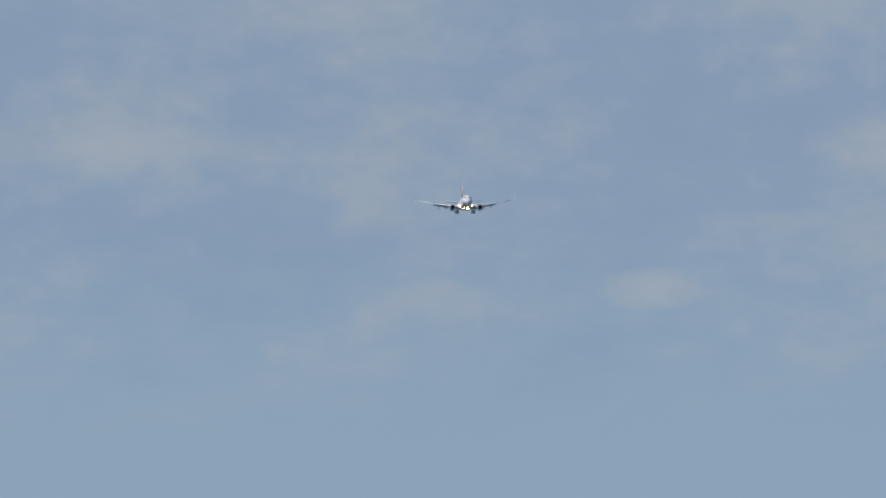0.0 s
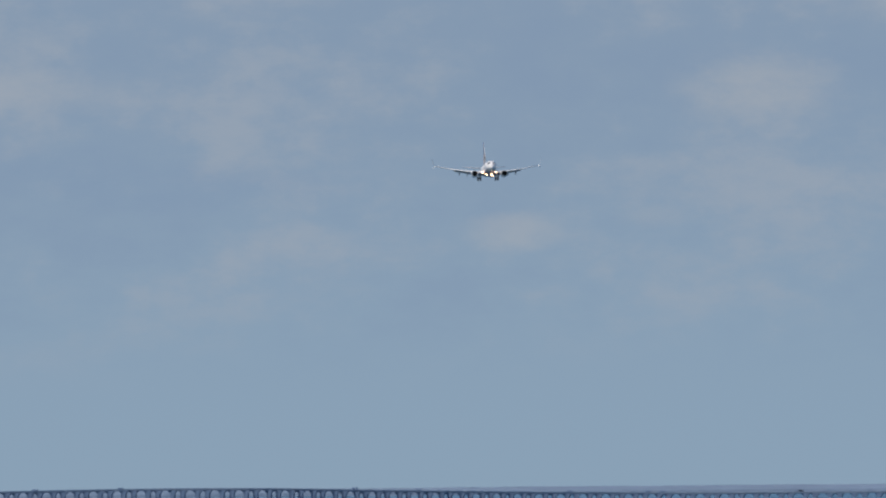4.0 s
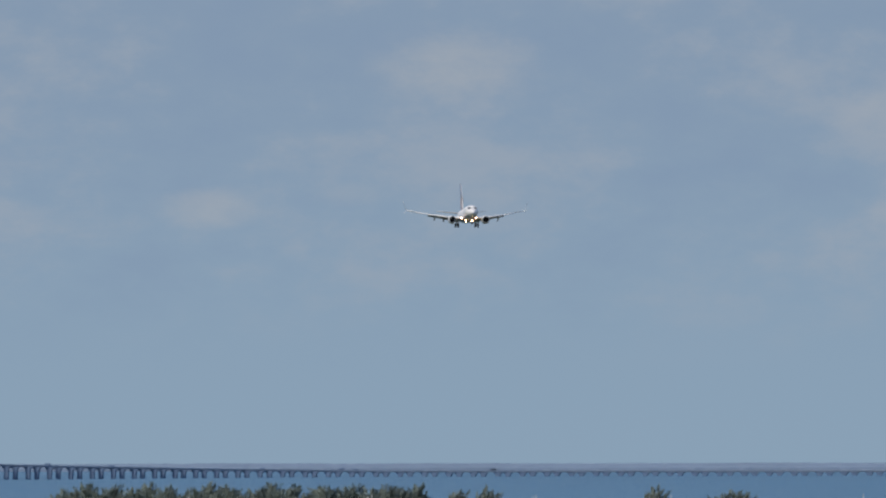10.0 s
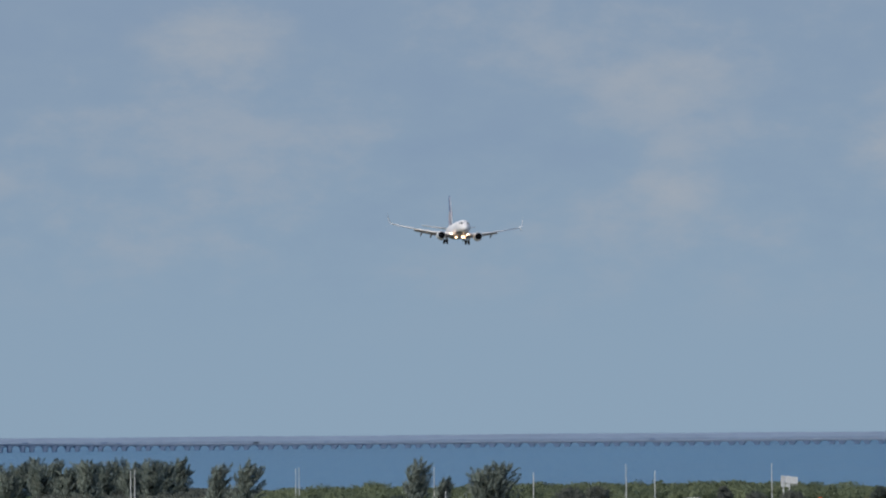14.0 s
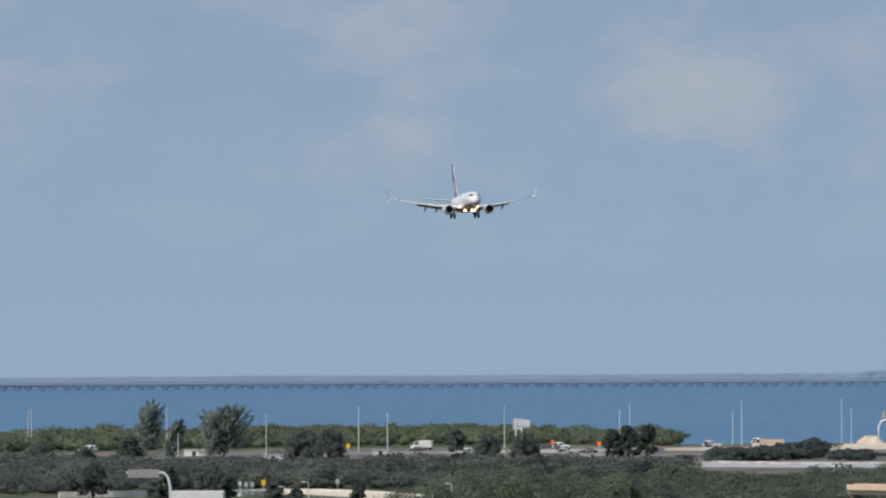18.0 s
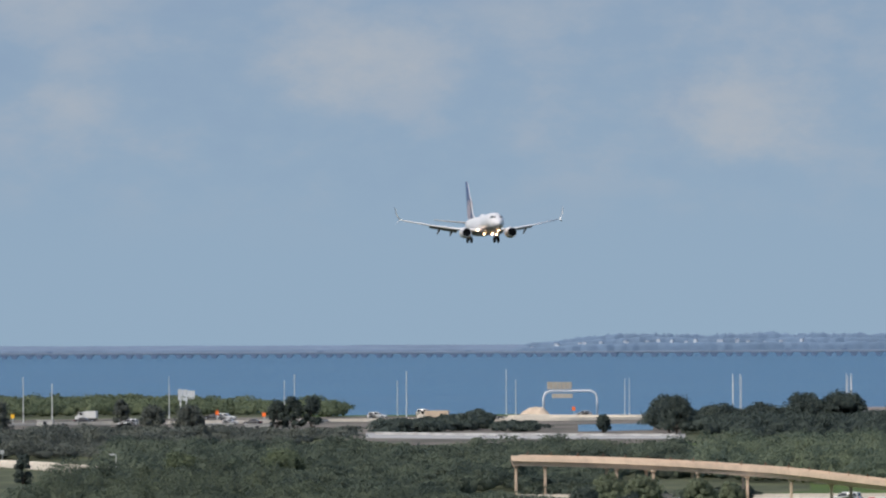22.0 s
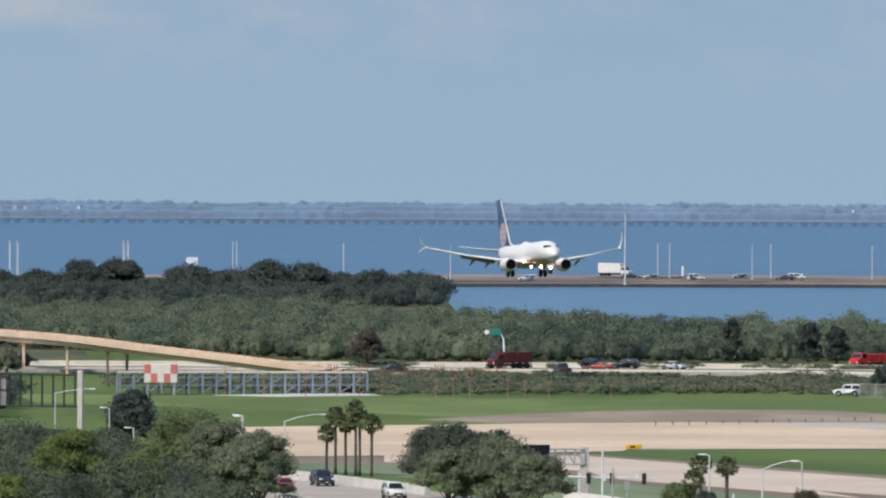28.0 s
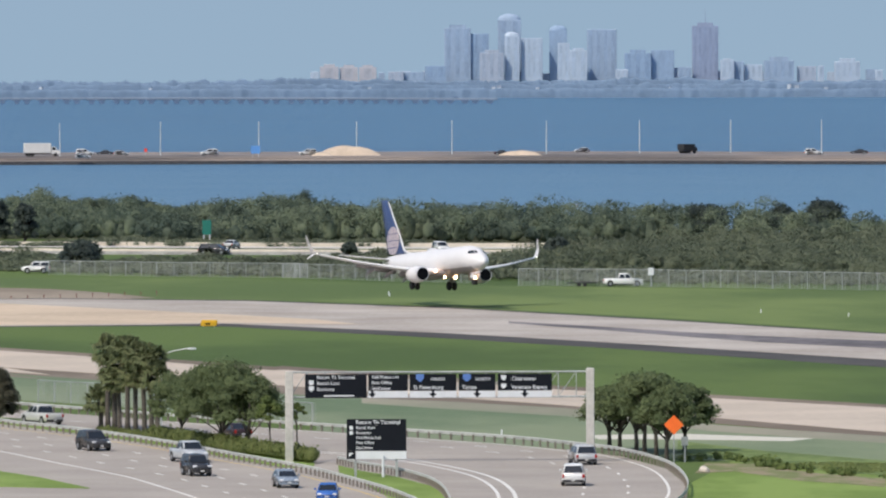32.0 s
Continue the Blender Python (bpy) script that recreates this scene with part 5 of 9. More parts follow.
barrier([(-121.43, 1248.2), (-111.9, 1207.4), (-103.1, 1185.4), (-94.1, 1162.4), (-91.0, 1153.8)], 1.15, "white concrete parapet beside the parkway")
barrier([(-74.29, 1127.54), (-70, 1117.59), (-65.09, 1101.24), (-62.07, 1090.05)], 1.6, "white concrete barrier by the signals", mat("clean white concrete", (0.66, 0.64, 0.60), 0.8, vary=0.08, scale=0.4))
barrier([(-62.13, 1075.77), (-57.73, 1069.8), (-52.22, 1063.94)], 0.8, "low pale barrier on the median", STEEL, 0.15)

# clipped hedge on the median
rng6 = np.random.default_rng(66)
hp = along(smooth_line([(-27.21, 977.97), (-20.98, 958.84), (-16.05, 942.84), (-11.69, 928.52)], 4), 0.7)
cloud6 = leaf_cloud(rng6, [(p.x, p.y, 0.75) for p, d in hp], [(0.8, 0.95, 0.85)] * len(hp), 90, 0.16, core=0.85)
tagged(part("hedge", array_mesh("hedge", *cloud6, HEDGE)), "clipped green hedge on the median", "hedge", kind="stuff")
hp = along(smooth_line([(-32.58, 996.49), (-26.26, 981.82)], 4), 0.7) + along(smooth_line([(-60.04, 1069.67), (-50.77, 1045.97), (-46.98, 1037.37)], 4), 1.4)
cloud6 = leaf_cloud(rng6, [(p.x, p.y, 0.3) for p, d in hp], [(0.7, 0.8, 0.45)] * len(hp), 60, 0.16, core=0.8)
tagged(part("low_planting", array_mesh("low_planting", *cloud6, HEDGE)), "low green planting under the palms", "shrubs", kind="stuff")

# ---------------------------------------------------------------- signs
SIGNBLACK = mat("black sign face", (0.008, 0.010, 0.015), 0.7, vary=0.1, scale=1.0, spec=0.15)
SIGNWHITE = mat("white sign sheeting", (0.68, 0.70, 0.72), 0.5, vary=0.05, scale=1.0)
SIGNBLUE = mat("blue route shield", (0.10, 0.20, 0.50), 0.5, vary=0.05)
POST = mat("pale concrete post", (0.52, 0.50, 0.46), 0.85, vary=0.12, scale=0.6, fine=4)
ORANGE = mat("fluorescent orange sign sheeting", (0.90, 0.16, 0.02), 0.5, vary=0.06)
SIGNGREEN = mat("green sign sheeting", (0.015, 0.17, 0.13), 0.5, vary=0.06)
YELLOW = mat("yellow sign sheeting", (0.75, 0.42, 0.02), 0.5, vary=0.08)


def words(text, x, z, size, parent, m, y=-0.06):
    """Lettering as a thin mesh on a sign face."""
    c = bpy.data.curves.new("lettering", "FONT")
    c.body, c.size, c.extrude, c.resolution_u, c.offset = text, size, 0.004, 2, size * 0.016
    tmp = bpy.data.objects.new("tmp", c)
    me = bpy.data.meshes.new_from_object(tmp)
    bpy.data.objects.remove(tmp)
    me.materials.clear()
    me.materials.append(SIGNWHITE)
    ob = part("lettering", me, parent=parent, m=Matrix.Translation((x, y, z)) @ Matrix.Rotation(radians(90), 4, "X"))
    return ob


GA, GB = Vector((-13.73, 930.93)), Vector((13.1, 931.78))
GW = (GB - GA).length
gm = Matrix.Translation((GA.x, GA.y, 0)) @ Matrix.Rotation(atan2(GB.y - GA.y, GB.x - GA.x), 4, "Z")
gantry = thing("sign_gantry", "overhead sign gantry on two pale posts with black panels", "sign gantry", gm)
GH = 8.21
for x in (0, GW):
    part("post", boxed(x - 0.36, x + 0.36, -0.36, 0.36, -0.3, GH + (0.0 if x == 0 else 0.2), 0.05), POST, gantry)
for z in (GH - 0.12, GH - 2.35):
    part("chord", tubed((0, 0.1, z), (GW, 0.1, z), 0.085), STEEL, gantry)
for k in range(int(GW / 1.6) + 1):
    x = k * 1.6
    part("web_member", tubed((x, 0.1, GH - 0.12), (x, 0.1, GH - 2.35), 0.05, None, 6), STEEL, gantry)
    if x + 1.6 < GW:
        part("web_member", tubed((x, 0.1, GH - 2.35), (x + 1.6, 0.1, GH - 0.12), 0.04, None, 6), STEEL, gantry)
gs = GW / 533.0
for px0, px1, lines, strip, shield in ((540, 649, ("Return To Terminal", "Rental Cars", "Economy", ""), 0, "w"), (652, 722, ("Cell Phone Lot", "Post Office", "SkyCenter"), 1, ""),
                                       (725, 808, ("SOUTH", "St Petersburg"), 1, "b"), (812, 877, ("NORTH", "Tampa"), 1, "b"), (881, 977, ("Clearwater", "Veterans Expwy"), 1, "ww")):
    x0, x1 = (px0 - 512) * gs, (px1 - 512) * gs
    top, bot = GH - 0.28, GH - 0.28 - (30 if strip else 42) * gs
    p = part("sign_panel", boxed(x0, x1, -0.12, -0.04, bot, top, 0.03), SIGNBLACK, gantry, "black sign panel with white lettering")
    if strip:
        part("arrow_strip", boxed(x0, x1, -0.12, -0.04, bot - 12 * gs, bot - 0.02), SIGNWHITE, gantry, "white strip with an arrow")
        xm = (x0 + x1) / 2 if shield else x0 + 0.35
        part("arrow", mesh_from("arrow", [(xm - 0.35, -0.13, bot - 0.22), (xm + 0.35, -0.13, bot - 0.22), (xm, -0.13, bot - 0.62), (xm - 0.12, -0.13, bot + 0.05), (xm + 0.12, -0.13, bot + 0.05), (xm + 0.12, -0.13, bot - 0.24), (xm - 0.12, -0.13, bot - 0.24)], [(0, 1, 2), (3, 4, 5, 6)], SIGNBLACK), parent=gantry)
    h = (top - bot)
    n = 4 if len(lines) == 4 else len(lines)
    sz = h / n * (0.88 if n > 2 else 0.72)
    for i, tx in enumerate(lines):
        if not tx:
            part("small_lettering", boxed(x0 + 0.3 * (x1 - x0), x1 - 0.2 * (x1 - x0), -0.128, -0.11, bot + 0.12, bot + 0.24), SIGNWHITE, p)
            continue
        ind = (x1 - x0) * (0.19 if shield == "w" else 0.25 if shield == "ww" else 0.08)
        if shield == "b" and i == 0:
            ind = (x1 - x0) * 0.45
        words(tx, x0 + ind, top - h * (i + 0.80) / n, sz * (0.70 if shield == "b" and i == 0 else 0.90), p, gm, -0.126)
    marks = {"w": ((0.10, 1), (0.10, 2)), "b": ((0.22, 0),), "ww": ((0.11, 0), (0.11, 1)), "": ()}[shield]
    for ux, i in marks:
        cx, cz, r = x0 + (x1 - x0) * ux, top - h * (i + 0.5) / n, 0.24 if shield != "b" else 0.36
        part("route_shield", mesh_from("route_shield", [(cx - r, -0.128, cz + r), (cx + r, -0.128, cz + r), (cx + r * 0.95, -0.128, cz - r * 0.2), (cx, -0.128, cz - r), (cx - r * 0.95, -0.128, cz - r * 0.2)], [(0, 4, 3, 2, 1)], SIGNBLUE if shield == "b" else SIGNWHITE), parent=p)

sa, sb = Vector((-7.59, 900.21)), Vector((-4.13, 900.05))
ss = 0.05
sm = Matrix.Translation((sa.x, sa.y, 0)) @ Matrix.Rotation(atan2(sb.y - sa.y, sb.x - sa.x), 4, "Z")
board = thing("road_sign", "black roadside direction sign with white lettering", "road sign", sm)
SH = 5.12
for x in (0, 71 * ss):
    part("post", boxed(x - 0.1, x + 0.1, 0.02, 0.2, -0.3, SH - 0.6), STEEL, board)
panel = part("sign_panel", boxed(-15 * ss, 88 * ss, -0.08, 0.0, SH - 55 * ss, SH, 0.02), SIGNBLACK, board)
part("sign_panel", boxed(-15 * ss, 0 * ss, -0.08, 0.0, SH - 69 * ss, SH - 55.2 * ss), SIGNBLACK, board)
part("arrow_strip", boxed(1 * ss, 88 * ss, -0.08, 0.0, SH - 69 * ss, SH - 55.2 * ss), SIGNWHITE, board, "white strip under the sign")
part("arrow", mesh_from("arrow", [(-11 * ss, -0.09, SH - 58 * ss), (-3 * ss, -0.09, SH - 58 * ss), (-11 * ss, -0.09, SH - 66 * ss)], [(0, 2, 1)], SIGNWHITE), parent=board)
for i, tx in enumerate(("Return To Terminal", "Rental Cars", "Economy", "Cell Phone Lot", "Post Office", "SkyCenter")):
    words(tx, 1 * ss, SH - (8.5 + i * 8.6) * ss, (9.4 if i == 0 else 7.0) * ss, panel, sm, -0.086)
for i in (1, 2):
    part("route_shield", boxed(-10 * ss, -4 * ss, -0.09, -0.07, SH - (9.5 + i * 8.6) * ss, SH - (3.5 + i * 8.6) * ss, 0.01), SIGNWHITE, panel)
part("marker_post", tubed((48 * ss, -0.2, 0), (48 * ss, -0.2, 2.0), 0.12, 0.12), SIGNWHITE, board)

x, y = (20.34, 921.98)
dsign = thing("warning_sign", "orange diamond warning sign on a thin post", "warning sign", pose(x, y, 0, 0, 0, -1))
DH = 3.69
part("post", tubed((0, 0.05, -0.2), (0, 0.05, DH + 0.5), 0.05), STEEL, dsign)
part("face", boxed(-0.62, 0.62, -0.02, 0.02, -0.62, 0.62, 0.01), ORANGE, dsign, m=Matrix.Translation((0, 0, DH)) @ Matrix.Rotation(radians(45), 4, "Y"))

# second gantry, seen from its back and end
x, y = (-72.28, 1127.68)
g2 = thing("sign_gantry", "sign gantry seen edge-on with a dark sign box", "sign gantry", pose(x, y, 0, 0, 0, 8))
H2 = 6.48
part("post", boxed(-0.45, 0.45, -0.4, 0.4, -0.3, H2, 0.05), POST, g2)
for z in (H2 - 0.3, H2 - 1.9):
    for yy in (-0.5, 0.5):
        part("chord", tubed((0, yy, z), (-8.5, yy - 1.0, z), 0.08), STEEL, g2)
for k in range(8):
    for yy in (-0.5, 0.5):
        part("web_member", tubed((-k * 1.1, yy - k * 0.13, H2 - 0.3), (-k * 1.1, yy - k * 0.13, H2 - 1.9), 0.05, None, 6), STEEL, g2)
        part("web_member", tubed((-k * 1.1, yy - k * 0.13, H2 - 1.9), (-(k + 1) * 1.1, yy - (k + 1) * 0.13, H2 - 0.3), 0.04, None, 6), STEEL, g2)
part("sign_box", boxed(-7.3, -3.9, -1.6, -1.3, H2 - 1.7, H2 + 0.2, 0.03), SIGNBLACK, g2, "black back of a sign panel")

# traffic signals on a mast arm
SIGNAL = mat("black signal housing", (0.012, 0.012, 0.013), 0.5, vary=0.1)
x, y = (-72.61, 1124.22)
ts = thing("traffic_signals", "traffic signals hanging from a long pale mast arm", "traffic signal", pose(x, y, 0, 0, 0, 0))
TS = 0.06
part("pole", tubed((0, 0, -0.2), (0, 0, 3.84), 0.17, 0.12), WHITEPOLE, ts)
za = 3.29
part("mast_arm", tubed((-1.8, 0, za), (137 * TS, -0.4, za - 0.15), 0.13, 0.06), WHITEPOLE, ts)
for px in (17, 59, 117):
    part("signal_head", boxed(px * TS - 0.22, px * TS + 0.22, -0.55, -0.2, za - 0.75, za + 0.45, 0.05), SIGNAL, ts)
for px in (45, 103):
    part("arm_sign", boxed(px * TS - 0.18, px * TS + 0.18, -0.3, -0.26, za - 0.4, za + 0.3), SIGNWHITE, ts)

# lamps along the parkway
def lamp(x, y, h, arm=(0, 0), label="grey street lamp with a curved arm", r=0.11, name="street_lamp", group="street lamps", rise=0.5, m=WHITEPOLE):
    t = thing(name, label, "street lamp", pose(x, y, 0), group)
    part("pole", tubed((0, 0, -0.2), (0, 0, h), r, r * 0.65), m, t)
    part("base", tubed((0, 0, -0.05), (0, 0, 0.35), r * 1.9, r * 1.5), m, t)
    ax, ay = arm
    if ax or ay:
        v, f = bent([(0, 0, h - 0.1), (ax * 0.35, ay * 0.35, h + rise * 0.55), (ax * 0.8, ay * 0.8, h + rise), (ax, ay, h + rise)], [0.06, 0.05, 0.045, 0.04], 6)
        part("arm", mesh_from("arm", v, f, m, True), parent=t)
        part("lamp_head", boxed(ax - 0.4, ax + 0.4, ay - 0.16, ay + 0.16, h + rise - 0.1, h + rise + 0.08, 0.05), SIGNWHITE, t)
    else:
        part("lamp_head", boxed(-0.2, 0.2, -0.16, 0.16, h - 0.02, h + 0.12, 0.04), SIGNWHITE, t)
    return t


lamp(*(-48.91, 1040.19), 6.99, (3.26, -0.5), rise=0.8)
lamp(*(-44.98, 1040.37), 7.72, (-0.75, 0.3), "short pale lamp post with a stubby arm", rise=0.05)
lamp(*(-57.6, 1105.3), 6.33, (-0.78, 0.3), "short pale lamp post with a stubby arm", rise=0.05)
lamp(*(-26.92, 996.32), 7.55, (2.96, -0.5), rise=0.6)
lamp(*(-115.42, 1241.18), 5.87, (4.58, 0.4), rise=0.8)
lamp(*(-122.97, 1267.38), 5.65, (-0.7, 0), "short pale lamp post with a stubby arm", rise=0.03)
t = thing("bollard_pole", "plain white marker pole beside the road", "pole", pose(*(-52.52, 1054.83), 0), "white poles")
part("pole", tubed((0, 0, -0.2), (0, 0, 3.94), 0.1), SIGNWHITE, t)
t = thing("bollard_pole", "slim white pole by the signals", "pole", pose(*(-69.91, 1120.98), 0), "white poles")
part("pole", tubed((0, 0, -0.2), (0, 0, 6.44), 0.11), SIGNWHITE, t)
t = thing("bollard_pole", "slim grey pole by the signals", "pole", pose(*(-67.1, 1092.97), 0), "white poles")
part("pole", tubed((0, 0, -0.2), (0, 0, 5.33), 0.09), STEEL, t)
for q, hh in (((-129.37, 1333.85), 3.91), ((-140.56, 1306.61), 3.06), ((-143.54, 1305.79), 5.54), ((-130.29, 1341.26), 3.79), ((-149.83, 1363.67), 4.08), ((-361.84, 1841.62), 6.29), ((-357.58, 1842.02), 7.1), ((-349.54, 1942.09), 4.91)):
    lamp(*q, hh, (0.55 if q[0] > -60 else -0.8, 0), "short pale lamp post with a flat head", rise=0.02)
lamp(*(-150.19, 1303.94), 7.45, (4.68, 0), rise=0.5)

# airfield signs
for q in ((-79, 1330.3), (-30.01, 1339.63), (-29.96, 1334.44), (-29.95, 1340.61)):
    t = thing("airfield_sign", "small yellow airfield sign by the runway", "airfield sign", pose(*q, 0, 0, 0, 10), "airfield signs")
    part("face", boxed(-1.0, 1.0, -0.1, 0.1, 0.12, 0.72, 0.05), YELLOW, t)
    for s in (-0.7, 0.7):
        part("leg", boxed(s - 0.05, s + 0.05, -0.05, 0.05, -0.1, 0.14), STEEL, t)
    part("lettering", boxed(-0.45, 0.2, -0.112, -0.09, 0.3, 0.52), SIGNBLACK, t)
for q in ((42.3, 1390.76), (53.3, 1373.97), (-7.57, 1475.43), (-7.72, 1484.73), (5.53, 992.08), (30.82, 1550.14)):
    t = thing("marker_stake", "small white marker stake in the grass", "marker", pose(*q, 0), "marker stakes")
    part("stake", boxed(-0.08, 0.08, -0.06, 0.06, -0.1, 0.5, 0.02), SIGNWHITE, t)

# low lights along the runway's edge
EDGELIGHT = mat("dull red edge light", (0.20, 0.08, 0.07), 0.7, vary=0.15)
ra, rb = Vector((-82.48, 1439.89)), Vector((-40.7, 1485.08))
for k in range(20):
    q = ra.lerp(rb, k / 19)
    t = thing("edge_light", "small dull red light on a stake by the runway", "airfield light", pose(q.x, q.y, 0), "runway edge lights")
    part("stake", boxed(-0.05, 0.05, -0.05, 0.05, -0.1, 0.42), EDGELIGHT, t)
    part("lamp", tubed((0, 0, 0.4), (0, 0, 0.58), 0.1, 0.08, 8), EDGELIGHT, t)

# ---------------------------------------------------------------- palms and trees beside the parkway
for k, (q, h, sk, ln) in enumerate((((-32.76, 1008.67), 9.12, 16, 0.0), ((-32.01, 1005.91), 8.55, 12, 0.0), ((-30.64, 1001.81), 9.22, 18, 0.02), ((-29.8, 999.09), 8.44, 16, 0.0),
                                    ((-28.9, 997.72), 9.13, 20, 0.03), ((-28.16, 996.36), 9.06, 18, 0.06), ((-31.48, 1004.54), 8.16, 12, -0.03), ((-27.58, 995.01), 7.92, 18, 0.02), ((-33.5, 1011.43), 4.44, 0, 0.0))):
    palm("palm", q[0] + 0.35, q[1], "cabbage palm with shaggy dry thatch on the median", 300 + k, h * (1.02, 0.95, 1.02, 0.88, 1.0, 0.97, 0.82, 0.9, 1.0)[k], 2.1, 44, sk // 2 + 3, "palms on the median", lean=ln, trunk=0.24)
for k, (q, h, ln) in enumerate((((-109.4, 1229.97), 6.08, 0.06), ((-107.99, 1226.15), 8.12, 0.0), ((-106.64, 1224.41), 7.31, 0.0), ((-105.29, 1222.67), 9.09, 0.0), ((-103.12, 1219.08), 7.48, 0.03), ((-104.83, 1222.78), 7.9, 0.0))):
    palm("palm", *q, "slim cabbage palm behind the parapet", 320 + k, h, 1.6, 36, 10, "palms by the parapet", lean=ln, trunk=0.17)
palm("palm", *(-53.66, 1063.87), "single cabbage palm on the median", 331, 7.61, 1.5, 30, 8, trunk=0.2)
palm("palm", *(-57.49, 1072.92), "cabbage palm rising from a bush", 332, 5.9, 1.5, 34, 4, trunk=0.2)
palm("palm", *(-59.47, 1123.5), "cabbage palm beside the road", 333, 6.0, 1.6, 30, 8, trunk=0.2)

tree("oak_tree", *(-20.33, 960.05), "round-crowned live oak on the median", 401, 7.69, 5.0, 0.15, LEAFY, 26, 230, 0.22, 0.22)
tree("oak_tree", *(-24.34, 972.76), "slim-stemmed young oak on the median", 402, 6.64, 3.4, 0.14, LEAFY, 16, 200, 0.22, 0.25)
tree("oak_tree", *(-17.76, 952.57), "round-crowned live oak on the median", 405, 6.91, 3.4, 0.13, LEAFY, 18, 220, 0.22, 0.25)
tree("small_tree", *(-15.72, 947.63), "small bushy tree on the median", 403, 5.18, 1.5, 0.08, BRIGHT, 9, 130, 0.18, 0.45)
tree("small_tree", *(-13.36, 954.84), "small bushy tree by the gantry", 404, 4.75, 1.0, 0.07, BRIGHT, 7, 110, 0.18, 0.45)
for k, (q, tp, cr) in enumerate((((16.15, 954.34), 690, 3.6), ((17.51, 949.36), 670, 3.8), ((18.2, 945.67), 656, 3.8), ((19.08, 938.42), 660, 3.8), ((19.96, 932.45), 685, 3.4), ((22, 952.67), 700, 3.2), ((15.16, 956.88), 705, 2.8))):
    tree("oak_tree", *q, "leafy green oak in a clump by the bend", 410 + k, (40.2 * (tp - 21) / (795 + 4 * k - 21) - 40.2) * -1, cr, 0.2, LEAFY, 16, 210, 0.24, 0.30, group="oaks by the bend")
tree("dark_tree", *(-43.9, 1028.48), "dense dark round tree beside the road", 420, 4.74, 2.2, 0.2, BROWNLEAF, 16, 220, 0.2, 0.08, flat=0.95, low=0.1, full=1.2)
tree("dark_tree", *(-44.09, 1028.85), "dense dark round tree on the median", 421, 4.79, 2.2, 0.14, BROWNLEAF, 18, 240, 0.18, 0.06, flat=0.95, low=0.08, full=1.2)
tree("bush_tree", *(-59.22, 1075.94), "dense green bush round the palms", 422, 3.96, 2.3, 0.14, LEAFY, 16, 220, 0.2, 0.05, flat=0.9, low=0.08, full=1.2)
tree("bush_tree", *(-56.11, 1069.89), "dense green bush round the palms", 423, 3.3, 1.7, 0.12, DARKLEAF, 14, 200, 0.2, 0.05, flat=0.9, low=0.08, full=1.2)
tree("oak_tree", *(-75.19, 1045.03), "spreading live oak with a forked trunk", 430, 8.96, 5.2, 0.32, OAK, 28, 260, 0.22, 0.30)
tree("oak_tree", *(-80.5, 1043.94), "live oak with a thin trunk on the verge", 431, 8.27, 3.8, 0.14, OAK, 20, 220, 0.22, 0.36)
tree("oak_tree", *(-70.95, 1036.98), "live oak with a thin trunk on the verge", 432, 8.15, 3.6, 0.13, OAK, 18, 220, 0.22, 0.36)
tree("oak_tree", *(-88.23, 1143.87), "dark leafy oak behind the parkway", 433, 7.94, 5.6, 0.25, SHADED_OAK, 28, 240, 0.24, 0.2)
tree("oak_tree", *(-83.43, 1137.77), "dark leafy oak behind the parkway", 434, 7.78, 3.4, 0.25, SHADED_OAK, 16, 220, 0.24, 0.2)
tree("oak_tree", *(-99.26, 1039.87), "live oak with grey-green leaves on the verge", 435, 10.11, 4.0, 0.3, OAK, 22, 260, 0.22, 0.30)
tree("oak_tree", *(-103.89, 1044.82), "live oak with grey-green leaves on the verge", 436, 10.91, 4.6, 0.3, OAK, 20, 240, 0.24, 0.30)
tree("bright_tree", *(-116.34, 1024.09), "tree with fresh yellow-green leaves", 437, 10.42, 4.6, 0.25, BRIGHT, 20, 240, 0.24, 0.25)
tree("leafy_tree", *(-108.15, 1056.09), "broad tree with fresh green leaves", 438, 11.48, 5.6, 0.3, LEAFY, 22, 240, 0.26, 0.25)
tree("bush_tree", *(-143.52, 1330.01), "dark bushy tree before the field", 439, 6.73, 3.4, 0.2, DARKLEAF, 16, 220, 0.26, 0.15, flat=0.95)
tree("oak_tree", *(-108.98, 1130.24), "grey-green oak at the road's edge", 440, 7.37, 4.5, 0.25, OAK, 18, 240, 0.24, 0.25)
tree("leafy_tree", *(-109.58, 1018.46), "broad tree with fresh green leaves", 442, 8.03, 4.0, 0.2, LEAFY, 18, 220, 0.24, 0.25)
tree("leafy_tree", *(-99.66, 1028.01), "grey-green oak at the road's edge", 443, 9.22, 4.2, 0.2, OAK, 18, 220, 0.24, 0.25)
tree("bright_tree", *(-120.38, 1008.7), "tree with fresh yellow-green leaves", 441, 6.59, 3.4, 0.2, BRIGHT, 14, 220, 0.24, 0.25)
for k, (x, y, h, c, leaf) in enumerate(((-170.2, 1314.0, 7.81, 2.2, DARKLEAF), (-166.8, 1311.4, 6.88, 2.3, SHADED_OAK), (-162.6, 1307.9, 5.55, 2.2, SHADED_OAK), (-174.4, 1318.5, 6.69, 2.6, DARKLEAF), (-172.3, 1278.4, 6.31, 2.4, LEAFY), (-168.5, 1268.9, 6.15, 2.2, LEAFY))):
    tree("oak_tree", x, y, "leafy oak crowding the back of the sign gantry", 450 + k, h, c, 0.16, leaf, 16, 220, 0.24, 0.15, low=0.1)
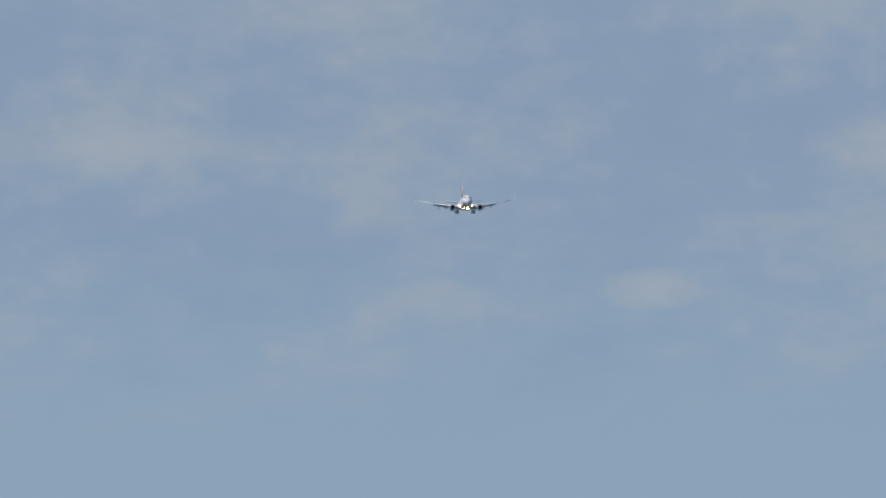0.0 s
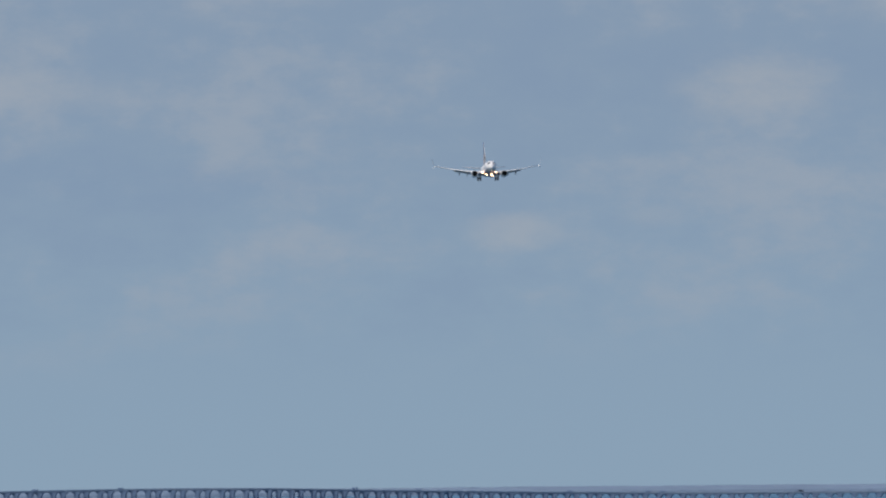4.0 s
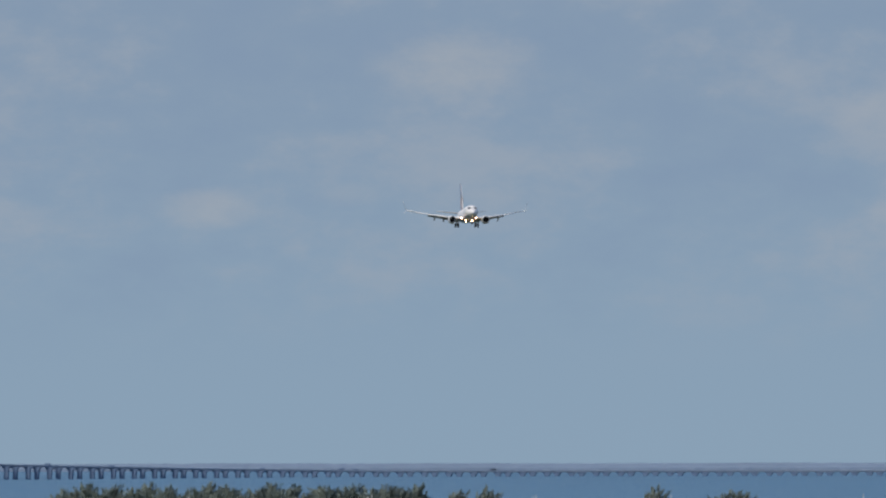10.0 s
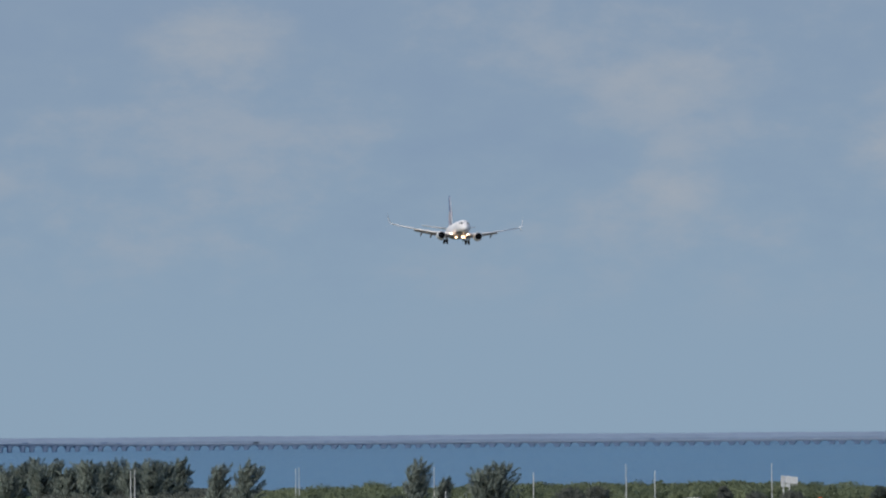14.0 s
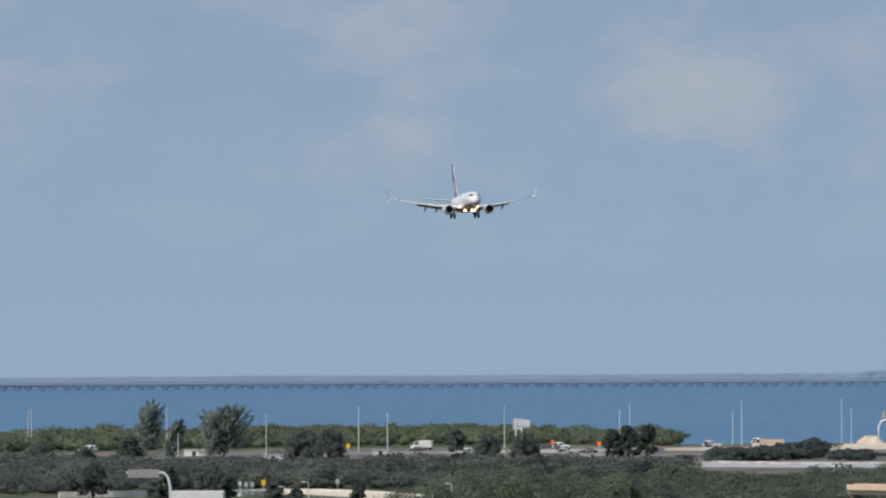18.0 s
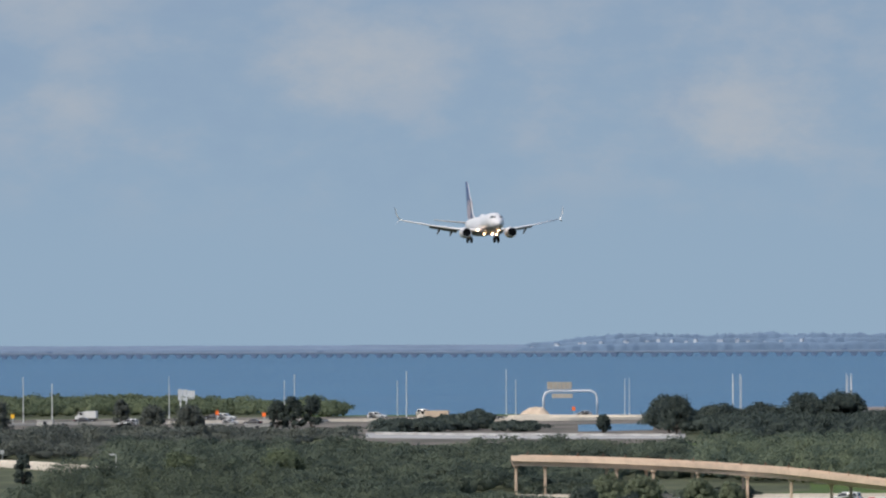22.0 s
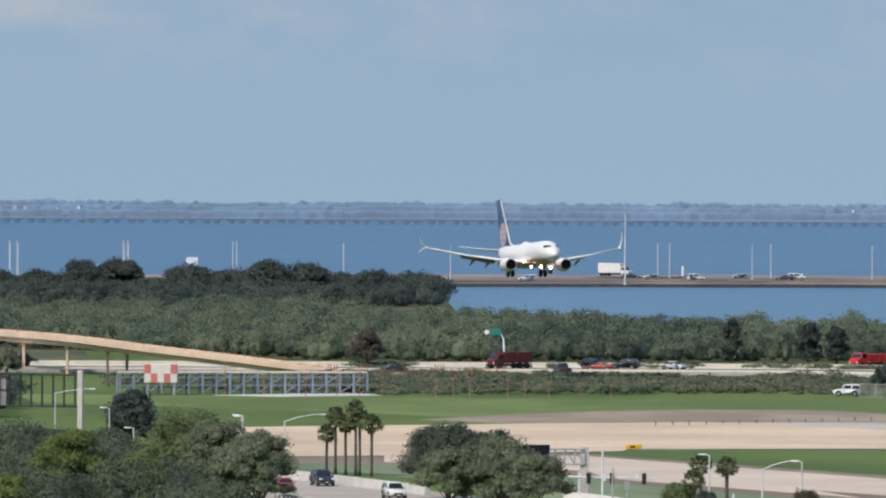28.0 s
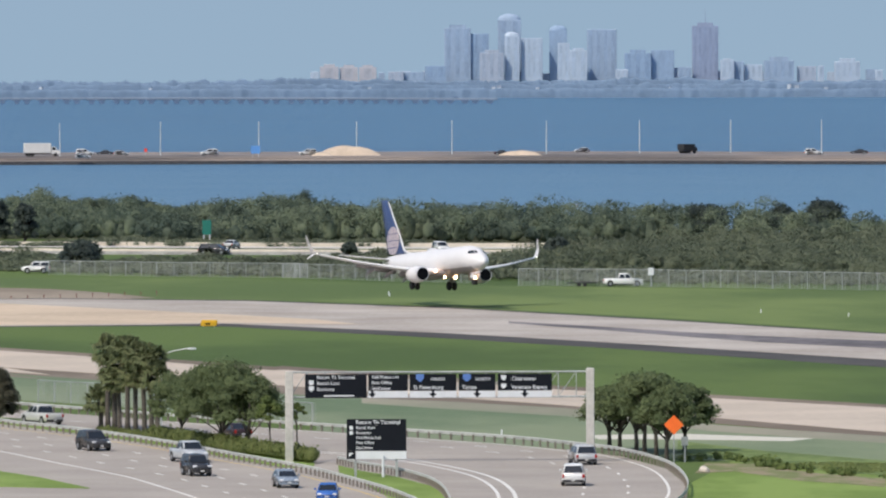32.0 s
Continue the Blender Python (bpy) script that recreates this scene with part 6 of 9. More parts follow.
# pale boulder at the foot of the bank
rock = bmesh.new()
bmesh.ops.create_icosphere(rock, subdivisions=2, radius=0.48)
for v in rock.verts:
    v.co *= 1 + 0.3 * noise.noise(v.co * 1.7)
    v.co.z *= 0.8
tagged(part("boulder", rock, mat("pale limestone", (0.55, 0.50, 0.43), 0.9, vary=0.2, scale=1.5, bump=0.4), m=pose(22.7, 910.9, 0.2), smooth=True), "pale limestone boulder at the foot of the bank", "rock")
WEED = foliage_mat("rank bank weeds", (0.20, 0.250, 0.090), (0.285, 0.335, 0.125), (0.32, 0.33, 0.17), 0.4)
woods("bank_weeds", [(21.9, 976.8), (29.1, 953.8), (39.2, 932.8), (42.8, 925.6), (41.2, 892), (38.1, 902), (28.3, 922), (21.3, 951)], "rank green weeds along the top of the bank", WEED, 71, 0.9, (0.12, 0.40), 14000, 0.09, "weeds", 0.27)
slab("bank_top", [(21.9, 976.8), (29.1, 953.8), (39.2, 932.8), (42.8, 925.6), (41.2, 892), (38.1, 902), (28.3, 922), (21.3, 951)], -0.2, 0.064, grass_mat("rank bank grass", (0.105, 0.150, 0.050), (0.165, 0.222, 0.078), (0.21, 0.23, 0.11), 0.25), label="rank green grass along the top of the bank", category="grass")
# shrubs on the outer bank
sb6 = along(smooth_line([(20.55, 938.31), (25.92, 930.8), (31.23, 909.75), (37.83, 893.75), (41.27, 882.73)], 4), 1.3)
rr = np.random.default_rng(5)
cs = [(p.x + rr.uniform(-1.5, 1.5), p.y + rr.uniform(-3, 3), 0.3) for p, d in sb6 if rr.uniform() < 0.6]
cloud6 = leaf_cloud(rr, cs, [(rr.uniform(0.4, 1.0),) * 2 + (rr.uniform(0.3, 0.65),) for _ in cs], 60, 0.18, core=0.7)
tagged(part("bank_shrubs", array_mesh("bank_shrubs", *cloud6, BRIGHT)), "scattered low green shrubs on the bank", "shrubs", kind="stuff")

# ---------------------------------------------------------------- causeway across the bay
CW = smooth_line([(210.74, 2752.56), (117.59, 2773.55), (0.06, 2805.95), (-118.7, 2802.14), (-139.25, 2796.84), (-209.21, 2778.73), (-255.29, 2737.62)], 6)
back = offset(CW, 125.0)
slab("causeway", CW + back[::-1], -2.0, 1.0, FILL, label="low sandy causeway with scrub and a road", category="causeway")
v, f = [], []
for i, ((x0, y0), (x1, y1)) in enumerate(zip(offset(CW, -3.5), offset(CW, 1.5))):
    v += [(x0, y0, -0.8), (x0 * 0.6 + x1 * 0.4, y0 * 0.6 + y1 * 0.4, 0.3), (x1, y1, 1.1)]
for i in range(len(CW) - 1):
    for k in range(2):
        f.append((3 * i + k, 3 * i + k + 1, 3 * i + 4 + k, 3 * i + 3 + k))
wall_mesh = mesh_from("seawall", v, f, ROCK)
wall_mesh.materials.append(FILL)
for p in wall_mesh.polygons:
    p.material_index = p.index % 2
tagged(part("seawall", wall_mesh), "dark rock seawall along the causeway", "seawall", kind="structure")
# Haze over the causeway is painted into this grey.
PAVING = mat("hazy grey causeway paving", (0.225, 0.212, 0.212), 0.9, vary=0.2, scale=0.06, fine=0.8)
for off, w, m7, lb in ((22, 7, FILL, "bare sandy shoulder of the causeway"), (70, 18, PAVING, "grey causeway road")):
    v, f = ribbon([p for p in offset(CW, off)], w, 1.05)
    tagged(part("causeway_strip", mesh_from("causeway_strip", v, f, m7)), lb, "road", kind="structure")


def mound(x, y, z, lx, ly, h, label, seed=1, material=SAND):
    """A heap of fill with an uneven crest."""
    n, mrows = 22, 10
    verts, faces = [], []
    for j in range(mrows):
        for i in range(n):
            u, w = i / (n - 1) * 2 - 1, j / (mrows - 1) * 2 - 1
            k = max(0.0, 1 - abs(u) ** 2.6) * max(0.0, 1 - w * w)
            verts.append((u * lx / 2, w * ly / 2, h * k * (1 + 0.25 * noise.noise(Vector((u * 3, w * 2, seed)))) - 0.05))
    for j in range(mrows - 1):
        for i in range(n - 1):
            a = j * n + i
            faces.append((a, a + 1, a + n + 1, a + n))
    return tagged(part("sand_mound", mesh_from("sand_mound", verts, faces, material, True), m=pose(x, y, z)), label, "sand heap")


mound(*(-25.59, 2859.25), 1.0, 17.48, 20, 2.6, "long pale heap of sand on the causeway", 1)
mound(*(-32.9, 2849.23), 1.0, 6, 8, 1.0, "small heap of sand on the causeway", 2)
mound(*(21.02, 2851.16), 1.0, 12, 10, 1.3, "low heap of earth on the causeway", 3)
mound(*(-383.81, 2764.35), 0.0, 8.5, 9, 2.6, "heap of sand by the road works", 4)

POLES = [(-104.34, 2848.75), (-77.43, 2867.36), (-50.59, 2874.6), (-23.68, 2870.23), (2.55, 2877.11), (28.59, 2883.83), (54.22, 2878.94), (79.45, 2885.4), (104.37, 2880.19), (-244.68, 2800.52), (-214.34, 2780.58), (-162.79, 2847.91), (-159.62, 2849.26), (-136.46, 2836.13), (-132.53, 2860.6), (-277.6, 2831.07), (-278.76, 2853.96), (-308.52, 2839.64), (-307.34, 2840.21), (-337.99, 2825.11), (-336.1, 2826.05)]
for k, q in enumerate(POLES):
    lamp(*q, 9.96 if k < 9 else 10.4, (0, 0), "tall pale light pole on the causeway", 0.16, "light_pole", "causeway light poles")
lamp(*(-168.21, 2789.38), 19.0, (0, 0), "very tall pale mast on the causeway", 0.24, "light_mast", "causeway light poles")
LEFTPOLES = [((-397.24, 2804.01), 11.94), ((-394.69, 2804.55), 9.19), ((-365.7, 2810.51), 9.35), ((-364.49, 2810.75), 9.5), ((-336.76, 2816.14), 9.66), ((-334.64, 2816.54), 9.66), ((-306.22, 2821.76), 9.67), ((-305.16, 2821.95), 9.67),
             ((-523.78, 2641.19), 9.9), ((-503.39, 2661.64), 11.71), ((-492.28, 2642.72), 10.17), ((-479.25, 2742.82), 10.99), ((-444.93, 2723.13), 9.84), ((-445.52, 2743.52), 11.42), ((-424.24, 2785.38), 9.29), ((-418.6, 2764.44), 12.09), 
             ((-556.17, 2639.83), 9.48), ((-530.59, 2548.39), 12.52), ((-620.09, 2598.09), 11.4), ((-623.44, 2616.5), 11.63), ((-608.06, 2738.32), 10.16), ((-607.05, 2737.95), 10.46), ((-717.26, 2792.62), 9.19), ((-711.51, 2792.12), 8.25), ((-513.43, 2479.41), 7.25)]
for q, h in LEFTPOLES:
    lamp(*q, h, (0, 0), "tall pale light pole beside the shore road", 0.15, "light_pole", "shore road light poles")

# ground of the shore road, left of the point
shore_road = smooth_line([(-350.6, 2749.04), (-397.6, 2739.41), (-357.48, 2703.33), (-428.93, 2683.47), (-443.17, 2664.79), (-483.24, 2640.37), (-518.93, 2596.94), (-549.65, 2536.17), (-590.39, 2605.4), (-612.24, 2512.24)], 4)
v, f = ribbon(shore_road, 26, 0.05)
tagged(part("shore_road", mesh_from("shore_road", v, f, HIGHWAY)), "pale concrete road along the shore", "road", kind="structure")
slab("shore_flat", [(-353.08, 2780.41), (-320.53, 2568.56), (-293.85, 2363.11), (-311.41, 2321.71), (-348.65, 2314.25), (-374.84, 2397.77), (-436.52, 2414.57), (-507.18, 2340.22), (-587.84, 2365.32), (-651.93, 2623.19), (-577.87, 2666.42), (-495.34, 2739.98), (-432.72, 2768.07), (-403.61, 2780.81)], -0.4, 0.03, SCRUB, label="sandy flat beside the shore road", category="ground")
slab("scrub_floor", [(-585.92, 2357.59), (-505.55, 2332.71), (-435.09, 2406.63), (-373.62, 2389.97), (-335.2, 2309.53), (-291.73, 2348.11), (-228.97, 2041.04), (-207.73, 1851.79), (-239.74, 1702.26), (-196.31, 1481.96), (-167.27, 1311.69), (-145.4, 1130.51), (-271.37, 1417.21), (-373.62, 1503.3)], -0.4, 0.012, UNDERGROWTH, label="dull undergrowth between road and wood", category="ground")
slab("shore_floor", [(-773.02, 2963.09), (-716.83, 2941.69), (-662.99, 3059.17), (-548.56, 2997.33), (-443.28, 2767), (-497.21, 2750.27), (-580, 2676.23), (-654.31, 2632.75), (-678.16, 2599.3)], -0.4, 0.02, UNDERGROWTH, label="dull undergrowth behind the shore road", category="ground")
slab("inlet", [(-352.65, 2618.42), (-336.23, 2640.89), (-322.65, 2532.05), (-338.22, 2511.34)], -0.4, 0.06, WATER, label="small inlet of blue water by the road", category="water")
slab("wood_floor", [(-330.17, 2594.47), (-281.85, 2641.16), (-244.48, 2706.19), (-212.18, 2711.05), (-152.33, 2023.64), (-97.34, 1955.63), (-97.47, 2007.94), (-39.95, 1965.0), (0.02, 1935.0), (45.0, 1905.0), (80.0, 1850.0), (88.67, 1790.57), (88.14, 1780.15), (21.1, 1806.79), (-27.81, 1811.98), (-49, 1822.43), (-65.47, 1856.81), (-160.53, 1829.04), (-178.7, 1865.62), (-213.11, 1904.36), (-228.97, 2041.04), (-292.96, 2363.27)], -0.4, 0.014, UNDERGROWTH, label="dull undergrowth beneath the mangroves", category="ground")
barrier(offset(shore_road, -14)[:60], 0.9, "pale concrete barrier along the shore road", CREAM, 0.3, name="shore_barrier")
barrier([(-380.74, 2467.46), (-350.02, 2443.34), (-303.34, 2435.43)], 0.7, "long pale sea wall before the inlet", SEAWALL, 0.8, name="sea_wall")
slab("inlet_apron", [(-375.89, 2418.68), (-344.31, 2403.46), (-298.74, 2403.7), (-306.72, 2468), (-355.92, 2484.57), (-387.36, 2492.51)], -0.4, 0.12, SEAWALL, label="pale concrete apron by the inlet", category="pavement")


def monotube(a, b, h, r, label, panel=None, material=SIGNWHITE):
    """Arched one-tube sign gantry over a road."""
    a, b = Vector(a), Vector(b)
    w = (b - a).length
    t = thing("arched_gantry", label, "sign gantry", Matrix.Translation((a.x, a.y, 0)) @ Matrix.Rotation(atan2(b.y - a.y, b.x - a.x), 4, "Z"))
    c = h * 0.28
    pts = [(0, 0, -0.2), (0, 0, h - c), (c * 0.3, 0, h - c * 0.3), (c, 0, h), (w - c, 0, h), (w - c * 0.3, 0, h - c * 0.3), (w, 0, h - c), (w, 0, -0.2)]
    v, f = bent(pts, r, 10)
    part("tube", mesh_from("tube", v, f, material, True), parent=t)
    if panel:
        x0, x1, z0, z1 = panel
        part("lower_sign_back", boxed(x0 + 1.2, x1 + 0.2, -0.35, -0.25, h - 1.9, h - 0.75, 0.03), mat("tan sign back", (0.50, 0.44, 0.35), 0.6), t)
        p = part("sign_back", boxed(x0, x1, -0.35, -0.25, z0, z1, 0.03), mat("tan sign back", (0.50, 0.44, 0.35), 0.6), t)
        for k in range(6):
            x = x0 + (x1 - x0) * (k + 0.5) / 6
            part("stiffener", boxed(x - 0.08, x + 0.08, -0.5, -0.35, z0, z1), STEEL, p)
    return t


monotube((-384.41, 2784.87), (-370.25, 2787.78), 6.54, 0.32, "white arched gantry carrying the backs of signs", (1.0, 7.6, 6.99, 8.97))
sg = thing("curved_sign_post", "curved white post carrying a green road sign", "road sign", pose(*(-129.54, 1802.15), 0))
hh = 5.96
v, f = bent([(0, 0, -0.2), (0, 0, hh * 0.55), (-0.15, 0, hh * 0.82), (-0.6, 0, hh * 0.96), (-2.6, 0, hh)], [0.2, 0.18, 0.16, 0.14, 0.12], 8)
part("post", mesh_from("post", v, f, SIGNWHITE, True), parent=sg)
part("panel", boxed(-2.6, -0.5, -0.15, -0.05, hh - 0.55, hh + 0.55, 0.02), SIGNGREEN, sg, "green sign panel")
part("round_plate", tubed((-3.0, -0.16, hh), (-3.0, -0.06, hh), 0.4, 0.4, 16), SIGNWHITE, sg)
gs2 = thing("road_sign", "green road sign on two white legs", "road sign", pose(*(-40.77, 1804.34), 0))
hh = 4.29
part("panel", boxed(-0.75, 0.75, -0.05, 0.05, hh * 0.42, hh, 0.02), SIGNGREEN, gs2)
for s in (-0.5, 0.5):
    part("leg", boxed(s - 0.09, s + 0.09, 0.0, 0.15, -0.1, hh * 0.45), SIGNWHITE, gs2)


def board_sign(q, w, h0, h1, label, material, legs=2, face=None):
    t = thing("road_sign", label, "road sign", pose(*q, 0), "small road signs")
    part("panel", boxed(-w / 2, w / 2, -0.06, 0.04, h0, h1, 0.02), material, t)
    for s in ((-w * 0.3, w * 0.3) if legs == 2 else (0,)):
        part("leg", boxed(s - 0.08, s + 0.08, 0.04, 0.16, -0.1, h0 + 0.2), STEEL, t)
    return t


for q in [(-68.3, 1138.0), (-50.4, 1083.7), (21.5, 930.7)]:
    board_sign(q, 0.6, 1.5, 2.3, "small grey sign seen from behind in the grass", STEEL, 1)
PALEBLUE = mat("light blue sign sheeting", (0.12, 0.30, 0.62), 0.5, vary=0.05)
REDSIGN = mat("red sign sheeting", (0.65, 0.06, 0.04), 0.5, vary=0.05)
board_sign((-50.33, 2807.94), 2.5, 2.2, 4.3, "light blue road sign on two legs", PALEBLUE)
board_sign((-81.48, 2867.96), 0.9, 1.9, 2.9, "small red road sign on a post", REDSIGN, 1)
board_sign((-123.34, 2842.28), 0.9, 1.5, 2.5, "small white road sign on a post", SIGNWHITE, 1)
board_sign((-156.77, 2861.99), 0.7, 1.5, 4.2, "narrow white sign on a post", SIGNWHITE, 1)
board_sign((-302.55, 2966.08), 3.4, 2.6, 4.6, "pale road sign board above the trees", SIGNWHITE, 2)
lat = thing("road_sign", "white framed backs of road signs on two posts", "road sign", pose(-476.4, 2752.64, 0), "small road signs")
for k, (x0, x1, z0, z1) in enumerate(((-2.1, -1.1, 4.6, 7.6), (-0.9, 0.5, 5.6, 7.5), (0.6, 2.4, 5.4, 7.2), (-0.9, 0.4, 4.6, 5.4))):
    part("panel", boxed(x0, x1, -0.06, 0.04, z0, z1, 0.02), SIGNWHITE, lat)
    for u in (0.3, 0.7):
        part("stiffener", boxed(x0 + (x1 - x0) * u - 0.07, x0 + (x1 - x0) * u + 0.07, -0.14, -0.06, z0 + 0.1, z1 - 0.1), STEEL, lat)
for z in (5.0, 6.6):
    part("crossbar", boxed(-2.2, 2.2, 0.04, 0.14, z, z + 0.14), SIGNWHITE, lat)
for x in (-1.5, 0.1):
    part("leg", boxed(x - 0.16, x + 0.16, 0.06, 0.3, -0.1, 6.8), SIGNWHITE, lat)
board_sign((30.3, 1523.69), 0.85, 1.7, 2.8, "white sign on a post by the fence", SIGNWHITE, 1)
for q in ((-457.77, 2692.77), (-440.55, 2663.72), (-373.44, 2764.24), (-336.63, 2763.55), (-548.39, 2592.48), (-501.67, 2637.94)):
    board_sign(q, 0.9, 1.6, 2.6, "small orange road works sign", ORANGE if q[0] > -480 else YELLOW, 1)
board_sign((-412.91, 2079.22), 0.9, 2.2, 3.3, "yellow diamond warning sign", YELLOW, 1)
for q in ((-420.06, 2090.39), (-416.42, 2078.67), (-415.18, 2078.87), (-403.82, 2111.55), (-384.62, 1839.8)):
    board_sign(q, 0.8, 1.9, 2.8, "small grey road sign seen from behind", STEEL, 1)

# ---------------------------------------------------------------- overpass of new concrete
deck = [((-256.97, 1824.59), 6.87), ((-236.97, 1796.31), 6.96), ((-218.33, 1773.03), 6.66), ((-197.01, 1728.77), 6.35), ((-182.94, 1720.91), 4.96), ((-169.01, 1713.03), 3.68), ((-161.46, 1707.26), 2.97), ((-150.35, 1702.6), 1.76)]
over = tagged(new("overpass"), "new peach-coloured concrete overpass on columns", "overpass")
line3 = smooth_line([(q[0], q[1], z) for q, z in deck], 8)
rings = []
for i, p in enumerate(line3):
    x, y, z = p
    rings.append([(x, y + dy, z + dz) for dy, dz in ((-5.0, 0), (-5.0, -0.95), (-4.0, -1.0), (-3.6, -1.75), (3.6, -1.75), (4.0, -1.0), (5.0, -0.95), (5.0, 0), (4.6, 0), (4.6, -0.85), (-4.6, -0.85), (-4.6, 0))])
v, f = loft(rings)
part("deck", mesh_from("deck", v, f, PEACH), parent=over)
for x, y, z in ((-256.29, 1821.03, 6.87), (-249.85, 1811.92, 6.9), (-237.31, 1799.19, 6.96), (-234.44, 1790.55, 6.92), (-229.07, 1788.85, 6.83), (-226.86, 1781.08, 6.8), (-219.59, 1777.01, 6.68), (-217.61, 1768.93, 6.65), (-208.21, 1754.43, 6.51), (-206.41, 1745.67, 6.49), (-196.77, 1726.04, 6.33), (-189.62, 1722.04, 5.62), (-186.76, 1725.44, 5.34)):
    part("column", boxed(-0.23, 0.23, -0.25, 0.25, -0.3, z - 1.7, 0.05), PEACH, over, m=pose(x, y, 0))
    part("pier_cap", boxed(-0.42, 0.42, -0.5, 0.5, z - 2.1, z - 1.72, 0.08), PEACH, over, m=pose(x, y, 0))
stubs = part("rail_post", boxed(-0.05, 0.05, -0.05, 0.05, 0, 0.7), mat("rust-red rebar", (0.28, 0.10, 0.06), 0.8), over, m=pose(line3[2][0], line3[2][1] - 4.8, line3[2][2]))
for k in range(4, len(line3), 2):
    ob = new("rail_post", stubs.data)
    ob.parent = over
    ob.matrix_basis = pose(line3[k][0], line3[k][1] - 4.8, line3[k][2])

# bushes beneath the deck
woods("overpass_scrub", [(-257.7, 1823.3), (-244.0, 1792.9), (-223.5, 1751.4), (-230.7, 1811.6), (-253.6, 1889.7), (-269.0, 1903.4)], "olive bushes growing beneath the overpass", SHADED_SCRUB, 81, 3.2, (1.4, 3.2), 90000, 0.2, "shrubs")
woods("overpass_thicket", [(-216.7, 1743.5), (-211.0, 1739.8), (-206.6, 1748.4), (-210.3, 1782.2), (-216.6, 1786.1), (-221.4, 1781.4)], "round olive bushes beside the overpass columns", SHADED_SCRUB, 82, 2.4, (1.6, 3.0), 40000, 0.2, "shrubs")

# starter bars and timber forms at the unfinished end
REBAR = mat("rust-red rebar", (0.28, 0.10, 0.06), 0.8)
FORM = mat("weathered form boards", (0.42, 0.30, 0.22), 0.9, vary=0.25, scale=1.0)
rngw = random.Random(77)
for k in range(15):
    u = k / 14
    qx, qy = -158.0 + 36.0 * u, 1703.0 - 12.0 * u
    cage = thing("rebar_cage", "rust-red rebar cage standing on the unfinished ramp", "rebar", pose(qx, qy, 0, 0, 0, rngw.uniform(-8, 8)), "rebar cages")
    h = rngw.uniform(1.6, 2.7)
    for sx in (-0.7, -0.25, 0.25, 0.7):
        for sy in (-0.3, 0.3):
            part("bar", tubed((sx, sy, -0.1), (sx, sy, h * rngw.uniform(0.9, 1.05)), 0.045, None, 6), REBAR, cage)
    for z in (0.5, 1.1, 1.6):
        part("tie", boxed(-0.78, 0.78, -0.36, 0.36, z, z + 0.06), REBAR, cage)
for k in range(9):
    qx = -155.0 + 3.7 * k + rngw.uniform(-0.8, 0.8)
    t = thing("form_panel", "weathered timber form panel leaning by the ramp's end", "form panel", pose(qx, 1699.0 - 0.33 * (qx + 155), 0, rngw.uniform(-14, -6), 0, rngw.uniform(-10, 10)), "form panels")
    part("board", boxed(-1.3, 1.3, -0.04, 0.04, -0.05, rngw.uniform(0.9, 1.5), 0.01), FORM, t)
    for z in (0.25, 0.7):
        part("batten", boxed(-1.3, 1.3, -0.1, -0.04, z, z + 0.1), FORM, t)

# dark sign gantry seen from behind at the wood's edge
ga, gb = Vector((-181.7, 1390.14)), Vector((-155.95, 1383.54))
w = (gb - ga).length
dg = thing("sign_gantry", "dark steel sign gantry seen from behind between pale posts", "sign gantry", Matrix.Translation((ga.x, ga.y, 0)) @ Matrix.Rotation(atan2(gb.y - ga.y, gb.x - ga.x), 4, "Z"))
ht, hb = 7.83, 3.61
part("post", tubed((0, 0, -0.2), (0, 0, ht + 0.35), 0.34, 0.34, 14), POST, dg)
part("post", boxed(w - 0.35, w + 0.35, -0.35, 0.35, -0.2, ht + 0.6, 0.05), POST, dg)
for z in (ht, hb):
    part("chord", boxed(0, w, -0.12, 0.12, z - 0.1, z + 0.1), DARKSTEEL, dg)
for k in range(17):
    x = w * (k + 0.5) / 17
    part("upright", boxed(x - 0.06, x + 0.06, -0.2, 0.2, hb - 0.15, ht + 0.1), DARKSTEEL, dg)
for x0, x1 in ((0.215, 0.40), (0.41, 0.595)):
    part("sign_back", boxed(w * x0, w * x1, 0.3, 0.4, hb + 0.1, ht - 0.2), mat("dull grey sign back", (0.27, 0.26, 0.27), 0.6), dg)
    part("mid_rail", boxed(w * x0, w * x1, 0.2, 0.29, (hb + ht) / 2 - 0.08, (hb + ht) / 2 + 0.08), DARKSTEEL, dg)

# monotube gantry with a dark sign box by the left road
mg = thing("curved_sign_post", "curved pale post with a dark sign box", "sign gantry", pose(*(-382.52, 1840.15), 0))
hh = 8.84
v, f = bent([(0, 0, -0.2), (0, 0, hh * 0.7), (-0.35, 0, hh * 0.9), (-1.2, 0, hh), (-8.0, 0, hh)], [0.3, 0.28, 0.26, 0.24, 0.2], 8)
part("post", mesh_from("post", v, f, WHITEPOLE, True), parent=mg)
part("sign_box", boxed(-7.8, -2.0, -0.3, 0.3, hh - 0.9, hh + 0.6, 0.04), mat("dull grey sign back", (0.27, 0.26, 0.27), 0.6), mg)
ramp = smooth_line([(-422.2, 2077.76), (-416.76, 2103.34), (-405.27, 2098.85), (-387.16, 2064.93), (-367.69, 2015.16), (-340.92, 1921.3)], 5)
v, f = ribbon(ramp, 9, 0.06)
tagged(part("ramp_road", mesh_from("ramp_road", v, f, HIGHWAY)), "pale curved ramp among the scrub", "road", kind="structure")
barrier(offset(ramp, 5), 0.9, "cream concrete parapet of the ramp", CREAM, 0.3, name="ramp_barrier")
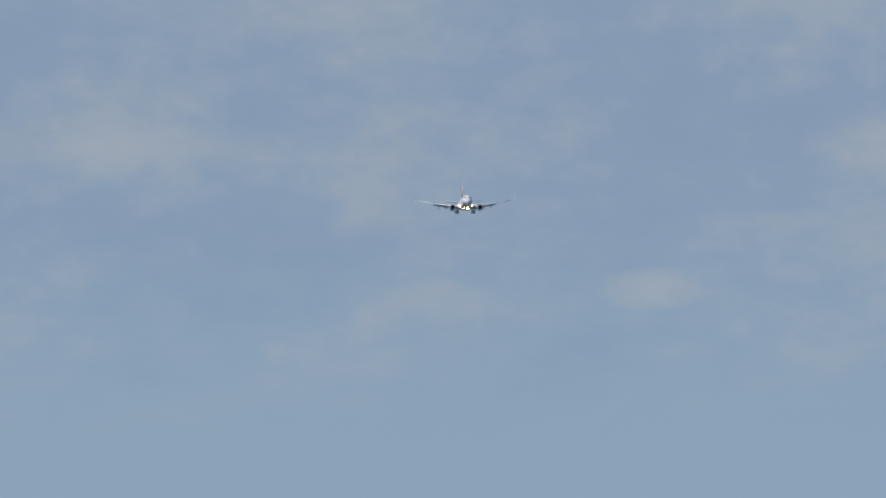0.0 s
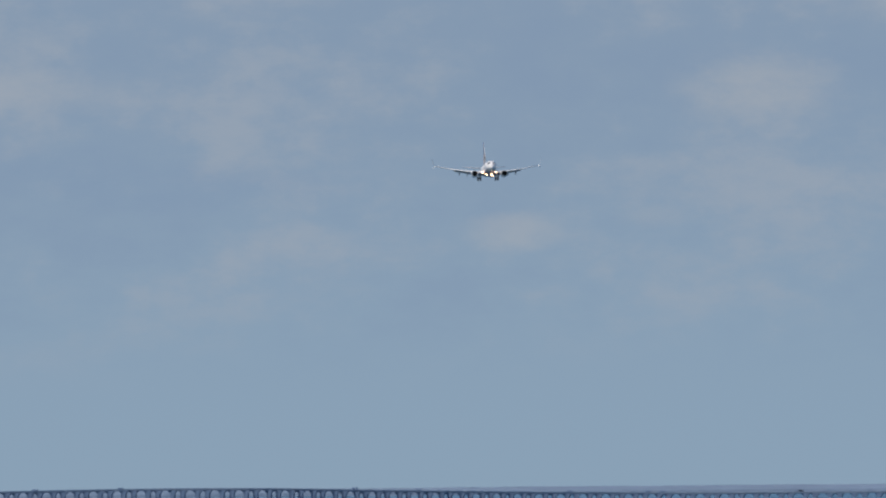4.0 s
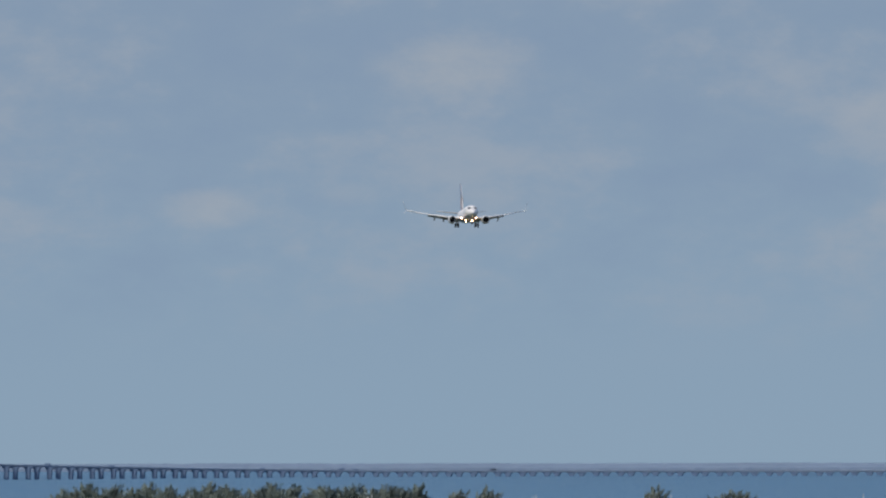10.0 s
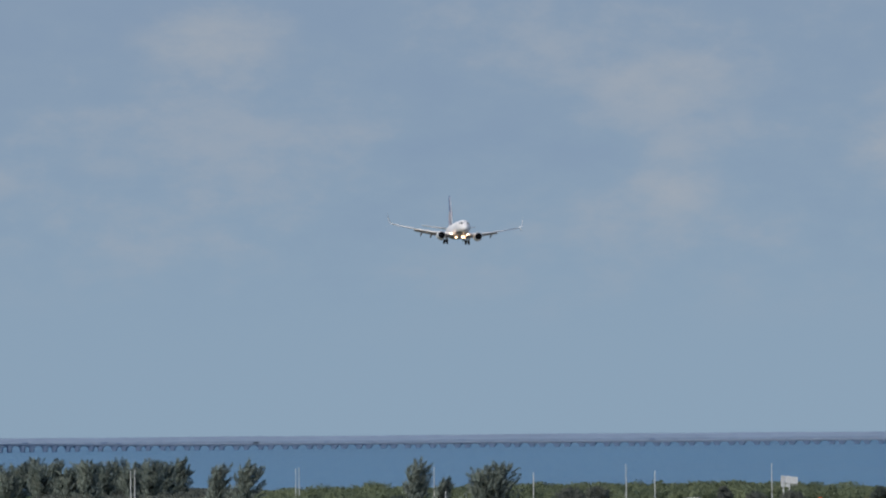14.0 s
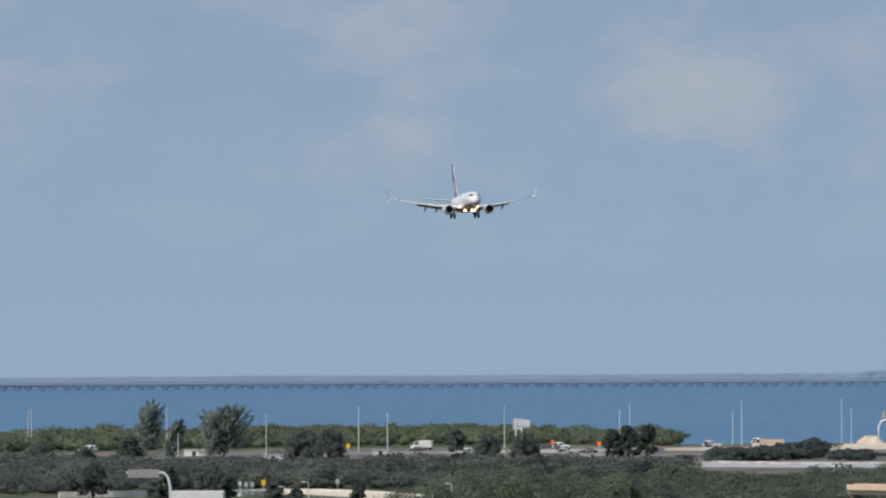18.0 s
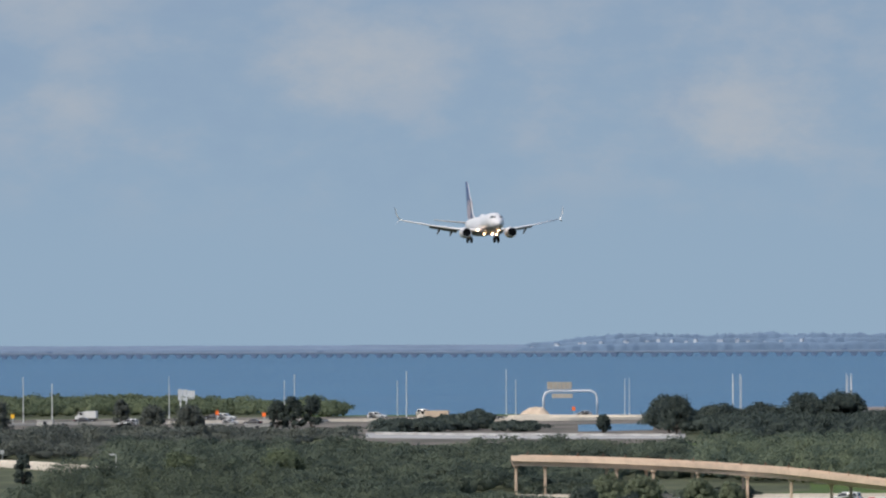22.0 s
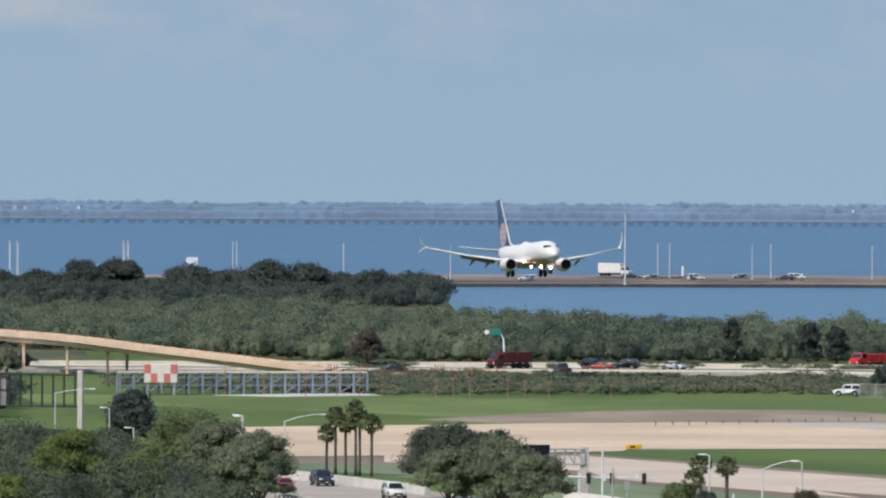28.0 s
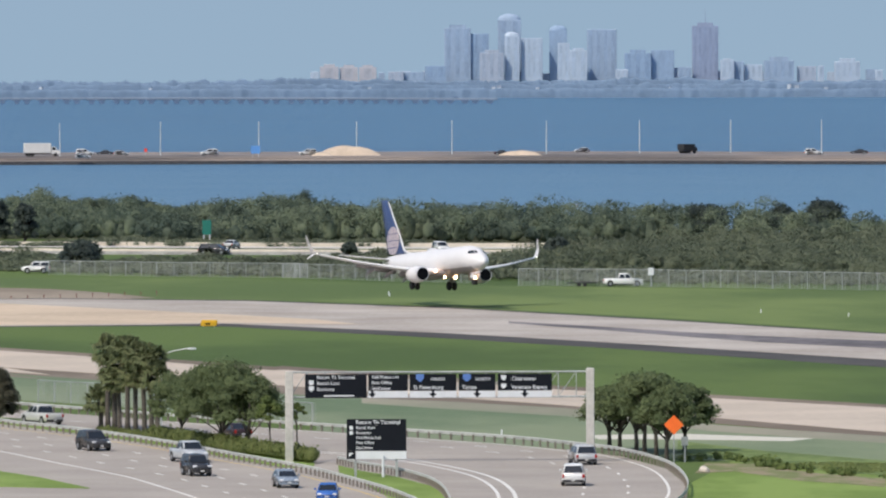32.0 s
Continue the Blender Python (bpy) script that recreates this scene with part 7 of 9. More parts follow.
barrier(offset(ramp, -5), 0.9, "cream concrete parapet of the ramp", CREAM, 0.3, name="ramp_barrier")
barrier([(-451.27, 2060.7), (-441.29, 2068.5), (-435.32, 2081.76)], 1.3, "cream concrete parapet of a road", CREAM, 0.4, name="road_barrier")
slab("ramp_verge", [(-416.21, 2042.64), (-409.67, 2067.57), (-395.04, 2057.8), (-365.13, 1970.95), (-321.78, 1736.91), (-352.92, 1731.98)], -0.3, 0.03, UNDERGROWTH, label="rough grass inside the ramp", category="grass")

# approach light pier: deck on braced blue-grey posts
pa, pb = Vector((-173.55, 1593.43)), Vector((-136.43, 1604.56))
w = (pb - pa).length
LIGHTPIER = mat("blue-grey painted steel", (0.28, 0.33, 0.40), 0.6, 0.2, vary=0.15, scale=0.5)
pier = thing("light_pier", "blue-grey braced steel structure with a flat deck", "light pier", Matrix.Translation((pa.x, pa.y, 0)) @ Matrix.Rotation(atan2(pb.y - pa.y, pb.x - pa.x), 4, "Z"))
hp = 3.48
part("deck", boxed(0, w, -0.2, 2.6, hp - 0.25, hp, 0.03), CREAM, pier)
n = int(w / 2.1)
for k in range(n + 1):
    x = w * k / n
    for yy in (0, 2.4):
        part("post", boxed(x - 0.14, x + 0.14, yy - 0.14, yy + 0.14, -0.2, hp - 0.25), LIGHTPIER, pier)
for k in range(0, n, 2):
    bm = tubed((w * k / n, 0, 0.2), (w * (k + 2) / n if k + 2 <= n else w, 0, hp - 0.4), 0.08, None, 6)
    part("brace", bm, LIGHTPIER, pier)
for z in (hp * 0.4, hp * 0.75):
    part("rail", boxed(0, w, -0.08, 0.08, z - 0.07, z + 0.07), LIGHTPIER, pier)
slab("pier_pad", [(-158.85, 1590.87), (-137.89, 1611.3), (-133.35, 1594.83), (-147.6, 1583.71)], -0.2, 0.08, WHITE_CONC, label="pale concrete pad before the light pier", category="pavement")
hut = thing("checkered_hut", "small hut in red and white squares", "hut", pose(*(-166.76, 1588.46), 0, 0, 0, 3))
hz, hw = 4.75, 5.01
# The red is paled towards pink, with haze put into its colour.
REDP, WHP = mat("haze-paled red chequer paint", (0.58, 0.17, 0.15), 0.6), mat("white chequer paint", (0.72, 0.68, 0.62), 0.6)
part("body", boxed(-hw / 2, hw / 2, 0, 2.5, hz - 2.8, hz, 0.03), WHP, hut)
for s in (-hw * 0.4, hw * 0.4):
    part("leg", boxed(s - 0.15, s + 0.15, 0.2, 2.3, -0.2, hz - 2.75), STEEL, hut)
for i in range(5):
    for j in range(2):
        if (i + j) % 2 == 0 and i in (1, 3, 4, 0):
            part("red_square", boxed(-hw / 2 + hw * i / 5, -hw / 2 + hw * (i + 1) / 5, -0.012, 0.004, hz - 2.8 + 1.4 * (1 - j), hz - 2.8 + 1.4 * (2 - j)), REDP, hut)
REDPOLE = mat("orange-red aviation paint", (0.40, 0.17, 0.11), 0.6, vary=0.1)
for px, yb, yt in ((402, 704, 642), (545, 704, 668), (680, 706, 668), (775, 708, 672), (806, 706, 670), (835, 704, 668), (902, 708, 672), (932, 704, 674), (975, 706, 676), (1030, 706, 678), (1085, 706, 680), (640, 702, 660), (600, 702, 662), (470, 702, 664)):
    q = Vector((px, yb))
    t = thing("approach_light", "thin orange-red approach light mast in the grass", "light mast", pose(*at((px - 784 - 1439.0) / 18500 * 57.29578, 40.2 * 18500 / (yb - 441 + 203.7 + 1)), 0), "approach lights")
    part("mast", tubed((0, 0, -0.1), (0, 0, (yb - yt) * 0.085), 0.06, 0.05, 6), REDPOLE, t)
    part("lamp_bar", boxed(-0.35, 0.35, -0.05, 0.05, (yb - yt) * 0.085, (yb - yt) * 0.085 + 0.14), REDPOLE, t)

# wire fence along the far side of the field
def wire_fence(line, h, label):
    t = tagged(new("wire_fence"), label, "fence")
    bm = boxed(-0.06, 0.06, -0.06, 0.06, -0.1, h)
    me = bpy.data.meshes.new("post")
    bm.to_mesh(me)
    bm.free()
    me.materials.append(STEEL)
    pts = along(line, 3.0)
    for p, d in pts:
        ob = new("post", me)
        ob.parent = t
        ob.matrix_basis = pose(p.x, p.y, 0)
    verts, faces = [], []
    for p, d in along(line, 0.2):
        n = Vector((d.x, d.y)) * 0.022
        o = len(verts)
        verts += [(p.x - n.x, p.y - n.y, 0), (p.x + n.x, p.y + n.y, 0), (p.x + n.x, p.y + n.y, h), (p.x - n.x, p.y - n.y, h)]
        faces.append((o, o + 1, o + 2, o + 3))
    part("wire_mesh", mesh_from("wire_mesh", verts, faces, STEEL), parent=t)
    v, f = bent([(p.x, p.y, h) for p, d in pts], 0.05, 5)
    part("top_rail", mesh_from("top_rail", v, f, STEEL), parent=t)


wire_fence([(11.08, 1532), (26.07, 1527.29), (42.27, 1516.08), (63.6, 1501.1), (77.63, 1487.07)], 2.5, "tall grey wire fence at the field's edge")
wire_fence([(-60.4, 1601.75), (-42.72, 1588.65), (-20.27, 1579.02), (-24.28, 1580.74), (-7.94, 1559.49), (5.5, 1545.29)], 2.2, "tall grey wire fence before dark shrubs")
wire_fence([(-41.89, 1079.92), (-28.55, 1061.84), (-20.26, 1027.76), (-12.33, 1014.78)], 2.2, "wire fence between meadow and parkway")

# shrubs between highway and field
woods("field_shrubs", [(-179.21, 1635.42), (-184.1, 1680.04), (-156.66, 1680.81), (-141.37, 1717.45), (-103.72, 1712.06), (-65.79, 1690.39), (-52.65, 1630.2), (-2.65, 1645.63), (9.97, 1591.19), (68.97, 1563.98), (66.99, 1519.18), (26.29, 1539.95), (9.76, 1557.84), (-32.97, 1588.15), (-51.74, 1602.07), (-67.54, 1622.82), (-131.6, 1598.85)], "dull green shrubs along the field's edge", SHRUB, 31, 3.4, (0.6, 2.1), 170000, 0.26, "shrubs", -0.7)
woods("median_shrubs", [(-157.03, 1789.27), (-143.4, 1839.09), (-139.36, 1812.7), (-151.41, 1769.08), (-87.53, 1803.13), (-49, 1822.43), (-2.89, 1796.79), (-2.86, 1779.58), (-58, 1795.68)], "low shrubs on the highway median", SHRUB, 32, 3.2, (0.5, 1.5), 30000, 0.26, "shrubs", -0.25)
woods("roadside_thicket", [(7.5, 1575.0), (21.8, 1612.6), (33.6, 1604.0), (51.1, 1590.9), (67.0, 1552.4), (92.0, 1560.0), (90.0, 1775.0), (56.7, 1766.6), (39.5, 1752.0), (24.5, 1706.7), (10.0, 1655.0)], "olive-green thicket beside the highway", SHRUB, 33, 4.2, (1.8, 4.6), 140000, 0.24)
woods("shore_mangrove", [(-602.59, 2662.33), (-546.15, 2733.19), (-508.95, 2780.87), (-469.45, 2785.56), (-435.47, 2746.77), (-439.04, 2788.78), (-477.88, 2873.52), (-539.72, 2949.01), (-580.98, 2907.51), (-635.23, 2806.52)], "green mangroves on the shore", SHOREGREEN, 34, 6.0, (2.6, 5.2), 110000, 0.45)
woods("left_wood", [(-587.84, 2365.32), (-516.6, 2323.09), (-476.03, 2255.22), (-437.15, 2218.82), (-396.02, 2197.29), (-378.9, 2108.83), (-392.57, 2144.96), (-427.59, 2139.82), (-436.68, 2125.5), (-463.25, 2083.14), (-527.37, 2121.96)], "dark wood between shore road and ramp", HAZED_LEAF, 35, 6.0, (3.2, 6.4), 230000, 0.34)
woods("mid_wood", [(-292.01, 1746.13), (-257.17, 1707.09), (-232.22, 1648.89), (-219.54, 1610.51), (-201.74, 1595.73), (-185.42, 1547.19), (-175.49, 1464.33), (-180.07, 1371.91), (-161.22, 1253.5), (-173.88, 1296.48), (-201.13, 1428.19), (-214.18, 1475.78), (-253.6, 1611.38), (-283.24, 1693.7)], "grey-green woodland behind the sign gantry", SHADED_SCRUB, 37, 5.8, (3.0, 5.8), 200000, 0.27)
woods("gantry_bushes", [(-168.68, 1311.47), (-150.38, 1302.5), (-139.5, 1281.12), (-134.71, 1229.84), (-131.43, 1199.89), (-142.82, 1237.05), (-160.13, 1245.04)], "green bushes before the sign gantry", SHADED_OAK, 38, 4.2, (1.8, 4.2), 60000, 0.28, "shrubs")
woods("shore_scrub", [(-618.23, 2487.59), (-531.12, 2450.67), (-461.03, 2444.36), (-386.17, 2470.31), (-371.2, 2374.52), (-392.5, 2171.06), (-500.73, 2310.47), (-582.12, 2342.29)], "dull low scrub beside the shore road", HAZED_LEAF, 39, 5.0, (1.0, 3.6), 130000, 0.4, "shrubs", -0.08)
woods("lakeside_bushes", [(-380.74, 2467.46), (-365.1, 2509.92), (-342.03, 2493.08), (-350.33, 2553.56), (-375.33, 2580.31), (-391.24, 2535.55)], "dark bushes before the inlet", DARKLEAF, 36, 4.0, (1.0, 4.2), 30000, 0.4, "shrubs", -0.05)

woods("shore_thicket", [(-723.0, 2925.9), (-704.6, 2961.1), (-684.0, 2974.2), (-647.8, 2926.2), (-615.5, 2780.6), (-617.3, 2724.2), (-624.9, 2690.2), (-638.9, 2659.4), (-654.2, 2647.3)], "dark thicket beneath the casuarinas", HAZED_LEAF, 40, 5.5, (1.2, 3.4), 70000, 0.4, "shrubs")

woods("fence_thicket", [(-56, 1612), (-33, 1596), (10, 1566), (14, 1600), (-5, 1638), (-50, 1634)], "grey-green thicket behind the wire fence", SHRUB, 41, 3.6, (1.8, 3.4), 70000, 0.26, "shrubs")

# trees that stand apart
for k, (q, h, cr, nm, lb, mt) in enumerate((((-413.35, 2519.07), 7.59, 2.6, "dark_tree", "dark pointed tree in a clump by the road", DARKLEAF), ((-409.5, 2519.5), 8.55, 2.6, "dark_tree", "dark pointed tree in a clump by the road", DARKLEAF), ((-405.11, 2519.98), 8.28, 2.6, "dark_tree", "dark pointed tree in a clump by the road", DARKLEAF),
        ((-443.47, 2472.08), 8.42, 2.2, "dark_tree", "dark bushy tree beside the shore road", HAZED_LEAF), ((-431.68, 2448.23), 6.45, 4.0, "dark_tree", "dark bushy tree beside the shore road", HAZED_LEAF), ((-425.85, 2465.79), 6.63, 4.0, "dark_tree", "dark bushy tree beside the shore road", HAZED_LEAF), ((-471.87, 2426.15), 8.02, 5.5, "dark_tree", "broad dark tree beside the shore road", HAZED_LEAF), ((-462.84, 2410.98), 9.02, 4.0, "dark_tree", "broad dark tree beside the shore road", HAZED_LEAF), ((-308.76, 2468.01), 8.33, 5.0, "dark_tree", "broad dark tree on the wooded point", DARKLEAF), ((-329.69, 2493.1), 4.21, 1.8, "dark_tree", "small dark tree by the inlet", DARKLEAF),
        ((-90.93, 1817.74), 8.46, 1.9, "dark_tree", "tall dark cypress-like tree in the mangroves", DARKLEAF), ((-77.8, 1821.32), 7.49, 2.6, "dark_tree", "dark tree at the highway's edge", DARKLEAF), ((-72.57, 1813.72), 6.87, 2.2, "dark_tree", "dark tree at the highway's edge", DARKLEAF),
        ((45.46, 1812.55), 6.27, 4.2, "oak_tree", "round dark tree above the wood", DARKLEAF), ((66.13, 1809.67), 7.05, 3.8, "oak_tree", "round dark tree above the wood", DARKLEAF), ((58.83, 1810.71), 5.68, 3.4, "oak_tree", "round dark tree above the wood", DARKLEAF), ((17.97, 1654.15), 4.12, 2.4, "oak_tree", "round dark tree by the highway", DARKLEAF), ((-57.37, 1660.69), 3.42, 3.0, "oak_tree", "dark round shrub by the highway", DARKLEAF), ((-15.5, 1726.73), 1.77, 1.3, "small_tree", "small dark tree by the highway", DARKLEAF),
        ((-56.74, 1633.64), 4.15, 3.2, "oak_tree", "dark round tree at the field's edge", DARKLEAF), ((-349.12, 1845.5), 6.8, 1.6, "dark_tree", "dark column-shaped tree by the ramp", DARKLEAF), ((-403.8, 1992.74), 6.04, 2.6, "dark_tree", "dark bushy tree by the ramp", DARKLEAF), ((-223.42, 1697.14), 5.55, 3.4, "oak_tree", "green tree before the overpass", OAK), ((-215.96, 1682.58), 5.69, 3.4, "oak_tree", "green tree before the overpass", OAK), ((-208.82, 1699.61), 5, 2.6, "oak_tree", "green tree under the overpass", OAK), ((-204.73, 1708.3), 4.28, 2.0, "oak_tree", "green tree under the overpass", OAK), ((-218.47, 1628.92), 4.62, 3.0, "dark_tree", "dark bush at the wood's edge", DARKLEAF), ((-206.89, 1594.87), 4.17, 3.2, "dark_tree", "dark bush at the wood's edge", DARKLEAF), ((-141.8, 1315.52), 7.3, 3.4, "dark_tree", "dark bushy tree before the field", DARKLEAF), ((-152.29, 1790.76), 5.83, 3.0, "bare_tree", "grey leafless tree in the wood", GREYLEAF))):
    tree(nm, *q, lb, 500 + k, h, cr, 0.2, mt, 16, 150, 0.34, 0.06 if "dark" in nm else 0.14, flat=1.0 if "dark" in nm else 0.8, low=0.1 if "dark" in nm else 0.22, full=1.3)


# broad oaks that stand out of the wooded point
for k, (q, h, cr) in enumerate((((-313.35, 2490.23), 8.28, 6.5), ((-301.42, 2490.98), 5.83, 6.0), ((-291.25, 2491.58), 6.24, 5.5), ((-280.4, 2492.17), 8.68, 6.5), ((-271.58, 2492.61), 9.08, 7.0), ((-255.31, 2493.35), 7.59, 7.5),
        ((-247.18, 2493.68), 6.23, 5.0), ((-236.33, 2494.08), 8.8, 7.0), ((-226.85, 2494.39), 8.26, 6.5), ((-210.59, 2494.84), 6.23, 7.0), ((-198.43, 2478.4), 5.11, 6.0))):
    tree("oak_tree", *q, "broad dark oak on the wooded point", 540 + k, h, cr, 0.3, DARKLEAF, 26, 150, 0.42, 0.10, flat=0.75, group="oaks on the point", low=0.12, full=1.15)
# mixed trees and bushes round the ramp
for k, (q, h, cr, mt) in enumerate((((-437.1, 2027.38), 7.06, 3.2, DARKLEAF), ((-404.69, 1943.14), 8.37, 2.4, HAZED_LEAF), ((-406.8, 1942.79), 5.26, 1.8, HAZED_LEAF), ((-364.18, 1843.16), 7.41, 2.0, HAZED_LEAF), ((-343.32, 1755.07), 7.25, 2.2, DARKLEAF), ((-328.01, 1848.56), 5.58, 3.0, MANGROVE), ((-320.97, 1849.53), 6.59, 3.6, SHOREGREEN), ((-302.85, 1851.89), 6.79, 5.0, SHOREGREEN), ((-315.9, 1874.38), 5.14, 3.0, MANGROVE),
        ((-581.36, 2402.37), 7.35, 4.0, DARKLEAF), ((-552.38, 2343.37), 7.29, 4.0, HAZED_LEAF), ((-543.04, 2354.93), 7.05, 4.0, HAZED_LEAF), ((-527.26, 2386.39), 5.68, 3.4, HAZED_LEAF), ((-515.68, 2382.86), 5.14, 3.0, HAZED_LEAF), ((-504.15, 2379.3), 7.23, 3.4, DARKLEAF))):
    tree("bushy_tree", *q, "bushy tree in the roadside scrub", 560 + k, h, cr, 0.2, mt, 16, 140, 0.36, 0.06, flat=0.9, group="roadside scrub trees", low=0.1, full=1.25)


def casuarina(x, y, h, label, seed, w=2.6, lean=0.25):
    """Feathery tree of upswept plumes, leaning with the wind."""
    rng = np.random.default_rng(seed)
    t = thing("casuarina_tree", label, "tree", pose(x, y, 0), "casuarinas")
    v, f = bent([(0, 0, -0.2), (lean * h * 0.1, 0, h * 0.3), (lean * h * 0.45, 0, h * 0.8)], [0.25, 0.18, 0.05], 7)
    part("trunk", mesh_from("trunk", v, f, BARK, True), parent=t)
    n, k = 110, 34
    z0 = h * (0.04 + 0.64 * rng.random(n))
    turn = rng.uniform(0, 2 * pi, n)
    out = w * 1.25 * rng.uniform(0.15, 1.0, n) * (1.05 - 0.45 * z0 / h)
    start = np.stack([lean * z0 * 0.55 + np.cos(turn) * out * 0.25, np.sin(turn) * out * 0.25, z0], 1)
    rise = h * rng.uniform(0.16, 0.34, n)
    way = np.stack([np.cos(turn) * out * 0.75 + lean * rise, np.sin(turn) * out * 0.6, rise], 1)
    u = rng.random((n, k, 1)) ** 0.8
    pts = (start[:, None] + way[:, None] * u + rng.normal(size=(n, k, 3)) * (0.30, 0.30, 0.25) * (1.1 - 0.6 * u)).reshape(-1, 3)
    d = np.repeat(way / np.linalg.norm(way, axis=1)[:, None], k, axis=0) + rng.normal(size=(n * k, 3)) * 0.28
    d /= np.linalg.norm(d, axis=1)[:, None]
    side = np.cross(d, rng.normal(size=d.shape))
    side /= np.linalg.norm(side, axis=1)[:, None]
    s = rng.uniform(0.5, 1.1, (n * k, 1))
    V = np.stack([pts - side * 0.17 * s, pts + side * 0.17 * s, pts + d * 1.25 * s], 1).reshape(-1, 3)
    soft = np.repeat(np.stack([np.cos(turn), np.sin(turn), np.full(n, 0.9)], 1), k, axis=0) + rng.normal(size=(n * k, 3)) * 0.5
    N = np.repeat(soft / np.linalg.norm(soft, axis=1)[:, None], 3, axis=0)
    part("crown", array_mesh("crown", V, np.zeros((0, 4), int), np.arange(len(V)).reshape(-1, 3), N, NEEDLE), parent=t)


for k, (q, h, w) in enumerate((((-546.41, 2592.79), 14.89, 3.2), ((-530.03, 2548.48), 10.27, 1.8), ((-520.29, 2549.97), 13.36, 4.6), ((-516.81, 2550.49), 14.77, 4.8), ((-601.96, 2609.32), 13.02, 3.0), ((-593.6, 2606.49), 14.45, 3.8))):
    casuarina(*q, h, "feathery wind-leaning casuarina by the water", 600 + k, w * 1.1, 0.34)
for k in range(30):
    px = -190 + k * 21.5 + (k * 29 % 13)
    q = at((px - 784 - 3911.0) / 18500 * 57.29578, 2890 + (k * 37 % 90))
    casuarina(*q, 10.2 + (k * 7 % 5) * 0.6, "feathery casuarina in a row by the water", 620 + k, 3.8, 0.10)

# small pale sheds and parked things by the shore road
SHED = mat("pale shed wall", (0.55, 0.54, 0.50), 0.8, vary=0.12, scale=1.0)
for q, w, h in (((-529.33, 2576.49), 5.0, 2.0), ((-486.3, 2601.49), 4.0, 1.5), ((-488.89, 2474.43), 5.0, 2.4), ((-474.87, 2459.31), 4.0, 2.2), ((-425.52, 2500.16), 9.0, 2.2), ((-415.3, 2501.35), 6.0, 2.0), ((-509.29, 2646.16), 4.0, 1.8), ((-258.68, 2449.16), 4.0, 1.2), ((-258.96, 2460.5), 3.0, 1.2)):
    t = thing("shed", "low pale shed or parked trailer by the shore road", "shed", pose(*q, 0, 0, 0, 4), "sheds by the shore road")
    part("wall", boxed(-w / 2, w / 2, -1.2, 1.2, -0.1, h, 0.06), SHED, t)
    part("roof", boxed(-w / 2 - 0.2, w / 2 + 0.2, -1.4, 1.4, h, h + 0.15, 0.04), WHITE_CONC, t)
    part("door", boxed(-0.45, 0.45, -1.24, -1.19, 0, h * 0.85), DARKSTEEL, t)

# ---------------------------------------------------------------- vehicles
LAMPGLASS = mat("clear lamp glass", (0.75, 0.76, 0.78), 0.15, vary=0.05, spec=0.8)
TAILGLASS = mat("red lamp glass", (0.35, 0.015, 0.012), 0.2, vary=0.05)
TRIM = mat("black plastic trim", (0.02, 0.02, 0.022), 0.6, vary=0.15, scale=3)
RIM = mat("alloy wheel rim", (0.42, 0.43, 0.44), 0.35, 0.7, vary=0.1, scale=3)
PLATE = mat("pale blank plate", (0.6, 0.6, 0.58), 0.5, vary=0.05)
CARPAINT = {}


def car_paint(name, c):
    if name not in CARPAINT:
        CARPAINT[name] = mat(name + " car paint", c, 0.25, 0.1, vary=0.05, scale=0.8, spec=0.6)
    return CARPAINT[name]


def ring(y, w, z0, z1, k=0.12):
    return [(-w * 0.9, y, z0), (w * 0.9, y, z0), (w, y, z0 + 0.2), (w, y, z1 - k), (w * 0.93, y, z1), (-w * 0.93, y, z1), (-w, y, z1 - k), (-w, y, z0 + 0.2)]


SHAPES = {  # length, width, belt, height, rear of cabin, rear of roof, front of roof, foot of windscreen, bonnet height
    "suv": (5.0, 2.02, 1.12, 1.86, -2.4, -2.1, 0.37, 1.2, 1.08),
    "jeep": (4.4, 1.88, 1.15, 1.85, -2.15, -2.1, 0.45, 0.85, 1.12),
    "sedan": (4.8, 1.84, 0.92, 1.45, -1.75, -0.95, 0.3, 1.2, 0.88),
    "hatch": (4.3, 1.80, 0.95, 1.52, -2.05, -1.55, 0.35, 1.2, 0.92),
    "pickup": (5.8, 2.02, 1.18, 1.92, -0.75, -0.62, 0.75, 1.45, 1.15),
    "van": (5.1, 1.98, 1.05, 1.78, -2.45, -2.2, 0.75, 1.65, 1.0),
}


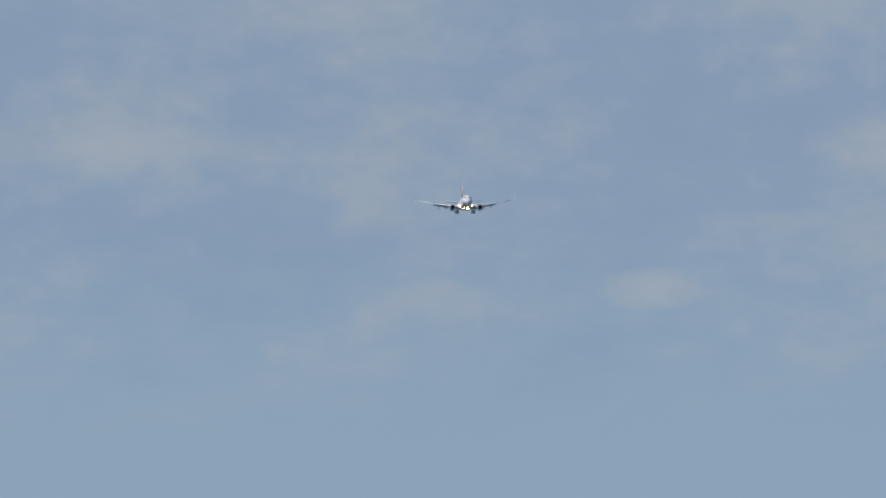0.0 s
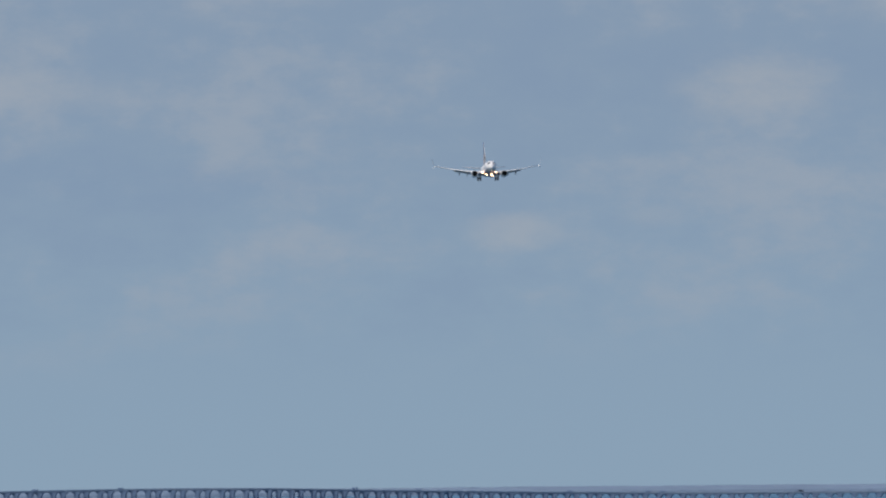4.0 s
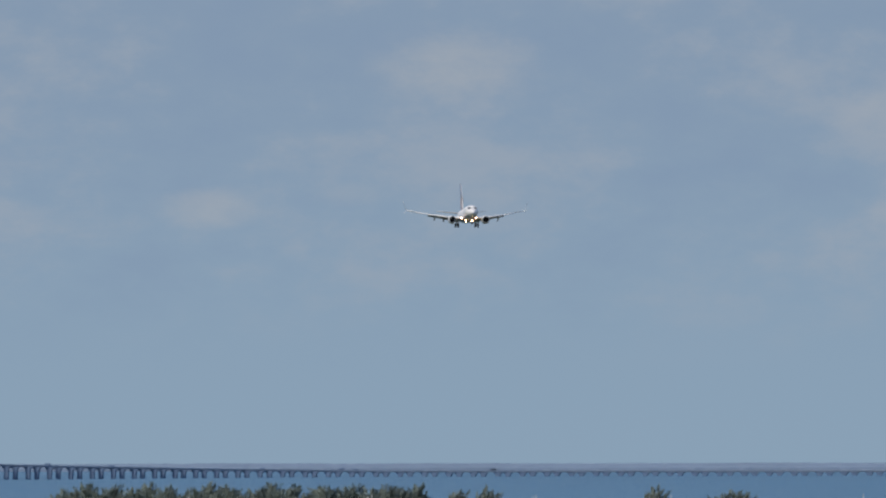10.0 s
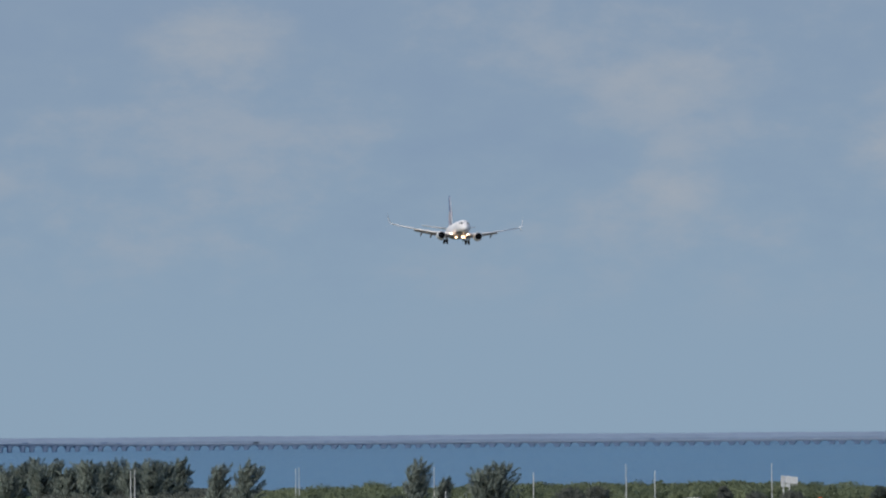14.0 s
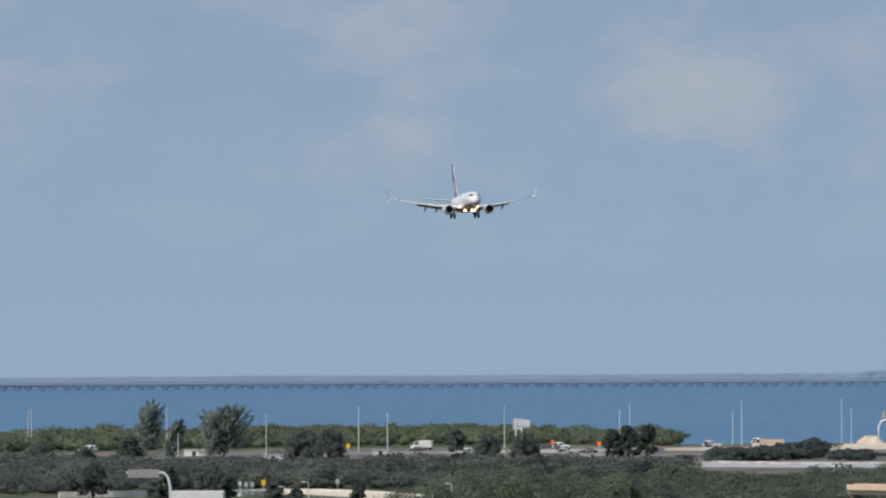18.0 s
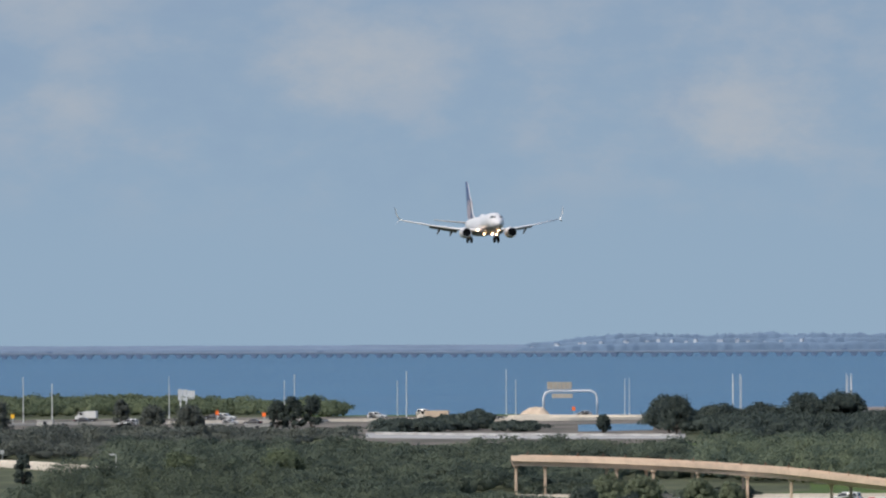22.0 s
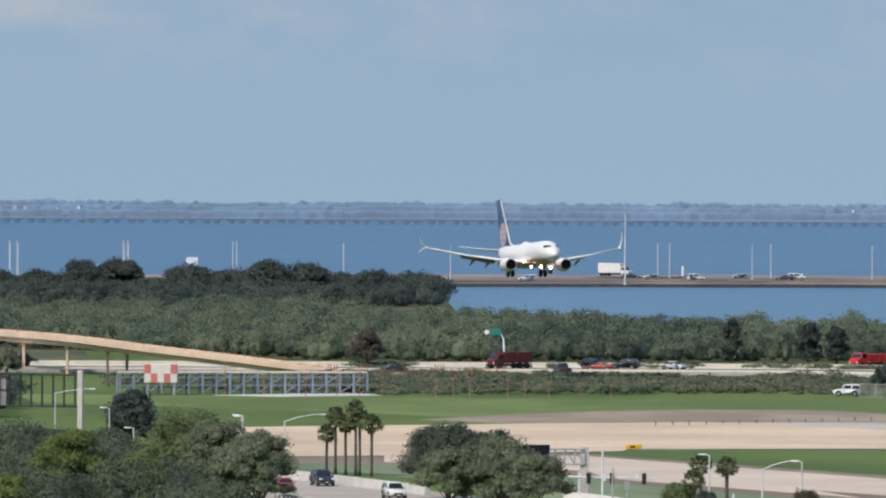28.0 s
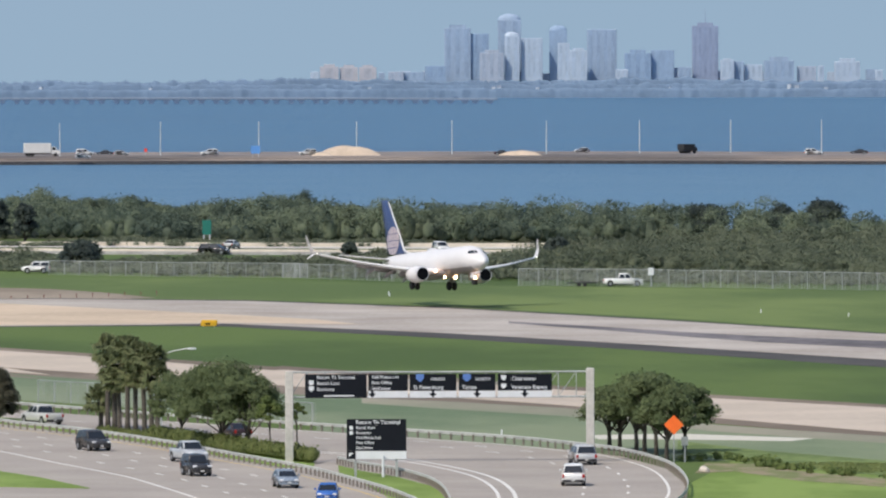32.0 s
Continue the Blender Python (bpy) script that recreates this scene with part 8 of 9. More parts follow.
def car(kind, colour, rgb_, label, category="car"):
    L, W, belt, H, rc, rr, fr, fc, hood = SHAPES[kind]
    p = car_paint(colour, rgb_)
    t = thing({"pickup": "pickup_truck", "suv": "suv", "jeep": "jeep", "sedan": "sedan", "hatch": "hatchback", "van": "minivan"}[kind], label, category)
    h = L / 2
    w = W / 2
    tail = belt if kind != "sedan" else belt + 0.05
    sta = [(-h, w * 0.86, 0.45, tail - 0.12), (-h + 0.12, w * 0.95, 0.32, tail), (-h + 0.9, w, 0.26, tail), (rc + 0.6, w, 0.26, belt), (fc, w, 0.26, belt), (fc + 0.35, w * 0.99, 0.26, hood), (h - 0.45, w * 0.96, 0.28, hood - 0.08), (h - 0.12, w * 0.9, 0.32, hood - 0.2), (h, w * 0.8, 0.42, hood - 0.32)]
    v, f = loft([ring(*s) for s in sta])
    body = part("body", mesh_from("body", v, f, p, True), parent=t)
    # cabin: cut corners at the pillars and a crowned roof
    bw, rw = w * 0.93, w * 0.76

    def cut(x, y0, y1, z, k):
        return [(-x + k, y0, z), (x - k, y0, z), (x, y0 + k, z), (x, y1 - k, z), (x - k, y1, z), (-x + k, y1, z), (-x, y1 - k, z), (-x, y0 + k, z)]

    z1 = H - 0.11
    v, f = loft([cut(bw, rc, fc, belt - 0.02, 0.1), cut(rw, rr, fr, z1, 0.1), cut(rw * 0.94, rr + 0.07, fr - 0.09, H - 0.04, 0.12), cut(rw * 0.74, rr + 0.3, fr - 0.36, H, 0.2)])
    cab = [[(-bw, rc, belt - 0.02), (bw, rc, belt - 0.02), (bw, fc, belt - 0.02), (-bw, fc, belt - 0.02)], [(-rw, rr, z1), (rw, rr, z1), (rw, fr, z1), (-rw, fr, z1)]]
    part("cabin", mesh_from("cabin", v, f, p, True), parent=t)

    def pane(nm, a, b, c, d, out, inset=0.12):
        q = [Vector(x) for x in (a, b, c, d)]
        m = sum(q, Vector()) / 4
        q = [m + (x - m) * (1 - inset) + Vector(out) * 0.015 for x in q]
        part(nm, mesh_from(nm, q, [(0, 1, 2, 3)], GLASS), parent=t)

    b0, b1, b2, b3 = (Vector(x) for x in cab[0])
    r0, r1, r2, r3 = (Vector(x) for x in cab[1])
    pane("windscreen", b3, b2, r2, r3, (0, 0.6, 0.6))
    pane("rear_window", b1, b0, r0, r1, (0, -0.8, 0.4))
    for s, (ba, bb, ra, rb) in ((1, (b2, b1, r2, r1)), (-1, (b0, b3, r0, r3))):
        for u0, u1 in ((0.02, 0.5), (0.5, 0.98)):
            pane("side_window", ba.lerp(bb, u0), ba.lerp(bb, u1), ra.lerp(rb, u1), ra.lerp(rb, u0), (s * 0.9, 0, 0.3), 0.14)
    if kind == "pickup":
        part("load_bed", boxed(-w * 0.82, w * 0.82, -h + 0.15, rc - 0.1, belt - 0.01, belt + 0.012), TRIM, t)
    part("grille", boxed(-w * 0.5, w * 0.5, h - 0.1, h + 0.012, 0.5, hood - 0.36, 0.02), TRIM, t)
    part("bumper", boxed(-w * 0.88, w * 0.88, h - 0.25, h + 0.04, 0.3, 0.5, 0.05), TRIM if kind in ("jeep", "suv") else p, t)
    part("rear_bumper", boxed(-w * 0.88, w * 0.88, -h - 0.04, -h + 0.2, 0.34, 0.56, 0.05), TRIM, t)
    for s in (-1, 1):
        part("headlight", boxed(s * w * 0.7 - 0.17, s * w * 0.7 + 0.17, h - 0.22, h - 0.02, hood - 0.34, hood - 0.16, 0.03), LAMPGLASS, t)
        part("tail_light", boxed(s * w * 0.84 - 0.1, s * w * 0.84 + 0.1, -h - 0.02, -h + 0.1, tail - 0.42, tail - 0.1, 0.02), TAILGLASS, t)
        part("mirror", boxed(s * (w + 0.1) - 0.1, s * (w + 0.1) + 0.1, fc - 0.5, fc - 0.3, belt + 0.02, belt + 0.2, 0.04), p, t)
        for y in (h - 0.92, -h + 0.98):
            r = 0.35 if kind in ("sedan", "hatch", "van") else 0.39
            part("wheel_arch", tubed((s * (w - 0.3), y, r + 0.09), (s * (w + 0.004), y, r + 0.09), r * 1.13, r * 1.13, 20), TRIM, t)
            ty = part("wheel", tubed((s * (w - 0.24), y, r), (s * (w + 0.012), y, r), r, r * 0.97, 20), TYRE, t)
            part("rim", tubed((s * (w - 0.02), y, r), (s * (w + 0.024), y, r), r * 0.66, r * 0.6, 14), RIM, ty)
        part("sill", boxed(s * w - 0.03, s * w + 0.008, -h + 1.4, h - 1.35, 0.25, 0.38, 0.01), TRIM, t)
    for y in (-h - 0.045, h + 0.045):
        part("number_plate", boxed(-0.16, 0.16, y - 0.008, y + 0.008, 0.42, 0.54), PLATE, t)
    return t


def truck(label, cab, box_, L=8.0, H=3.2, dump=False, name="box_truck"):
    """Lorry: cab, load body, chassis and wheels."""
    t = thing(name, label, "truck")
    h = L / 2
    part("chassis", boxed(-0.9, 0.9, -h, h, 0.55, 0.85), TRIM, t)
    v, f = loft([[(-1.15, y, 0.6), (1.15, y, 0.6), (1.15, y, zt), (-1.15, y, zt)] for y, zt in ((h - 2.2, 2.6), (h - 1.0, 2.6), (h - 0.7, 1.7), (h, 1.5))])
    part("cab", mesh_from("cab", v, f, cab), parent=t)
    part("windscreen", mesh_from("windscreen", [(-1.0, h - 0.70, 1.78), (1.0, h - 0.70, 1.78), (1.0, h - 0.96, 2.5), (-1.0, h - 0.96, 2.5)], [(0, 1, 2, 3)], GLASS), parent=t)
    for s in (-1, 1):
        part("side_window", boxed(s * 1.16 - 0.01, s * 1.16 + 0.01, h - 2.0, h - 1.1, 1.75, 2.45), GLASS, t)
        part("headlight", boxed(s * 0.9 - 0.15, s * 0.9 + 0.15, h - 0.05, h + 0.02, 0.9, 1.15), LAMPGLASS, t)
        for y in (h - 1.1, -h + 1.0, -h + 2.2):
            part("wheel", tubed((s * 0.85, y, 0.5), (s * 1.2, y, 0.5), 0.5, 0.5, 16), TYRE, t)
    if dump:
        v, f = loft([[(-1.2, y, 1.0), (1.2, y, 1.0), (1.25, y + k, H), (-1.25, y + k, H)] for y, k in ((-h, -0.3), (h - 2.4, 0.3))])
        part("dump_body", mesh_from("dump_body", v, f, box_), parent=t)
        for k in range(5):
            y = -h + 0.6 + k * (L - 3.2) / 4
            for s in (-1, 1):
                part("rib", boxed(s * 1.28 - 0.05, s * 1.28 + 0.05, y - 0.07, y + 0.07, 1.0, H), box_, t)
    else:
        part("load_box", boxed(-1.25, 1.25, -h - 0.1, h - 2.35, 0.95, H, 0.05), box_, t)
    return t


WHITEBOX = mat("white truck box", (0.66, 0.66, 0.64), 0.5, vary=0.06, scale=0.5)
MAROON = mat("maroon truck paint", (0.13, 0.02, 0.025), 0.4, vary=0.1)
REDTRUCK = mat("red truck paint", (0.58, 0.035, 0.03), 0.35, vary=0.06)
MOVING = []


def drive(ob, spots, lead=1.2, z=0.075):
    """Rows for a vehicle through timed places on the road; it waits before it comes into view."""
    pts = [(t, Vector(p)) for t, p in spots]
    v0 = (pts[1][1] - pts[0][1]) / (pts[1][0] - pts[0][0])
    v1 = (pts[-1][1] - pts[-2][1]) / (pts[-1][0] - pts[-2][0])
    pts = [(pts[0][0] - lead, pts[0][1] - v0 * lead)] + pts
    if pts[-1][0] < 31.9:
        pts.append((32.0, pts[-1][1] + v1 * (32.0 - pts[-1][0])))
    rows = []
    for i, (t, p) in enumerate(pts):
        d = pts[min(i + 1, len(pts) - 1)][1] - pts[max(i - 1, 0)][1]
        rows.append((t, pose(p.x, p.y, z, 0, 0, math.degrees(atan2(-d.x, d.y)))))
    rows = [(0.0, rows[0][1]), (max(0.1, rows[0][0] - 0.4), rows[0][1])] + rows
    ob.matrix_basis = rows[0][1]
    MOVING.append((ob, rows))


drive(car("suv", "dark grey", (0.048, 0.046, 0.046), "dark grey suv on the parkway"), [(29, (-65.56, 1066.3)), (30, (-53.32, 1024.13)), (31, (-41.83, 984.35)), (32, (-32.1, 957.93))])
drive(car("pickup", "silver", (0.45, 0.47, 0.49), "silver crew-cab pickup truck on the parkway"), [(30.5, (-35.87, 973.74)), (31, (-30.96, 955.99)), (32, (-22.73, 932.42))])
drive(car("jeep", "dark slate", (0.04, 0.04, 0.042), "dark slate jeep on the parkway"), [(31.1, (-27.01, 922.59)), (31.5, (-24.42, 915.65)), (32, (-21.43, 905.12))])
drive(car("hatch", "blue-grey", (0.25, 0.30, 0.36), "blue-grey hatchback on the parkway"), [(31.4, (-15.74, 896.42)), (32, (-13.35, 882.27))])
drive(car("pickup", "pale grey", (0.52, 0.52, 0.50), "pale grey pickup truck driving away"), [(30.1, (-32.67, 1004.57)), (31, (-32.69, 1006.54)), (32, (-39.13, 1018.51))])
drive(car("sedan", "dark wine", (0.035, 0.018, 0.02), "dark wine-red sedan driving away behind the median"), [(31, (-11.6, 963.46)), (32, (-19.67, 984.19))])
drive(car("van", "light silver", (0.48, 0.49, 0.50), "light silver minivan driving away"), [(31.3, (13.65, 916.33)), (32, (12.32, 926.02))])
drive(car("suv", "white", (0.74, 0.74, 0.72), "white suv driving away round the bend"), [(31.7, (10.97, 882.78)), (32, (11.01, 885.23))])
drive(car("hatch", "blue", (0.04, 0.13, 0.42), "bright blue hatchback on the parkway"), [(31.8, (-9.31, 864.94)), (32, (-9.5, 856.69))])
drive(car("sedan", "red", (0.42, 0.025, 0.03), "bright red sedan on the parkway"), [(28.5, (-108.22, 1166.69)), (29, (-107.82, 1165.11)), (30, (-95.64, 1120.74))])
drive(car("suv", "pearl white", (0.74, 0.74, 0.73), "pearl white suv on the parkway"), [(28, (-94.32, 1144.35)), (29.5, (-75.53, 1081.22)), (30, (-71.01, 1062.82)), (31, (-60.95, 1030.09))])
drive(car("jeep", "maroon", (0.07, 0.015, 0.017), "dark maroon jeep driving away"), [(29, (-53.78, 1068.91)), (30, (-50.56, 1059.46)), (31, (-58.33, 1080.93)), (31.5, (-60.95, 1068.44))])
drive(car("suv", "black", (0.02, 0.022, 0.025), "black suv driving away"), [(30, (-34.98, 1026.37)), (31, (-42.25, 1040.85)), (31.5, (-45.04, 1045.33))])
drive(car("suv", "navy", (0.03, 0.035, 0.06), "navy blue suv on the parkway"), [(28, (-105.84, 1184.62)), (29, (-92.62, 1143.4)), (30, (-77.29, 1100.42)), (31, (-66.18, 1056.62))])

drive(truck("maroon dump truck on the highway", MAROON, MAROON, 8.2, 2.9, True, "dump_truck"), [(27.5, (-118, 1781.09)), (28, (-127.22, 1780.74)), (28.5, (-134.01, 1765.82))], 1.5, 0.09)
drive(truck("bright red truck on the highway", REDTRUCK, REDTRUCK, 8.0, 2.4, True, "dump_truck"), [(28, (-66.42, 1806.43)), (29, (-89.56, 1782.55)), (30, (-111.23, 1775.77))], 1.5, 0.09)
drive(car("pickup", "black", (0.02, 0.022, 0.025), "black pickup truck on the highway"), [(28, (-115.43, 1741.51)), (29, (-126.99, 1778.6))], 1.5, 0.09)
drive(car("pickup", "charcoal", (0.03, 0.03, 0.033), "charcoal pickup truck on the highway"), [(29, (-78.89, 1803.59)), (29.5, (-92.75, 1787.01)), (30, (-104.2, 1789.11))], 1.5, 0.09)
drive(car("van", "black van", (0.02, 0.022, 0.024), "black van on the highway"), [(29.5, (-85.36, 1754.56)), (30, (-76.16, 1744.26)), (30.5, (-66.59, 1740.82))], 1.5, 0.09)
drive(car("sedan", "red small", (0.36, 0.05, 0.035), "small red sedan on the highway"), [(28, (-111.04, 1772.41)), (29, (-132.64, 1776.62)), (30, (-154.64, 1798.41))], 1.5, 0.09)
drive(car("suv", "dark blue", (0.03, 0.04, 0.06), "dark blue suv on the highway"), [(28, (-107.39, 1782.11)), (29, (-113.01, 1783.44)), (30, (-143.81, 1773.33))], 1.5, 0.09)
drive(car("sedan", "dark green", (0.03, 0.045, 0.04), "dark green sedan on the near carriageway"), [(28, (-143.37, 1741.67)), (29, (-96.23, 1754.65)), (30, (-53.47, 1749.28)), (31, (-2.53, 1761.31))], 1.5, 0.09)
drive(car("sedan", "silver highway", (0.5, 0.5, 0.5), "silver sedan on the highway"), [(29, (-73.73, 1761.87)), (30, (-53.53, 1745.17)), (31, (-44.9, 1742.52)), (32, (-35.86, 1773.83))], 1.5, 0.09)
drive(car("suv", "white highway", (0.7, 0.7, 0.68), "white suv on the highway"), [(30, (-9.31, 1762.66)), (31, (-6.74, 1766.13)), (32, (-0.38, 1741.42))], 1.5, 0.09)
drive(car("van", "white van", (0.68, 0.68, 0.66), "white van under the overpass"), [(23, (-194.27, 1756.28)), (25.5, (-201.6, 1758.54)), (26, (-210.18, 1755.79))], 1.5, 0.09)
drive(truck("white box truck on the causeway road", WHITEBOX, WHITEBOX, 9.6, 3.6), [(29.5, (-146.34, 2868.48)), (30, (-138.4, 2864.05)), (31, (-123.35, 2847.41)), (32, (-109.3, 2849.42))], 3.0, 1.02)
drive(truck("dark covered truck on the causeway road", TRIM, TRIM, 5.5, 2.6), [(31, (52.52, 2860.52)), (32, (67.38, 2876.34))], 3.0, 1.02)

# vehicles that stand still
def park(ob, q, turn, z=0.0):
    ob.matrix_basis = pose(*q, z, 0, 0, turn)


park(car("pickup", "plain white", (0.76, 0.76, 0.74), "white crew-cab pickup truck parked by the fence"), (26.32, 1527.27), -88)
park(car("jeep", "off-white", (0.7, 0.7, 0.68), "off-white utility truck parked at the field's edge"), (-62.8, 1612.09), 88)
tr = thing("trailer", "low flat trailer behind the parked truck", "trailer", pose(*(20.3, 1527.91), 0, 0, 0, 2))
part("bed", boxed(-2.2, 2.2, -0.8, 0.8, 0.45, 0.6, 0.02), TRIM, tr)
for s in (-0.5, 0.4):
    part("wheel", tubed((s, -0.95, 0.3), (s, -0.75, 0.3), 0.3, 0.3, 14), TYRE, tr)
tr = thing("trailer", "white semi-trailer seen over the trees", "trailer", pose(*(-377.61, 1840.98), 0, 0, 0, 3))
part("box", boxed(-4.67, 4.77, -1.2, 1.2, 0.9, 5.59, 0.08), WHITEBOX, tr)
for s in (-3, -1.8, 3.4):
    part("wheel", tubed((s, -1.2, 0.5), (s, -0.9, 0.5), 0.5, 0.5, 14), TYRE, tr)
rr = random.Random(12)
small = [(car("suv", "shore white", (0.7, 0.7, 0.68), "white car on the distant causeway"), car("sedan", "shore dark", (0.04, 0.04, 0.045), "dark car on the distant causeway"), car("hatch", "shore silver", (0.45, 0.46, 0.47), "silver car on the distant causeway"))][0]
for k, q in enumerate(((-97.92, 2859.04), (-92.85, 2869.6), (-87.83, 2857.62), (-36.76, 2849.85), (16.4, 2851.99), (38.54, 2893.49), (100.61, 2835.56), (113.66, 2855.31), (-217.24, 2781.27), (-193.22, 2772.44), (-169.4, 2839.68), (-163.39, 2828.92), (-149.99, 2807.72), (-126.95, 2819.93), (-96.48, 2799.46), (-63.67, 2855.76), (-150.88, 2830.14), (-140.17, 2845.97), (-124.06, 2829.92))):
    ob = small[k % 3]
    m = pose(*q, 1.02, 0, 0, 90 if k % 2 else -90)
    if k < 3:
        ob.matrix_basis = m
    else:
        copy_thing(ob, m)
for k, q in enumerate(((-415.49, 2778.23), (-371.02, 2766.13), (-515.26, 2612.97), (-465.78, 2605.86), (-442.96, 2625.38), (-437.15, 2625.53), (-420.23, 2723.44), (-396.16, 2723.53), (-487.04, 2659.53), (-577.35, 2671.51), (-530.08, 2584.36), (-464.19, 2722.9), (-457.08, 2703.25))):
    copy_thing(small[(k * 2) % 3], pose(*q, 0.03, 0, 0, 85 if k % 2 else -95))
park(truck("white van-bodied truck on the shore road", WHITEBOX, WHITEBOX, 5.5, 2.8), (-490.02, 2679.08), 90, 0.03)
park(truck("tan tipper on the shore road", CREAM, SAND, 8.0, 2.6, True, "dump_truck"), (-400.29, 2689.03), 90, 0.07)
b = thing("motor_boat", "small white boat near the far bridge", "boat", pose(*(-1352.54, 4525.52), -0.6))
part("hull", mesh_from("hull", *loft([[(x, -w, 0), (x, w, 0), (x, w * 1.2, 0.9), (x, -w * 1.2, 0.9)] for x, w in ((-2.6, 0.7), (0, 0.9), (2.0, 0.6), (3.2, 0.05))]), SIGNWHITE), parent=b)
part("cabin", boxed(-1.0, 0.9, -0.6, 0.6, 0.9, 2.0, 0.1), SIGNWHITE, b)
bu = thing("buoy", "small white marker in the bay", "buoy", pose(*(28.02, 2174.13), -0.6))
part("float", tubed((0, 0, -0.3), (0, 0, 0.7), 0.35, 0.2, 10), SIGNWHITE, bu)

# ---------------------------------------------------------------- everything that moves
# seconds and the place of the airliner's main wheels on its way down the approach
APPROACH = [
    (0, -920.26, 3361.82, 124.96),
    (0.5, -905.17, 3334.13, 122.69),
    (1, -892.07, 3306.36, 121.73),
    (1.5, -879.70, 3278.51, 118.93),
    (2, -864.57, 3250.58, 118.02),
    (2.5, -850.35, 3222.56, 116.47),
    (3, -836.12, 3194.46, 114.91),
    (3.5, -821.84, 3166.28, 113.21),
    (5.5, -765.41, 3052.72, 105.43),
    (6, -751.22, 3024.12, 103.26),
    (6.5, -736.92, 2995.44, 101.35),
    (7, -722.36, 2966.68, 99.34),
    (7.5, -708.59, 2937.84, 96.82),
    (8, -694.57, 2908.91, 93.93),
    (8.5, -679.85, 2879.91, 91.38),
    (9, -666.26, 2850.81, 88.91),
    (9.5, -652.49, 2821.64, 86.29),
    (10, -638.50, 2792.38, 83.90),
    (10.5, -624.58, 2763.04, 81.93),
    (11, -610.80, 2733.62, 80.13),
    (11.5, -597.05, 2704.12, 77.69),
    (12, -582.68, 2674.53, 75.86),
    (12.5, -568.66, 2644.86, 74.15),
    (13, -554.43, 2615.11, 72.06),
    (13.5, -540.33, 2585.28, 70.22),
    (14, -525.85, 2555.36, 68.69),
    (14.5, -511.40, 2525.36, 67.38),
    (15, -496.88, 2495.28, 66.21),
    (15.5, -482.97, 2465.11, 65.01),
    (17.5, -426.97, 2343.63, 60.05),
    (18, -412.91, 2313.05, 58.37),
    (18.5, -399.00, 2282.39, 56.74),
    (19, -384.74, 2251.65, 55.05),
    (19.5, -370.46, 2220.82, 53.81),
    (20, -356.08, 2189.92, 52.46),
    (20.5, -341.41, 2158.93, 50.81),
    (21, -326.81, 2127.85, 49.17),
    (21.5, -312.12, 2096.70, 47.37),
    (22, -297.19, 2065.46, 45.44),
    (22.5, -282.18, 2034.14, 43.38),
    (23, -267.12, 2002.73, 41.15),
    (23.5, -251.95, 1971.25, 38.65),
    (24, -236.54, 1939.68, 36.05),
    (24.5, -221.50, 1908.03, 33.59),
    (25, -206.36, 1876.30, 31.11),
    (25.5, -191.33, 1844.48, 28.67),
    (27.5, -132.04, 1716.39, 19.90),
    (28, -117.47, 1684.16, 17.72),
    (28.5, -102.97, 1651.85, 15.59),
    (29, -88.40, 1619.45, 13.76),
    (29.5, -73.89, 1586.98, 12.01),
    (30, -59.39, 1554.42, 10.02),
    (30.5, -44.68, 1521.77, 8.27),
    (31, -30.27, 1489.05, 6.37),
    (31.5, -15.77, 1456.24, 4.60),
    (32, -1.34, 1423.35, 2.90),
]
# seconds, heading, pitch, bank
ATTITUDE = [(0, 198.4, 2.5, 0.5), (9, 198.4, 2.5, 0.0), (15, 198.4, 2.5, -2.5), (19, 198.4, 2.6, 1.5), (25, 198.4, 2.6, -1.0), (28, 198.7, 2.8, 0.0), (30, 200.3, 3.2, 0.0), (32, 202.1, 4.0, -1.5)]


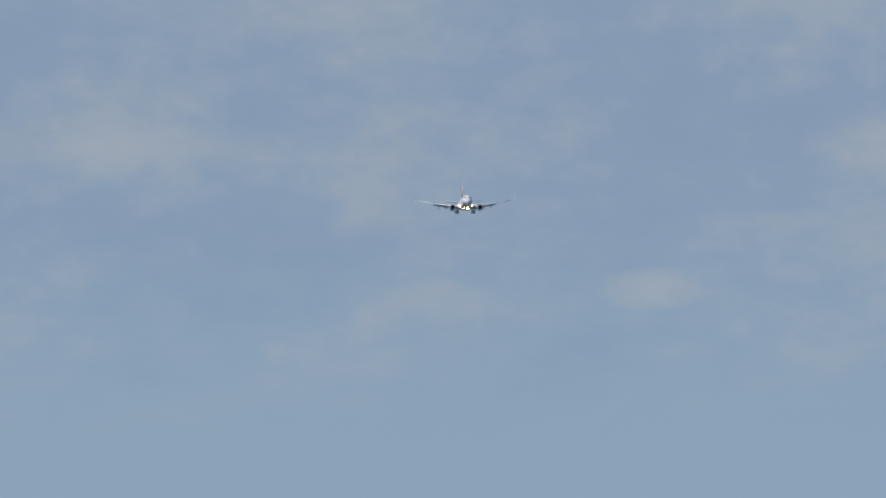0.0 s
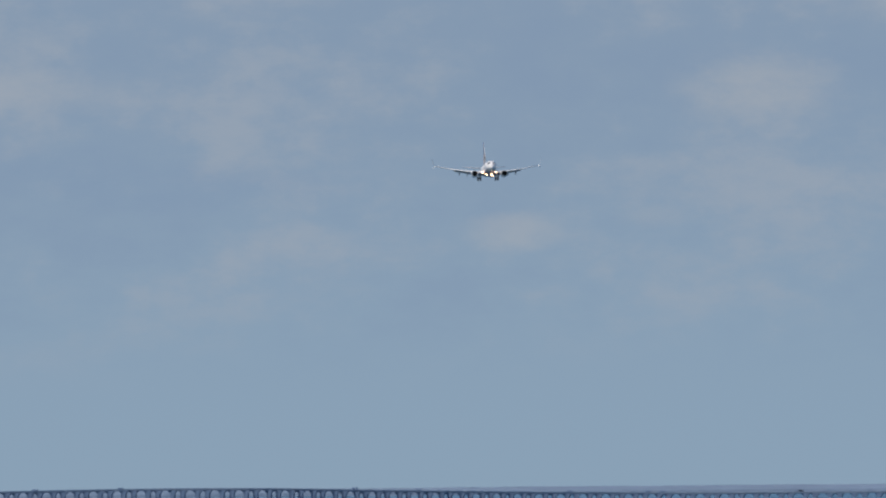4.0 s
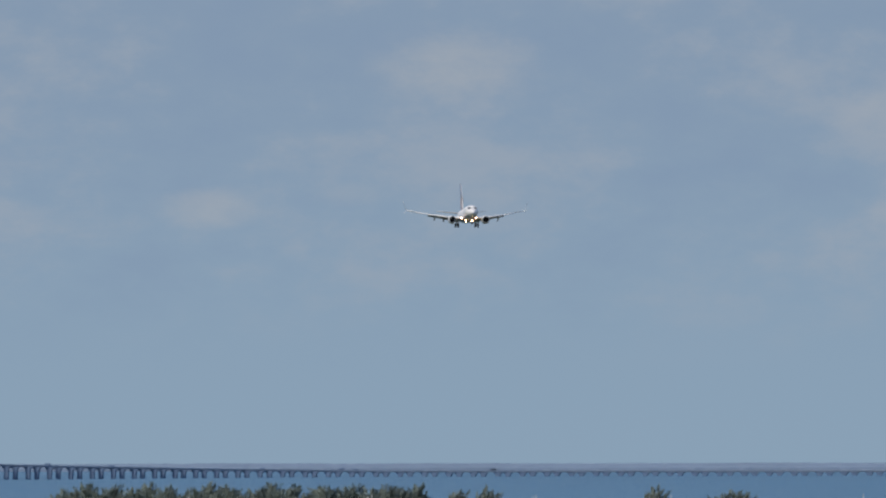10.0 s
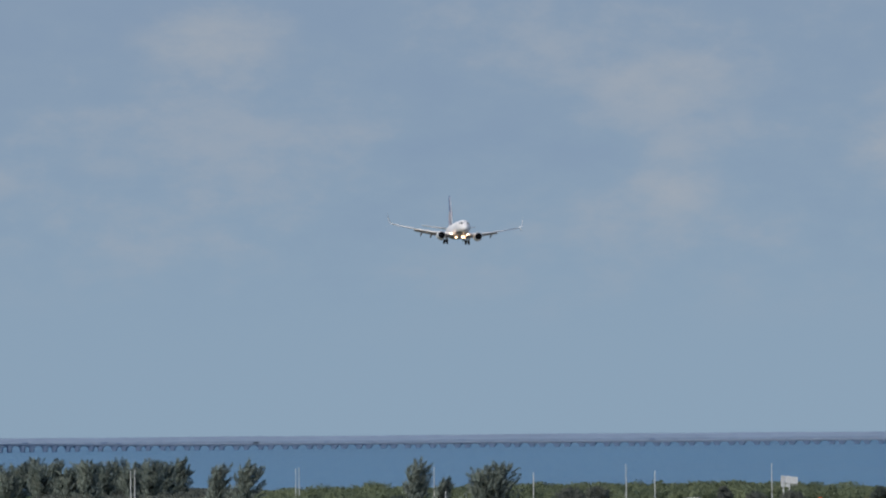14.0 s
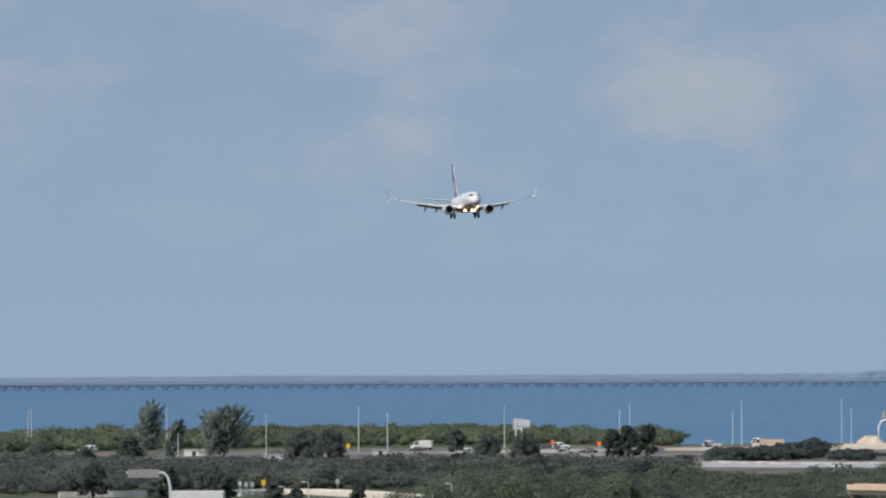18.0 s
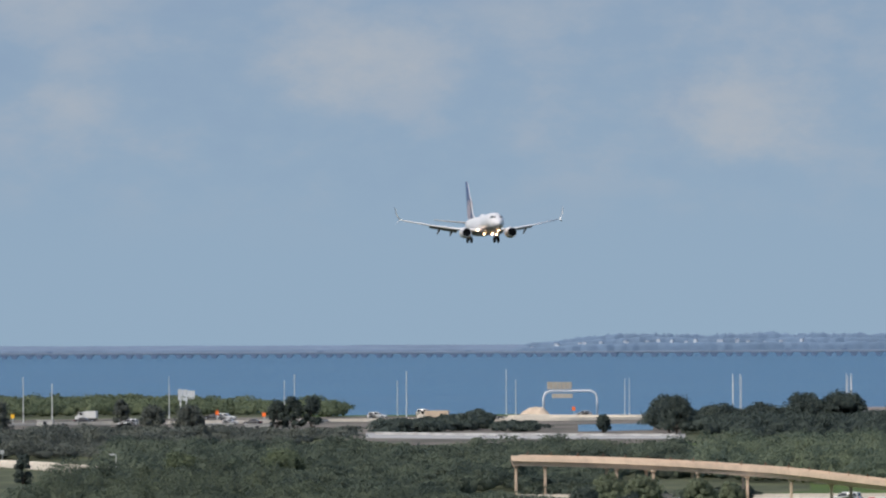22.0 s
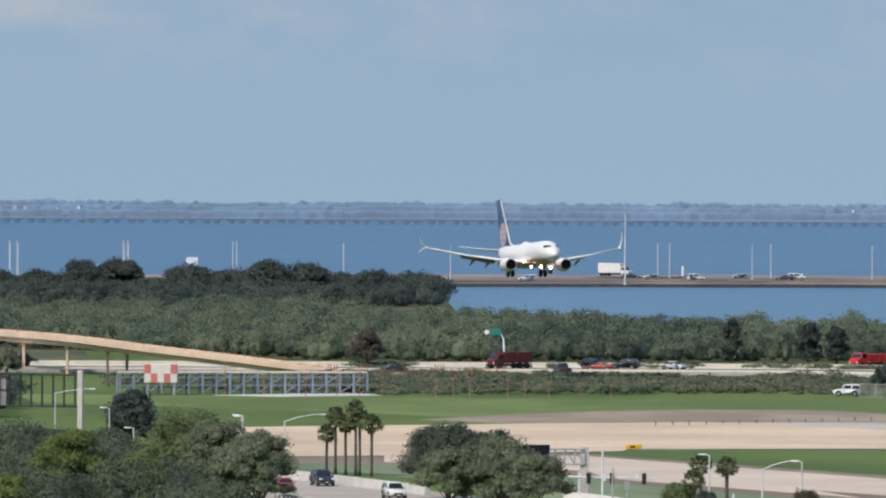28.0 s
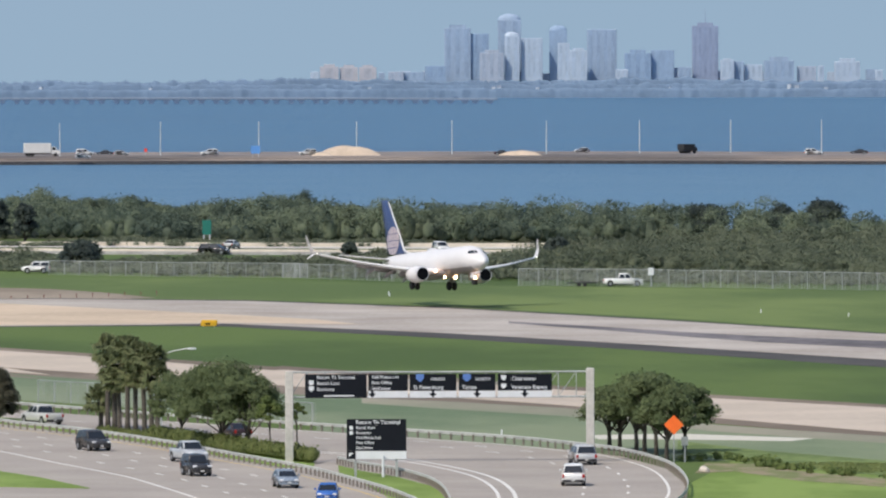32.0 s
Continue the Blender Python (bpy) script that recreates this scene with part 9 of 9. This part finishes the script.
def blend(t, table):
    for a, b in zip(table, table[1:]):
        if a[0] <= t <= b[0]:
            k = (t - a[0]) / (b[0] - a[0])
            k = k * k * (3 - 2 * k)
            return [u + (v - u) * k for u, v in zip(a[1:], b[1:])]


# small dark bird that darts across the sky
bird = thing("bird", "small dark bird darting past high up", "bird")
FEATHER = mat("dark feathers", (0.03, 0.03, 0.032), 0.9, vary=0.2, scale=20)
v, f = bent([(0, -0.10, 0), (0, -0.05, 0.004), (0, 0.02, 0.008), (0, 0.07, 0.012), (0, 0.10, 0.008)], [0.008, 0.02, 0.026, 0.018, 0.004], 8)
part("body", mesh_from("body", v, f, FEATHER, True), parent=bird)
for s in (-1, 1):
    v, f = loft([[(s * x, y0, z), (s * x, y1, z), (s * x, (y0 + y1) / 2, z + 0.006)] for x, y0, y1, z in ((0.01, -0.03, 0.05, 0.01), (0.07, -0.02, 0.045, 0.035), (0.13, -0.04, 0.0, 0.03))])
    part("wing", mesh_from("wing", v, f, FEATHER), parent=bird)
v, f = loft([[(-w, y, -0.003), (w, y, -0.003), (0, y, 0.004)] for y, w in ((-0.08, 0.01), (-0.15, 0.03))])
part("tail", mesh_from("tail", v, f, FEATHER), parent=bird)
MOVING.append((bird, [(t, pose(x, y, z, 12, 0, 40)) for t, x, y, z in ((0, -8.0, 240.2, 0.05), (21.0, -8.0, 240.2, 0.05), (23.6, -14.0, 240.0, 22.0), (24.6, -27.68, 238.4, 38.14), (24.7, -29.74, 238.16, 39.76), (24.8, -31.38, 237.94, 41.1), (24.9, -33.36, 237.68, 42.16), (25.0, -35.7, 237.34, 43.02), (25.1, -38.4, 236.9, 43.84), (25.3, -44.02, 235.92, 45.12), (27.0, -90.0, 230.0, 54.0), (32.0, -220.0, 210.0, 75.0))]))


def motions():
    rows = []
    for t, x, y, z in APPROACH:
        head, pitch, bank = blend(t, ATTITUDE)
        rows.append((t, pose(x, y, z, 0, 0, head) @ pose(0, 0, 0, pitch, bank, 0)))
    walk(AIRLINER, rows)
    for ob, rows in MOVING:
        walk(ob, rows)


motions()
